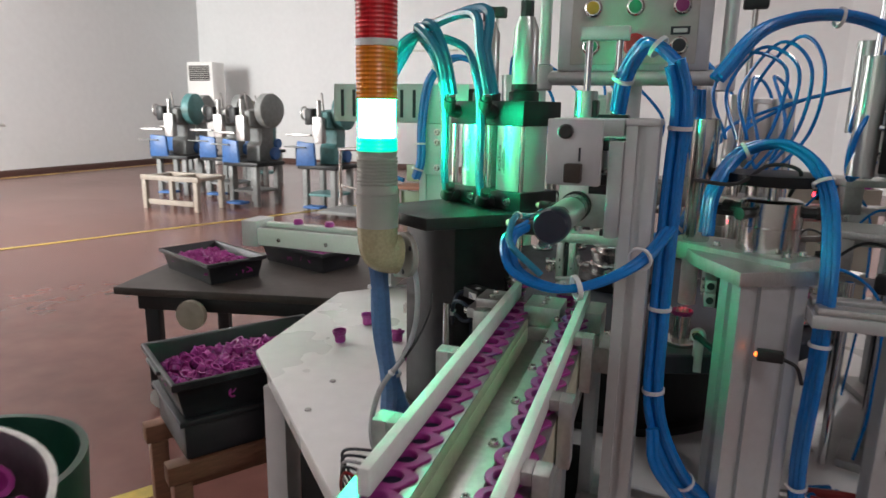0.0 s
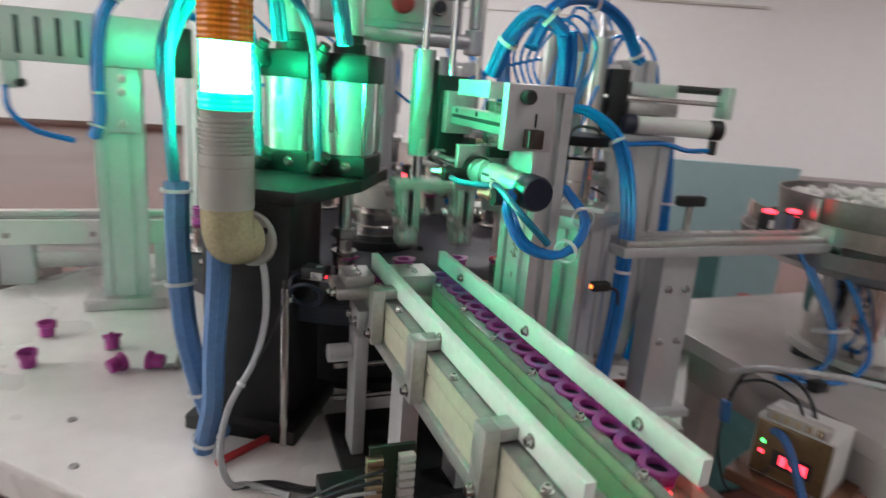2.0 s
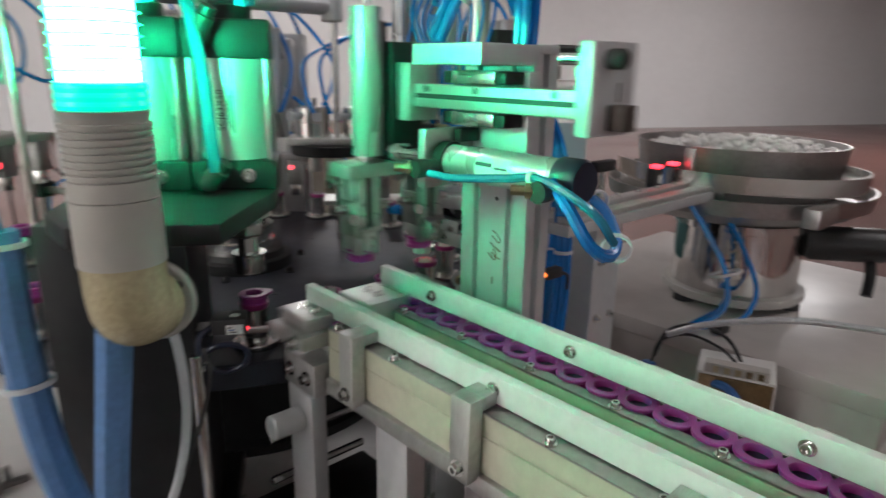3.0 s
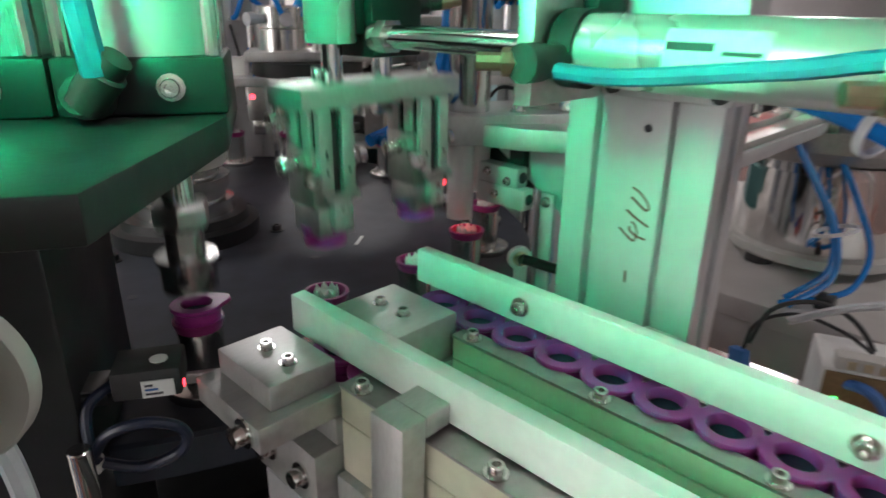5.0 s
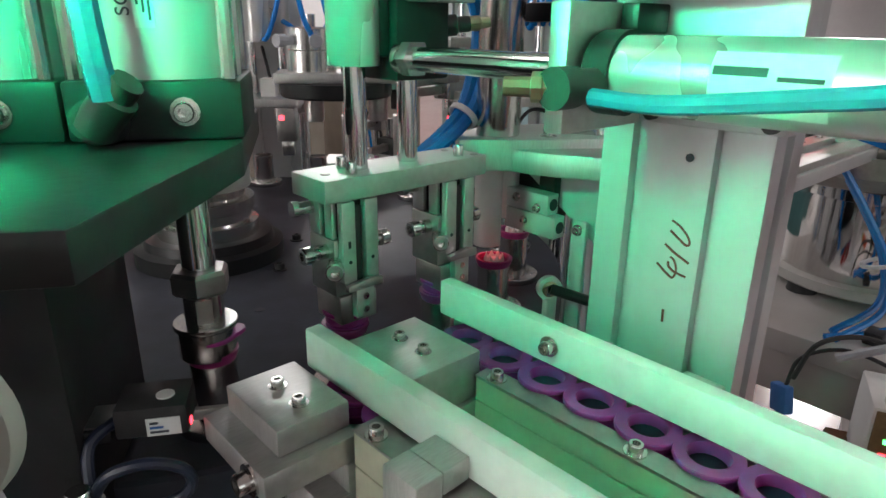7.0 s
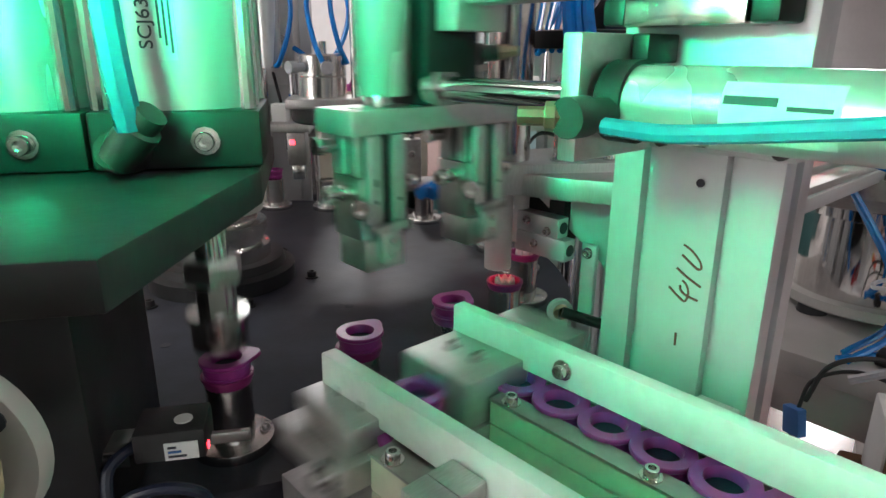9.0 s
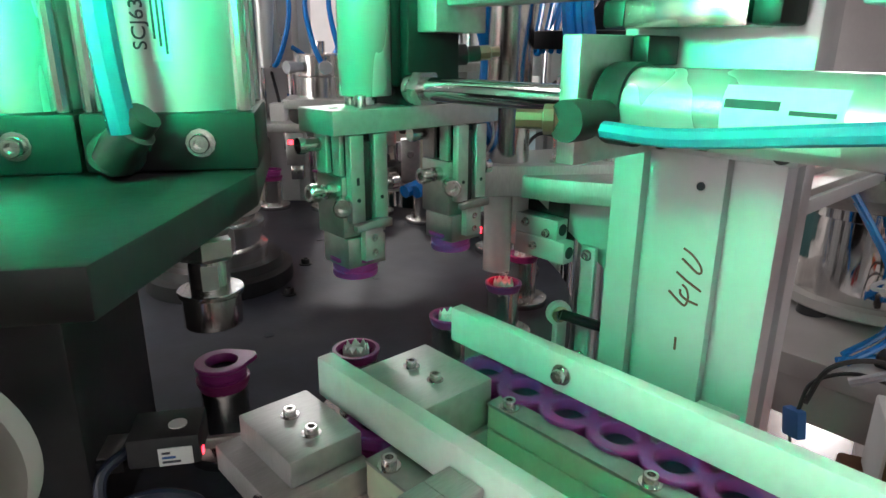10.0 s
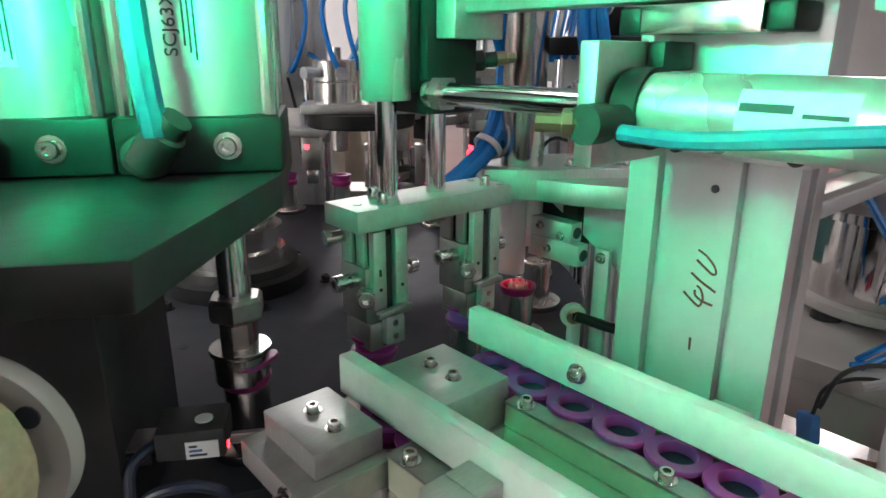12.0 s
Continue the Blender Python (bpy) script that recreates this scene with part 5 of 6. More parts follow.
ks = thing("small_bracket", (-.28, .26, TZ), "small steel bracket lying on the tabletop", "bracket")
part("bar", B((-.31, -.25, .262, .27, TZ, TZ + .006), bevel=.001), STEEL_DULL, ks)
part("pin", C(.004, (-.28, .25, .806), (-.275, .29, .81), 10), STEEL_DULL, ks)
part("pin", C(.003, (-.268, .27, .802), (-.268, .27, .822), 10), STEEL_DULL, ks)
for k, (x, y) in enumerate(((-.40, .13), (-.38, .02), (.19, -.10), (.20, -.14), (.25, -.15), (.43, .10), (.35, .19))):
    solo("table_bolt", lathe([(0, 0), (.006, 0), (.005, .002), (0, .0025)], (x, y, TZ), seg=10), STEEL_DULL, (x, y, TZ), "small dark bolt head in the white tabletop", "bolt", "tabletop bolts")
tb = thing("terminal_board", (-.085, -.23, TZ), "green terminal board with rows of wired connectors", "circuit board")
part("base", B((-.14, -.045, -.285, -.20, TZ + .085, TZ + .10), bevel=.002), BLACK, tb)
part("stem", B((-.11, -.075, -.26, -.225, TZ, TZ + .0845), bevel=.001), STEEL_DULL, tb)
part("board", B((-.108, -.068, -.27, -.266, TZ + .1005, TZ + .165)), GREEN_PCB, tb)
for k in range(7):
    part("terminal", B((-.112, -.098, -.279, -.2705, TZ + .105 + .008 * k, TZ + .111 + .008 * k), bevel=.0008), BRASS, tb)
    part("terminal", B((-.084, -.070, -.279, -.2705, TZ + .105 + .008 * k, TZ + .111 + .008 * k), bevel=.0008), WHITE, tb)
for k in range(5):
    part("wire", hose([(-.112 + .004 * k, -.28, TZ + .11 + .01 * k), (-.14, -.285, TZ + .12 + .006 * k), (-.165 - .004 * k, -.24 + .01 * k, TZ + .06), (-.16 - .006 * k, -.17, TZ + .02), (-.15, -.12 - .01 * k, TZ + .008)], .0016, seg=6), (RED, INK, CLEAR, INK, INK)[k], tb)

# bowl of caps in front of the lanes, under the camera's way
nb = thing("cap_bowl_feeder", (-.315, -.635, 0), "grey steel vibratory bowl of purple caps on a pedestal", "bowl feeder")
part("pedestal", lathe([(0, 0), (.16, 0), (.16, .03), (.10, .05), (.10, .74), (.13, .78), (.13, .93), (0, .93)], (-.315, -.635, 0), seg=36), GREY, nb)
part("bowl", lathe([(0, .931), (.11, .931), (.145, .95), (.150, 1.025), (.152, 1.03), (.147, 1.03), (.140, .955), (.105, .94), (0, .94)], (-.315, -.635, 0), seg=56), STEEL_DULL, nb)
random.seed(21)
_nw = bmesh.new()
for i in range(260):
    a, r = random.uniform(0, 6.283), .125 * math.sqrt(random.random())
    lathe([(0, 0), (.010, 0), (.0115, .003), (.0115, .012), (.0135, .014), (.0135, .017), (.009, .017), (.008, .006), (0, .006)], (-.315 + r * math.cos(a), -.635 + r * math.sin(a), .985 + random.uniform(-.02, .025)), (random.uniform(-1, 1), random.uniform(-1, 1), random.uniform(0, 1)), 12, _nw)
solo("cap_heap", _nw, PURPLE, (-.315, -.635, .95), "heap of loose purple plastic caps in the bowl", "bottle caps", kind="stuff")
gh = thing("green_hopper", (-.42, -.47, 0), "dark green round hopper beside the bowl", "hopper")
part("shell", lathe([(0, .0), (.08, .0), (.08, .86), (.10, .88), (.105, .955), (.098, .955), (.09, .89), (0, .88)], (-.43, -.46, 0), seg=36), DGREEN, gh)


# ---- stations on the far side of the dial ----
def pot_pair(m, t, z):
    """Two steel pot cylinders with fittings on a plate, over a black disc."""
    part("plate", B((-.075, .075, -.04, .04, z, z + .010), bevel=.001, m=m), ALU_MILL, t)
    part("disc", lathe([(0, 0), (.06, 0), (.062, .002), (.062, .016), (0, .016)], m @ Vector((-.01, 0, z - .0165)), seg=36), BLACK, t)
    for sx in (-.036, .036):
        pt = part("pot", lathe([(0, 0), (.027, 0), (.027, .022), (.0262, .023), (.027, .024), (.027, .045), (.024, .047), (.006, .047), (.006, .060), (0, .060)], m @ Vector((sx, 0, z + .010)), seg=30), STEEL, t)
        for a in (-1.4, -2.4):
            d = m.to_3x3() @ Vector((math.cos(a), math.sin(a), 0))
            part("elbow_fitting", lathe([(.005, 0), (.005, .010), (.007, .011), (.007, .020), (0, .020)], m @ Vector((sx, 0, z + .043)) + d * .026, d, 10), CLEAR, pt)
        part("stub", C(.011, m @ Vector((sx, 0, z - .045)), m @ Vector((sx, 0, z - .0005 - .016)), 14), STEEL_DULL, t)


def far_station(deg, label, cyl_z, pots, reach, dist=.43):
    m = Matrix.Translation((CX, CY, 0)) @ Matrix.Rotation(radians(deg), 4, "Z")
    q = lambda x, y, z: tuple(m @ Vector((x, y, z)))
    t = thing("far_station", q(0, -dist - .02, TZ), label, "assembly station", "stations round the dial")
    part("column", turned(profile_bar(.08, .04, cyl_z + .13 - TZ, 2, 1), m @ Matrix.Translation((0, -dist, TZ))), ALU, t)
    part("foot", B((-.06, .06, -dist - .045, -dist + .045, TZ, TZ + .012), bevel=.001, m=m), ALU_MILL, t)
    part("carrier", B((-.045, .045, -dist + .021, -dist + .034, cyl_z - .03, cyl_z + .11), bevel=.001, m=m), ALU, t)
    part("cylinder_body", B((-.030, .030, -dist + .035, -dist + .085, cyl_z, cyl_z + .12), bevel=.004, m=m), ALU_MILL, t)
    part("cylinder_tube", lathe([(0, 0), (.016, 0), (.016, .14), (0, .14)], q(.0, -dist + .105, cyl_z - .005)), BARREL, t)
    for x in (-.02, .02):
        part("guide_rod", C(.0055, q(x, -dist + .06, cyl_z - .075), q(x, -dist + .06, cyl_z), 14), CHROME, t)
    for zz in (.03, .09):
        screw(q(-.012, -dist + .085, cyl_z + zz), m.to_3x3() @ Vector((0, 1, 0)), t, .005)
    part("tool_plate", B((-.05, .05, -dist + .03, -dist + .13, cyl_z - .086, cyl_z - .0755), bevel=.001, m=m), ALU_MILL, t)
    if pots:
        pot_pair(m @ Matrix.Translation((0, -dist + reach, 0)), t, cyl_z - .14)
        part("carrying_arm", B((-.02, .02, -dist + .035, -dist + reach - .0405, cyl_z - .14, cyl_z - .13), bevel=.001, m=m), ALU_MILL, t)
        for x in (-.05, .035):
            part("hanger", B((x, x + .015, -dist + .05, -dist + .07, cyl_z - .129, cyl_z - .0865), bevel=.001, m=m), ALU, t)
    else:
        for x in (-.032, .032):
            part("gripper", B((x - .012, x + .012, -dist + .10, -dist + .128, cyl_z - .130, cyl_z - .0865), bevel=.001, m=m), STEEL_DULL, t)
            part("finger", B((x - .008, x + .008, -dist + .106, -dist + .122, cyl_z - .150, cyl_z - .1305), bevel=.001, m=m), STEEL, t)
    for k in range(2):
        x = -.03 + .04 * k
        part("air_hose", hose([q(x, -dist + .09, cyl_z + .02), q(x * 1.6 - .03, -dist + .12, cyl_z + .0), q(x * 1.8 - .05, -dist + .11, cyl_z + .08), q(x + .01, -dist + .03, cyl_z + .17), q(x, -dist - .03, cyl_z + .10), q(x, -dist - .03, 1.0)], .0033, seg=7), BLUE, t)
    part("sensor", B((.05, .064, -dist + .11, -dist + .13, cyl_z - .12, cyl_z - .09), bevel=.001, m=m), RUBBER, t)
    part("sensor_lamp", B((.053, .061, -dist + .1305, -dist + .132, cyl_z - .115, cyl_z - .107), m=m), RED_LED, t)
    return t


far_station(80, "dial station with vertical cylinders and small grippers", 1.19, False, 0, .44)
_pp = far_station(102.5, "dial station with two steel pot cylinders on a plate", 1.25, False, 0, .46)
pot_pair(Matrix.Translation((.2375, .38, 0)) @ Matrix.Rotation(radians(-34), 4, "Z"), _pp, 1.129)
part("carrying_arm", B((.0, .20, -.018, .018, 1.1165, 1.1285), bevel=.001, m=Matrix.Translation((.285, .385, 0)) @ Matrix.Rotation(radians(14), 4, "Z")), ALU_MILL, _pp)
for k in (0, 1):
    part("air_hose", hose([(.195 + .03 * k, .375, 1.175), (.19 + .03 * k, .385, 1.20), (.205 + .03 * k, .42, 1.245), (.25 + .02 * k, .45, 1.27), (.33, .45, 1.30), (.45, .46, 1.33)], .003, seg=7), BLUE, _pp)
nest = thing("part_nest", (.375, .515, TZ), "steel part nest with two small blocks on round posts", "part nest")
nm = Matrix.Translation((.378, .512, 0)) @ Matrix.Rotation(radians(-37), 4, "Z")
part("plate", B((-.075, .075, -.035, .035, .995, 1.003), bevel=.001, m=nm), ALU_MILL, nest)
for x, y in ((-.06, -.02), (.06, -.02), (-.06, .02), (.06, .02)):
    part("post", C(.006, nm @ Vector((x, y, TZ)), nm @ Vector((x, y, .9948)), 14), STEEL, nest)
for x in (-.037, .037):
    part("block", B((x - .014, x + .014, -.012, .014, 1.0032, 1.066), bevel=.0015, m=nm), STEEL_DULL, nest)
    part("pin", C(.005, nm @ Vector((x, 0, 1.0662)), nm @ Vector((x, 0, 1.088)), 12), STEEL, nest)
    screw(nm @ Vector((x, -.012, 1.045)), nm.to_3x3() @ Vector((0, -1, 0)), nest, .0035)
part("sensor_lamp", B((.052, .058, -.036, -.0352, .997, 1.002), m=nm), RED_LED, nest)
far_station(141, "dial station with a pale cylinder block and blue hoses", 1.172, False, 0, .385)
far_station(166, "dial station with a tall vertical cylinder", 1.21, False, 0, .44)
far_station(190, "dial station with a vertical cylinder and grippers", 1.18, False, 0, .45)
far_station(218, "dial station with vertical cylinder and slotted column", 1.22, False, 0, .45)
# low brackets, rods and sensors between the far stations
random.seed(8)
for k, deg in enumerate((60, 70, 92, 98, 116, 121, 135, 140, 155, 160, 175, 180, 200, 206)):
    m = Matrix.Translation((CX, CY, 0)) @ Matrix.Rotation(radians(deg), 4, "Z")
    q = lambda x, y, z: tuple(m @ Vector((x, y, z)))
    r = -.36 - .03 * (k % 3)
    h = 1.02 + .03 * (k % 4)
    t = thing("sensor_bracket", q(0, r, TZ), "steel sensor bracket on a rod beside the dial", "bracket", "brackets round the dial")
    part("rod", C(.006, q(0, r, TZ), q(0, r, h + .04), 12), CHROME, t)
    part("clamp", B((-.014, .014, r - .014, r + .014, h - .012, h + .012), bevel=.0015, m=m), (ALU_MILL, RUBBER, STEEL_DULL)[k % 3], t)
    part("arm", B((-.005, .005, r + .0145, r + .075, h - .005, h + .005), bevel=.001, m=m), STEEL_DULL, t)
    part("sensor_head", B((-.010, .010, r + .0755, r + .10, h - .018, h + .010), bevel=.0015, m=m), (RUBBER, WHITE, ALU)[k % 3], t)
    if k % 2 == 0:
        part("lamp", B((-.003, .003, r + .1002, r + .102, h - .010, h - .004), m=m), RED_LED, t)
    part("cable", hose([q(0, r + .08, h + .010), q(.02, r + .03, h + .05), q(.03, r - .03, h + .01), q(.02, r - .04, h - .12), q(.02, r - .03, TZ + .004)], .0022, seg=6), (BLUE, RUBBER, BLUE)[k % 3], t)

# part tray behind the dial
for k, (x, y) in enumerate(((.74, 1.02), (.49, 1.06))):
    b = thing("part_box", (x, y, TZ), "pale box heaped with purple caps behind the dial", "box", "boxes behind the dial")
    part("box", B((x - .10, x + .10, y - .06, y - .052, .80, 1.10), (x - .10, x + .10, y + .052, y + .06, .80, 1.10), (x - .10, x - .092, y - .0515, y + .0515, .80, 1.10), (x + .092, x + .10, y - .0515, y + .0515, .80, 1.10), (x - .0915, x + .0915, y - .0515, y + .0515, .80, 1.07)), BOARD, b)
    _bh = bmesh.new()
    random.seed(31 + k)
    for i in range(120):
        lathe([(0, 0), (.010, 0), (.0115, .003), (.0115, .012), (.0135, .014), (.0135, .017), (.009, .017), (.008, .006), (0, .006)], (x + random.uniform(-.075, .075), y + random.uniform(-.04, .04), 1.078 + random.uniform(0, .03)), (random.uniform(-1, 1), random.uniform(-1, 1), random.uniform(0, 1)), 9, _bh)
    solo("cap_heap", _bh, PURPLE, (x, y, 1.075), "heap of loose purple plastic caps in the pale box", "bottle caps", kind="stuff")
shelf = thing("rear_shelf", (.5, 1.02, 0), "grey steel shelf behind the machine", "shelf")
part("board", B((.20, .86, .94, 1.16, .77, .7995), bevel=.003), MGREY, shelf)
for lx, ly in ((.23, .97), (.79, .97), (.23, 1.13), (.79, 1.13)):
    part("leg", B((lx - .015, lx + .015, ly - .015, ly + .015, 0, .7695), bevel=.002), MGREY, shelf)

# ---- control panel over the machine ----
cp = thing("control_panel", (.03, .33, TZ), "grey control panel with push buttons on a pipe frame", "control panel")
PY = .30
part("case", B((-.066, .165, PY, PY + .07, 1.335, 1.52), bevel=.004), ALU, cp)
part("face", B((-.045, .145, PY - .004, PY - .0005, 1.345, 1.51), bevel=.002), GREY, cp)
part("frame_pipe", C(.012, (-.09, PY + .01, 1.325), (.19, PY + .01, 1.325), 16), ALU, cp)
for x in (-.09, .19):
    part("frame_corner", C(.015, (x, PY + .01, 1.305), (x, PY + .01, 1.345), 16), ALU, cp)
    part("frame_post", C(.010, (x, PY + .01, 1.346), (x, PY + .01, 1.53), 16), ALU, cp)
part("centre_post", C(.020, (CX, CY, DZ + .111), (CX, CY, 1.334), 20), ALU, cp)
for x, z, material in ((-.012, 1.43, YELLOW), (.052, 1.43, OLIVE), (.120, 1.43, PURPLE_RIM), (-.012, 1.372, OLIVE), (.120, 1.372, INK)):
    bt = part("button_ring", lathe([(0, 0), (.0135, 0), (.0135, .005), (.011, .007), (0, .007)], (x, PY - .004, z), (0, -1, 0), 24), STEEL, cp)
    part("button", lathe([(0, .0071), (.0098, .0071), (.0095, .012), (0, .013)], (x, PY - .004, z), (0, -1, 0), 24), GREEN_BTN if material is OLIVE else material, bt)
    part("legend", B((x - .014, x + .014, PY - .0052, PY - .0042, z + .016, z + .028)), INK, cp)
    part("legend_strip", B((x - .010, x + .010, PY - .0058, PY - .0053, z + .019, z + .025)), PAPER, cp)
part("emergency_stop", lathe([(0, 0), (.010, 0), (.010, .010), (.017, .013), (.017, .024), (.013, .028), (0, .029)], (.056, PY - .004, 1.372), (0, -1, 0), 28), RED, cp)
for x in (-.19, .225):
    tk = thing("tee_rod", (x, .36, TZ), "black tee knob on a long threaded rod", "clamp rod", "tee rods")
    part("rod", C(.005, (x, .36, TZ), (x, .36, 1.43), 12), STEEL, tk)
    part("tee", B((x - .018, x + .018, .35, .37, 1.43, 1.448), bevel=.003), RUBBER, tk)

# ---- outfeed side: finned bar on its column, long white slide ----
fb = thing("outfeed_station", (-.375, .57, TZ), "slotted aluminium bar on a profile column with blue hoses", "assembly station")
part("foot", B((-.445, -.305, .53, .61, TZ, TZ + .022), bevel=.002), ALU_MILL, fb)
part("column", turned(profile_bar(.08, .04, 1.24 - TZ - .022, 2, 1), Matrix.Translation((-.375, .57, TZ + .022))), ALU, fb)
part("clamp_plate", B((-.40, -.335, .530, .5495, 1.13, 1.24), bevel=.002), ALU, fb)
for zz in (1.145, 1.20, 1.222):
    screw((-.365, .530, zz), (0, -1, 0), fb, .005)
part("bar", B((-.63, -.30, .545, .575, 1.2405, 1.325), bevel=.002), ALU, fb)
for k in range(7):
    part("slot", B((-.61 + .030 * k, -.603 + .030 * k, .5435, .5448, 1.252, 1.312)), INK, fb)
part("motor_block", B((-.30, -.25, .54, .58, 1.23, 1.315), bevel=.003), BLACK, fb)
part("stop", B((-.545, -.52, .55, .57, 1.195, 1.24), bevel=.002), ALU, fb)
part("stop_screw", C(.007, (-.515, .55, 1.205), (-.515, .53, 1.205), 12), RUBBER, fb)
bundle("blue air hoses arching down the outfeed column", o3, [(-.25, .50, 1.33), (-.28, .52, 1.365), (-.335, .53, 1.375), (-.385, .525, 1.33), (-.40, .52, 1.24), (-.40, .515, 1.16), (-.41, .51, 1.12)], .0055, BLUE, (.45, .75, .9))
bundle("thin blue hose from the stop to the column", [(0, 0, 0)], [(-.54, .545, 1.20), (-.535, .54, 1.16), (-.50, .53, 1.13), (-.44, .52, 1.115)], .005, BLUE)
sl = thing("outfeed_slide", (-.6, .70, TZ), "long white enclosed linear slide leaving the table", "linear slide")
slm = Matrix.Translation((-.30, .74, 0)) @ Matrix.Rotation(radians(1), 4, "Z")
part("body", B((-.70, .0, -.04, .04, .885, .935), bevel=.004, m=slm), WHITE, sl)
part("cover", B((-.66, .0, -.012, .012, .9355, .948), bevel=.002, m=slm), WHITE, sl)
part("slot_strip", B((-.66, .0, .015, .03, .9355, .938), m=slm), STEEL_DULL, sl)
part("slot_strip", B((-.66, .0, -.03, -.015, .9355, .938), m=slm), STEEL_DULL, sl)
part("end_block", B((-.72, -.67, -.045, .045, .88, .955), bevel=.003, m=slm), ALU, sl)
part("bracket", B((-.32, -.26, -.03, .03, .80, .8845), bevel=.002, m=slm), ALU, sl)
part("bracket", B((-.04, .0, -.03, .03, .80, .8845), bevel=.002, m=slm), ALU, sl)
for x in (-.60, -.45, -.3, -.15):
    screw(tuple(slm @ Vector((x, -.04, .905))), (0, -1, 0), sl, .004)
for k, x in enumerate((-.56, -.46)):
    solo("slid_cap", lathe([(0, 0), (.013, 0), (.014, .008), (.010, .014), (0, .014)], slm @ Vector((x, 0, .948)), seg=16), PURPLE, tuple(slm @ Vector((x, 0, .948))), "purple plastic cap riding on the white slide", "bottle cap", "caps on the slide")
lc = thing("outfeed_chute", (-.46, .78, TZ), "aluminium chute with purple caps under the slide", "chute")
part("floor", B((-.62, -.36, .73, .87, .835, .842), bevel=.001), ALU_MILL, lc)
part("side", B((-.62, -.36, .722, .7295, .83, .862), bevel=.001), ALU_MILL, lc)
part("side", B((-.62, -.36, .8705, .878, .83, .862), bevel=.001), ALU_MILL, lc)
part("foot", B((-.60, -.57, .74, .86, TZ, .8345), bevel=.001), ALU, lc)
part("foot", B((-.42, -.39, .74, .86, TZ, .8345), bevel=.001), ALU, lc)


# ---- trays of caps ----
def heap(bm, m, w, d, z, n, seed):
    random.seed(seed)
    for i in range(n):
        x, y = random.uniform(-w / 2, w / 2), random.uniform(-d / 2, d / 2)
        h = z + random.uniform(-.012, .016) + .018 * (1 - (2 * x / w) ** 2) * (1 - (2 * y / d) ** 2)
        ax = m.to_3x3() @ Vector((random.uniform(-1, 1), random.uniform(-1, 1), random.uniform(-.2, 1.2)))
        lathe([(0, 0), (.010, 0), (.0115, .003), (.0115, .012), (.0135, .014), (.0135, .017), (.009, .017), (.008, .006), (0, .006)], m @ Vector((x, y, h)), ax, 9, bm)
    return bm


def tray(m, label, seed, W=.44, D=.27):
    """A rimmed plastic tray with sloping sides; its heap of caps is a thing of its own."""
    HH = .095
    t = thing("plastic_tray", tuple(m @ Vector((0, 0, 0))), label, "tray", "trays of caps")
    bm = bmesh.new()
    loops = []
    for w, d, z in ((W - .05, D - .05, 0), (W - .02, D - .02, HH - .02), (W + .005, D + .005, HH - .018), (W + .008, D + .008, HH), (W - .012, D - .012, HH), (W - .018, D - .018, HH - .006), (W - .058, D - .058, .006)):
        loops.append([bm.verts.new(m @ Vector((sx * w / 2, sy * d / 2, z))) for sx, sy in ((-1, -1), (1, -1), (1, 1), (-1, 1))])
    for a, b in zip(loops, loops[1:]):
        for i in range(4):
            bm.faces.new((a[i], a[(i + 1) % 4], b[(i + 1) % 4], b[i]))
    bm.faces.new(loops[0][::-1]), bm.faces.new(loops[-1])
    bmesh.ops.bevel(bm, geom=list(bm.edges), offset=.002, segments=1, affect="EDGES")
    part("shell", bm, TRAYM, t)
    for sx in (-1, 1):
        part("grip", B((sx * (W / 2 + .006) - .006, sx * (W / 2 + .006) + .006, -.05, .05, HH - .012, HH - .002), bevel=.002, m=m), TRAYM, t)
    hb = heap(bmesh.new(), m, W - .06, D - .06, .042, 420, seed)
    solo("cap_heap", hb, PURPLE, tuple(m @ Vector((0, 0, .01))), "heap of loose purple plastic caps in the tray", "bottle caps", kind="stuff")
    return t


tm = Matrix.Translation((-.817, .431, 0)) @ Matrix.Rotation(radians(56.8), 4, "Z")
tray(Matrix.Translation((0, 0, .605)) @ tm, "dark grey plastic tray full of purple caps on a stack", 11, .42, .29)
low = thing("lower_tray", (-.817, .431, .505), "empty dark grey tray under the full one", "tray")
part("shell", B((-.19, .19, -.125, .125, .505, .590), bevel=.012, m=tm), TRAYM, low)
part("rim", B((-.2, .2, -.135, .135, .5905, .6045), bevel=.004, m=tm), TRAYM, low)
ts = thing("wooden_trestle", (-.817, .431, 0), "brown wooden trestle carrying stacked trays", "trestle")
for x in (-.2, .2):
    for y in (-.11, .11):
        part("leg", B((x - .02, x + .02, y - .02, y + .02, 0, .4595), bevel=.003, m=tm), WOOD, ts)
part("rail", B((-.23, .23, -.13, -.09, .46, .5045), bevel=.003, m=tm), WOOD, ts)
part("rail", B((-.23, .23, .09, .13, .46, .5045), bevel=.003, m=tm), WOOD, ts)
part("cross_rail", B((-.178, .178, -.105, -.075, .22, .26), bevel=.003, m=tm), BOARD, ts)
part("cross_rail", B((-.178, .178, .075, .105, .32, .36), bevel=.003, m=tm), WOOD, ts)
cm = Matrix.Translation((-1.78, 1.43, 0)) @ Matrix.Rotation(radians(-22), 4, "Z")
tray(Matrix.Translation((0, 0, .545)) @ cm, "dark grey plastic tray full of purple caps on the trolley", 12)
tray(Matrix.Translation((.30, .34, .545)) @ cm @ Matrix.Rotation(radians(6), 4, "Z") @ Matrix.Translation((.0, 0, 0)), "shallow dark tray of purple caps on the trolley", 13)
tro = thing("board_trolley", (-1.5, 1.55, 0), "pale board trolley on small casters with dark legs", "trolley")
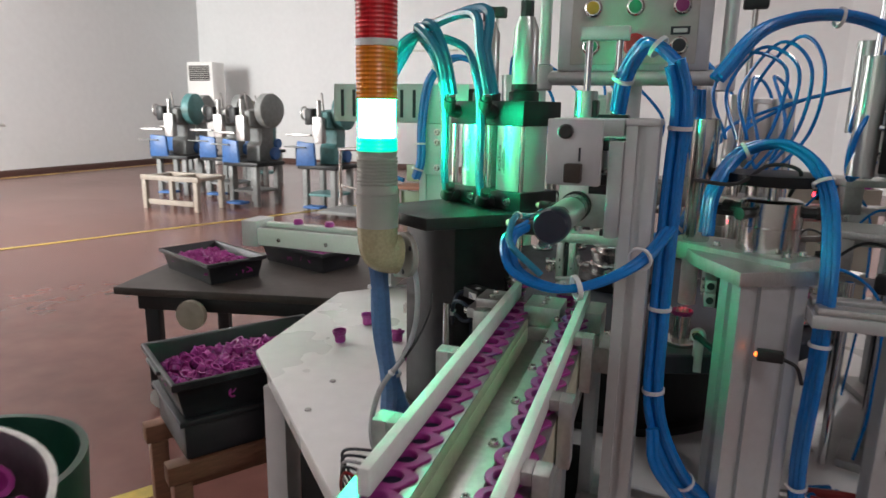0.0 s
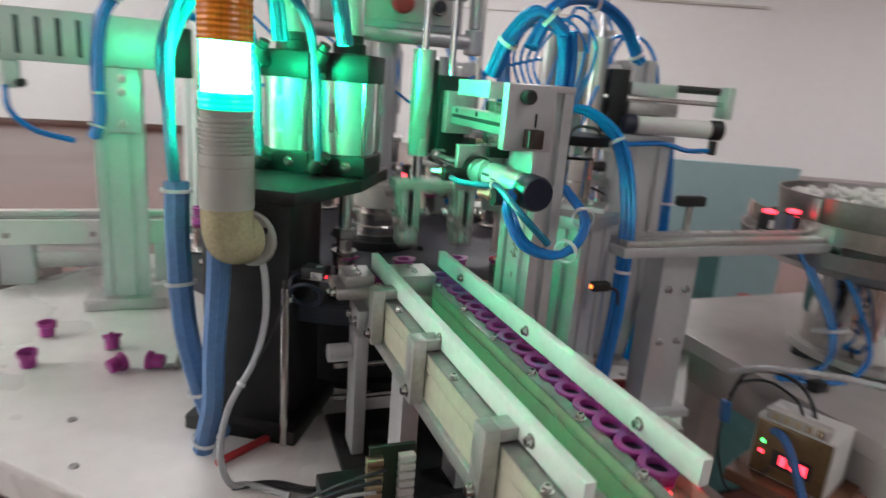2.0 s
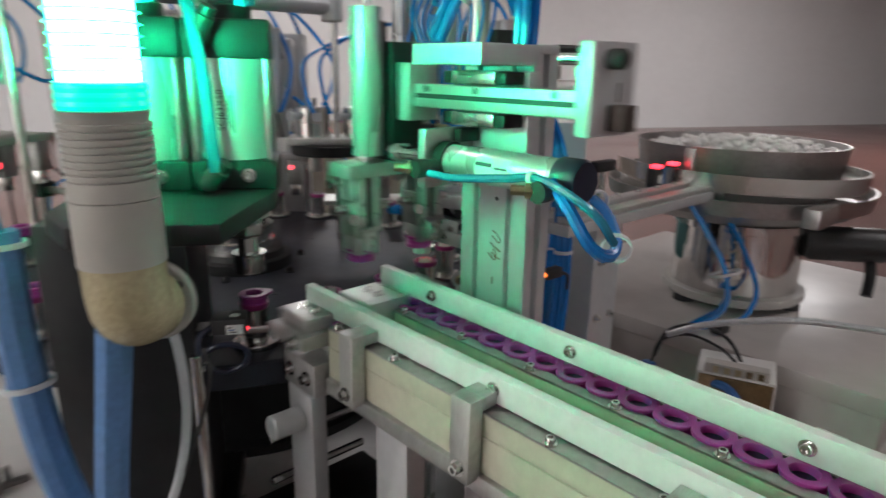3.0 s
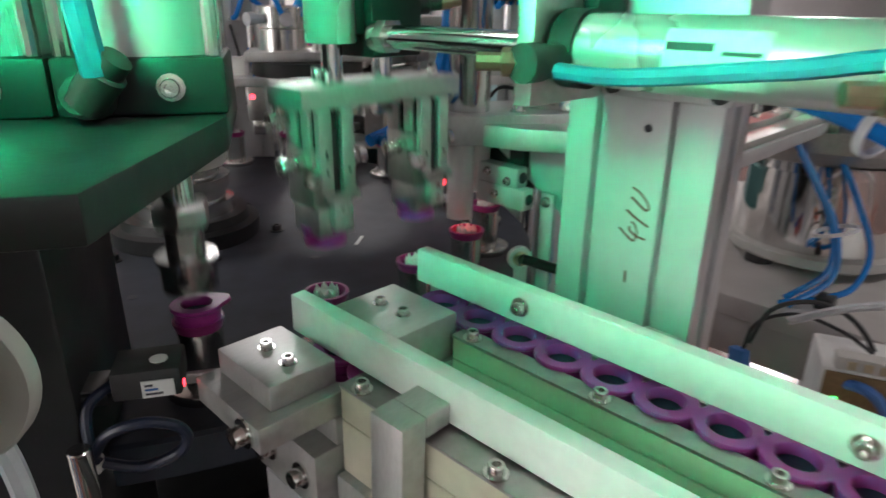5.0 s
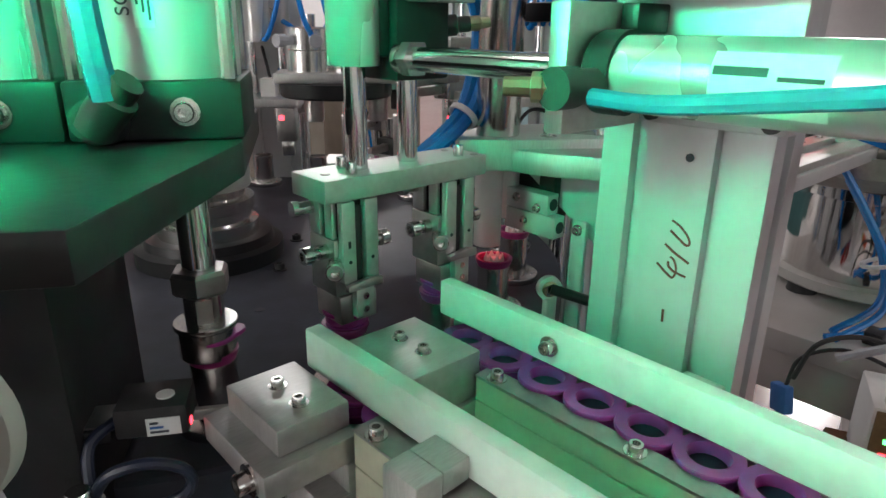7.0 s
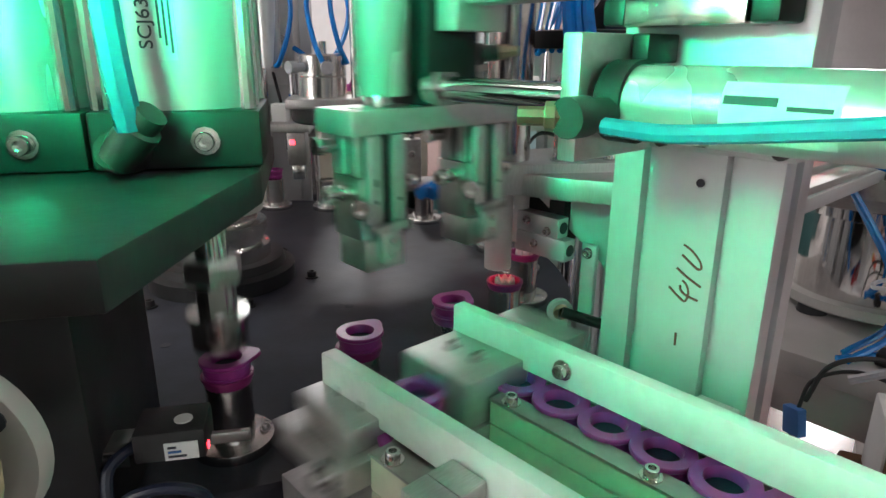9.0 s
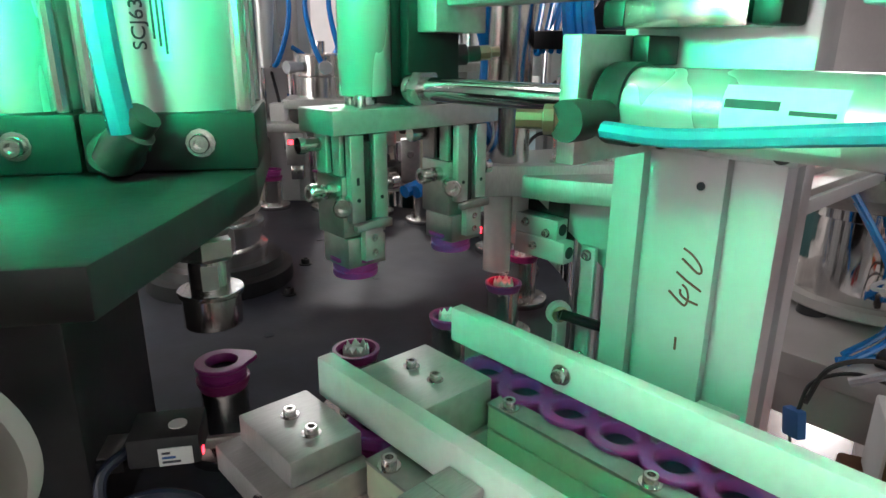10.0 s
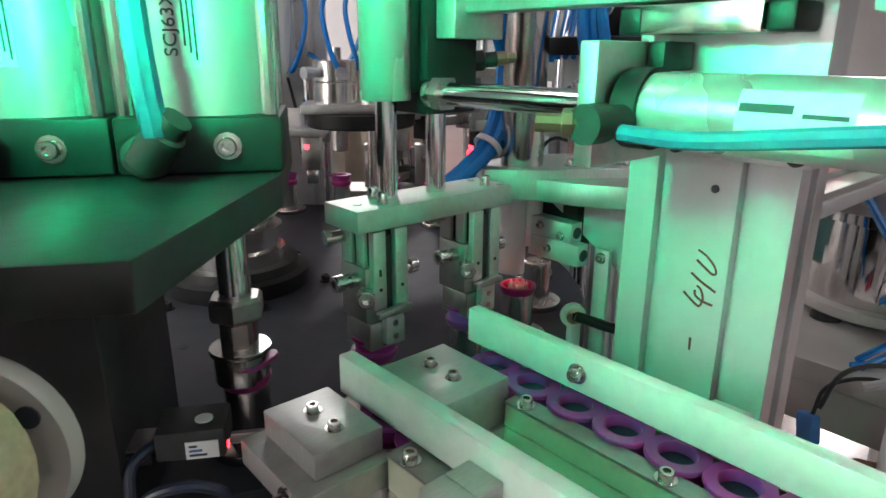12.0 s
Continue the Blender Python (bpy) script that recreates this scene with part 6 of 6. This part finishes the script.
trm = Matrix.Translation((-1.45, 1.58, 0)) @ Matrix.Rotation(radians(14), 4, "Z")
part("board", B((-.64, .75, -.36, .36, .512, .5445), bevel=.004, m=trm), DBOARD, tro)
for y in (-.32, .32):
    part("rail", B((-.55, .72, y - .02, y + .02, .45, .5115), bevel=.003, m=trm), BLACK, tro)
for x in (-.5, .6):
    for y in (-.31, .31):
        part("leg", B((x - .03, x + .03, y - .02, y + .02, .09, .4495), bevel=.003, m=trm), BLACK, tro)
        part("caster", lathe([(0, 0), (.03, 0), (.045, .005), (.045, .025), (.03, .03), (0, .03)], trm @ Vector((x, y - .015, .045)), trm.to_3x3() @ Vector((0, 1, 0)), 20), GREY, tro)
for x in (-.3, .35):
    part("spool", lathe([(0, 0), (.055, 0), (.06, .006), (.06, .03), (.04, .035), (0, .035)], trm @ Vector((x, -.36, .45)), trm.to_3x3() @ Vector((0, -1, 0)), 24), BOARD, tro)

# ---- machines along the back of the hall ----
def kick_press(x, y, deg, label, body, drum):
    """A bench press: stand, C-shaped body with guard drum, slide head, handwheel and small levers."""
    m = Matrix.Translation((x, y, 0)) @ Matrix.Rotation(radians(deg), 4, "Z")
    q = lambda a, b, c: m @ Vector((a, b, c))
    t = thing("bench_press", (x, y, 0), label, "press machine", "machines along the wall")
    for a in (-.2, .2):
        for b in (-.2, .2):
            part("leg", B((a - .035, a + .035, b - .035, b + .035, 0, .5195), bevel=.006, m=m), MGREY, t)
    part("shelf", B((-.22, .22, -.22, .22, .18, .21), bevel=.004, m=m), body, t)
    part("table", B((-.28, .28, -.27, .27, .52, .57), bevel=.006, m=m), BLACK, t)
    part("body", prism([(-.25, .57), (.02, .57), (.02, .78), (-.06, .82), (-.06, 1.0), (.16, 1.02), (.18, 1.22), (-.2, 1.25), (-.27, 1.0)], -.11, .11, .015, m @ Matrix(((0, 0, 1, 0), (-1, 0, 0, 0), (0, 1, 0, 0), (0, 0, 0, 1)))), body, t)
    part("flywheel_guard", lathe([(0, 0), (.20, 0), (.22, .02), (.22, .12), (.19, .14), (0, .14)], q(.12, .1, 1.22), m.to_3x3() @ Vector((1, 0, 0)), 26), drum, t)
    part("slide_head", B((-.07, .07, -.24, -.14, .84, 1.16), bevel=.01, m=m), STEEL_DULL, t)
    part("slide_screw", C(.03, q(0, -.19, 1.16), q(0, -.19, 1.36), 12), STEEL_DULL, t)
    part("gear_box", B((-.17, -.06, -.25, -.10, 1.06, 1.26), bevel=.02, m=m), BLACK, t)
    part("handwheel", lathe([(.07, 0), (.085, .004), (.085, .016), (.07, .02), (.07, 0)], q(-.20, -.18, 1.2), m.to_3x3() @ Vector((-1, 0, 0)), 20), STEEL_DULL, t)
    part("work_arm", B((-.45, -.1, -.24, -.19, .92, .95), bevel=.008, m=m), STEEL_DULL, t)
    part("feed_tray", B((-.45, -.15, -.30, -.12, .78, .795), bevel=.004, m=m), MGREY, t)
    part("feed_post", C(.016, q(-.33, -.2, .57), q(-.33, -.2, .78), 10), BLACK, t)
    part("lamp_rod", C(.012, q(.02, -.1, 1.2), q(.0, -.12, 1.45), 10), STEEL_DULL, t)
    part("motor", C(.085, q(-.1, .26, .66), q(.16, .26, .66), 20), MBLUE, t)
    part("cover", prism([(-.14, .57), (.14, .57), (.12, .86), (-.12, .88)], -.02, .02, .008, m @ Matrix(((1, 0, 0, -.16), (0, 0, -1, -.25), (0, 1, 0, -.02), (0, 0, 0, 1)))), MBLUE, t)
    part("pedal", B((-.12, .12, -.42, -.25, .05, .08), bevel=.008, m=m), MBLUE, t)
    return t


for x, y, d, b, dr in ((-6.75, 6.6, 10, MGREY, TEAL), (-6.0, 6.75, 5, MGREY, MGREY), (-5.15, 6.2, -5, MGREY, MGREY), (-4.1, 6.3, 0, TEAL, TEAL), (-7.4, 7.6, 8, MGREY, MGREY), (-6.5, 8.2, 0, TEAL, MGREY)):
    kick_press(x, y, d, "bench press with guard drum and blue covers on a steel stand", b, dr)
wf = thing("wooden_crate_frame", (-5.8, 5.6, 0), "open pale wooden frame bench before the presses", "bench")
part("top", B((-6.2, -5.3, 5.3, 5.36, .36, .42), (-6.2, -5.3, 5.74, 5.8, .36, .42), bevel=.006), BOARD, wf)
part("top", B((-6.2, -6.12, 5.3605, 5.7395, .37, .41), (-5.38, -5.3, 5.3605, 5.7395, .37, .41), (-5.8, -5.72, 5.3605, 5.7395, .37, .41), bevel=.006), BOARD, wf)
for lx in (-6.15, -5.35):
    for ly in (5.33, 5.77):
        part("leg", B((lx - .03, lx + .03, ly - .03, ly + .03, 0, .3595), bevel=.004), BOARD, wf)
part("stretcher", B((-6.1, -5.4, 5.31, 5.35, .06, .12), bevel=.004), BOARD, wf)
ht = thing("hand_trolley", (-3.4, 6.0, 0), "steel-tube hand trolley with a grey sheet side", "hand trolley")
part("handle", hose([(-3.75, 6.0, .1), (-3.75, 6.0, .7), (-3.70, 6.0, .79), (-3.1, 6.0, .77), (-3.04, 6.0, .70), (-3.04, 6.0, .1)], .022), STEEL, ht)
part("cross_tube", hose([(-3.74, 6.0, .35), (-3.4, 6.0, .30), (-3.05, 6.0, .26)], .016), STEEL, ht)
part("deck", B((-3.8, -3.0, 5.55, 6.05, .06, .10), bevel=.008), MGREY, ht)
gc = thing("green_chair", (-2.75, 6.1, 0), "green steel chair with a brown wooden seat", "chair")
part("backrest", B((-3.0, -2.5, 6.28, 6.31, .42, .62), bevel=.01), OLIVE, gc)
part("seat", B((-3.0, -2.45, 5.92, 6.27, .36, .40), bevel=.008), WOOD, gc)
for lx in (-2.97, -2.5):
    for ly in (5.95, 6.25):
        part("leg", B((lx - .02, lx + .02, ly - .02, ly + .02, 0, .3595), bevel=.004), OLIVE, gc)
part("side_panel", B((-2.94, -2.53, 5.99, 6.0, .05, .34), bevel=.004), OLIVE, gc)
ac = thing("floor_air_conditioner", (-9.9, 10.9, 0), "tall beige standing air conditioner with a dark grille", "air conditioner")
part("cabinet", B((-10.25, -9.55, 10.7, 11.1, 0, 2.2), bevel=.03), WHITE, ac)
part("grille", B((-10.17, -9.63, 10.685, 10.6995, 1.8, 2.12)), BLACK, ac)
for k in range(7):
    part("louvre", B((-10.17, -9.63, 10.67, 10.6845, 1.82 + .043 * k, 1.835 + .043 * k)), GREY, ac)
wb = thing("work_stand", (-8.9, 4.9, 0), "grey work stand with a small machine on top", "work stand")
part("post", B((-9.05, -8.85, 4.8, 5.0, 0, .75), bevel=.02), MGREY, wb)
part("top", B((-9.3, -8.35, 4.6, 5.2, .95, .99), bevel=.008), WHITE, wb)
part("column", C(.05, (-8.95, 4.9, .75), (-8.95, 4.9, .9495), 14), BLACK, wb)
part("head", B((-9.0, -8.75, 4.8, 5.0, .9905, 1.15), bevel=.02), MGREY, wb)
pb = thing("pink_bucket", (-8.6, 4.75, 0), "pink plastic bucket on the floor", "bucket")
part("shell", lathe([(0, 0), (.12, 0), (.16, .30), (.165, .31), (.15, .31), (.11, .01), (0, .01)], (-8.6, 4.75, 0), seg=24), PINK, pb)


# ---- caps ----
def lid_mesh():
    """A flip lid: a flat ring with a pointed lip, over a short threaded skirt."""
    bm = bmesh.new()
    seg = 28
    def outline(r, lip, z):
        pts = []
        for i in range(seg):
            a = 2 * math.pi * i / seg
            rr = r
            if lip:
                d = (a - .35 + math.pi) % (2 * math.pi) - math.pi
                rr = r + .0055 * max(0, 1 - abs(d) / .62)
            pts.append(bm.verts.new((rr * math.cos(a), rr * math.sin(a), z)))
        return pts
    rings = [outline(.0095, 0, .0), outline(.0122, 0, .0), outline(.0126, 0, .0008), outline(.0126, 0, .0035), outline(.0118, 0, .0038), outline(.0118, 0, .0050), outline(.0126, 0, .0053), outline(.0126, 0, .0088), outline(.0132, 0, .0092), outline(.0136, 1, .0096), outline(.0141, 1, .0101), outline(.0141, 1, .0116), outline(.0137, 1, .0121),
             outline(.0086, 0, .0121), outline(.0081, 0, .0113), outline(.0080, 0, .0050), outline(.0095, 0, .0)]
    for a, b in zip(rings, rings[1:]):
        for i in range(seg):
            j = (i + 1) % seg
            bm.faces.new((a[i], a[j], b[j], b[i]))
    bmesh.ops.remove_doubles(bm, verts=bm.verts, dist=1e-5)
    return bm


def cross_mesh():
    bm = lathe([(0, .0060), (.0080, .0060), (.0080, .0068), (0, .0068)], (0, 0, 0), seg=20)
    return bm


lid0 = thing("bottle_cap", (0, 0, 0), "purple plastic flip-top cap lid with a dark centre", "bottle cap", "cap lids")
part("ring", lid_mesh(), PURPLE, lid0)
part("centre", cross_mesh(), NAVY, lid0)
base0 = thing("toothed_insert", (0, 0, 0), "magenta plastic cap base with a white toothed insert", "cap insert", "cap bases")
part("rim", lathe([(.0100, -.003), (.0124, -.003), (.0136, .0005), (.0140, .0015), (.0140, .003), (.0118, .0032), (.0112, .002), (.0100, -.002), (.0100, -.003)], (0, 0, 0), seg=28), PURPLE_RIM, base0)
_g = bmesh.new()
_rings = []
for r, lo, hi in ((.0078, -.001, -.001), (.0078, .0020, .0034), (.0067, .0022, .0066), (.0054, .0022, .0034), (.0050, .0018, .0018)):
    _rings.append([_g.verts.new((r * math.cos(k * math.pi / 8), r * math.sin(k * math.pi / 8), hi if k % 2 else lo)) for k in range(16)])
for ra, rb in zip(_rings, _rings[1:]):
    for k in range(16):
        _g.faces.new((ra[k], ra[(k + 1) % 16], rb[(k + 1) % 16], rb[k]))
_g.faces.new(_rings[0][::-1]), _g.faces.new(_rings[-1])
part("insert", _g, WHITE, base0)
for o in (lid0, *lid0.children, base0, *base0.children):
    ORG[o] = Vector((0, 0, 0))

# ---- movement, one working cycle every 1.7 s ----
CYC = 1.7
T0 = 5.1


def ease(t, a, b):
    s = min(1, max(0, (t - a) / (b - a)))
    return s * s * (3 - 2 * s)


def table_of(rows):
    def f(tau):
        for (a, u), (b, v) in zip(rows, rows[1:]):
            if a <= tau <= b:
                return u + (v - u) * (tau - a) / (b - a)
        return rows[-1][1]
    return f


DOWN = table_of([(0, .9), (.07, 1), (.22, 1), (.30, .5), (.40, 0), (.60, 0), (.70, .55), (.80, 1), (1.02, 1), (1.10, .65), (1.20, .25), (1.30, 0), (1.50, 0), (1.60, .3), (1.70, .9)])
OVER = table_of([(0, 0), (.42, 0), (.50, .18), (.60, .65), (.70, 1), (1.18, 1), (1.30, .75), (1.40, .3), (1.50, 0), (1.70, 0)])
PUSH = table_of([(0, 0), (.43, 0), (.55, 1), (1.20, 1), (1.34, 0), (1.7, 0)])
PRESS = table_of([(0, 1), (.42, 1), (.56, 0), (1.54, 0), (1.70, 1)])
DROP, REACH, RAM = .050, -(HY - Y0), .034


def tau(t):
    return (t - T0) % CYC


def cycle(t):
    return math.floor((t - T0) / CYC + 1e-9)


def dial_angle(t):
    n = cycle(t)
    return -30.0 * (n + ease(tau(t), .76, 1.22))


def grip(t):
    return Vector((0, REACH * OVER(tau(t)), -DROP * DOWN(tau(t))))


def about_dial(p, deg):
    return Matrix.Translation((CX, CY, 0)) @ Matrix.Rotation(radians(deg), 4, "Z") @ Matrix.Translation((-CX, -CY, 0)) @ p


def start(n):
    return T0 + CYC * n


TIMES = [round(i / 15, 4) for i in range(181)]


def keyed(ob, f):
    rows = [(t, f(t)) for t in TIMES]
    keep = [rows[0]]
    for i in range(1, len(rows) - 1):
        same = all(max(abs(a - b) for ra, rb in zip(rows[i][1], rows[j][1]) for a, b in zip(ra, rb)) < 1e-6 for j in (i - 1, i + 1))
        if not same:
            keep.append(rows[i])
    walk(ob, keep + [rows[-1]])


LZ = 1.0205
TILT = LM.to_3x3().to_4x4()
FXZ = DZ + .042


def lid_pose(lane, n):
    """The lid of this lane that is set down in working cycle n."""
    side = (.011, .086)[lane]
    slot = LM @ Vector((LX[lane], Y0, LZ))
    put = start(n) + .20
    pick = start(n - 1) + 1.0
    place = Vector((side, HY, FXZ + .0005))
    def f(t):
        if t >= put:
            return about_dial(Matrix.Translation(place), dial_angle(t) - dial_angle(put))
        if t >= pick:
            g0, g1 = grip(pick), grip(put)
            s = ease(t, pick, put)
            want0, want1 = slot + Vector((SH, 0, 0)) - g0, place - g1
            return Matrix.Translation(want0 + (want1 - want0) * s + grip(t))
        if t >= start(n - 1) + .3:
            return Matrix.Translation(slot + Vector((SH * PUSH(tau(t)), 0, 0))) @ TILT
        k = sum(1 - ease(t, start(m) + 1.36, start(m) + 1.56) for m in range(-5, n - 1))
        return Matrix.Translation(slot - LM.to_3x3() @ Vector((0, PITCH * k, 0))) @ TILT
    return f


def motions():
    def head_pose(t):
        g = grip(t)
        return Matrix.Translation(Vector((.048, HY, 1.15)) + g)
    keyed(head, head_pose)
    keyed(carriage, lambda t: Matrix.Translation(Vector((.045, HY, 1.17)) + Vector((0, grip(t).y, 0))))
    keyed(shuttle, lambda t: Matrix.Translation((-.02 + SH * PUSH(tau(t)), -.026, .985)))
    for ram, p0 in rams:
        keyed(ram, lambda t, p0=p0: Matrix.Translation(p0 + Vector((0, 0, RAM * (1 - PRESS(tau(t))))))) 
    keyed(dial, lambda t: Matrix.Translation((CX, CY, DZ - .026)) @ Matrix.Rotation(radians(dial_angle(t) - dial_angle(start(0))), 4, "Z"))
    for k in range(24):
        if k in (11, 12, 13, 14):
            continue
        a = math.radians(-90 - 7.5 + 15 * k)
        p = Matrix.Translation((CX + RF * math.cos(a), CY + RF * math.sin(a), FXZ)) @ Matrix.Rotation(.5 * k, 4, "Z")
        ob = copy_thing(base0, p)
        keyed(ob, lambda t, p=p: about_dial(p, dial_angle(t) - dial_angle(start(0))))
    for lane in (0, 1):
        for n in range(-5, 15):
            ob = copy_thing(lid0, Matrix.Identity(4))
            keyed(ob, lid_pose(lane, n))
    for o in (*lid0.children, lid0, *base0.children, base0):
        bpy.data.objects.remove(o)


motions()
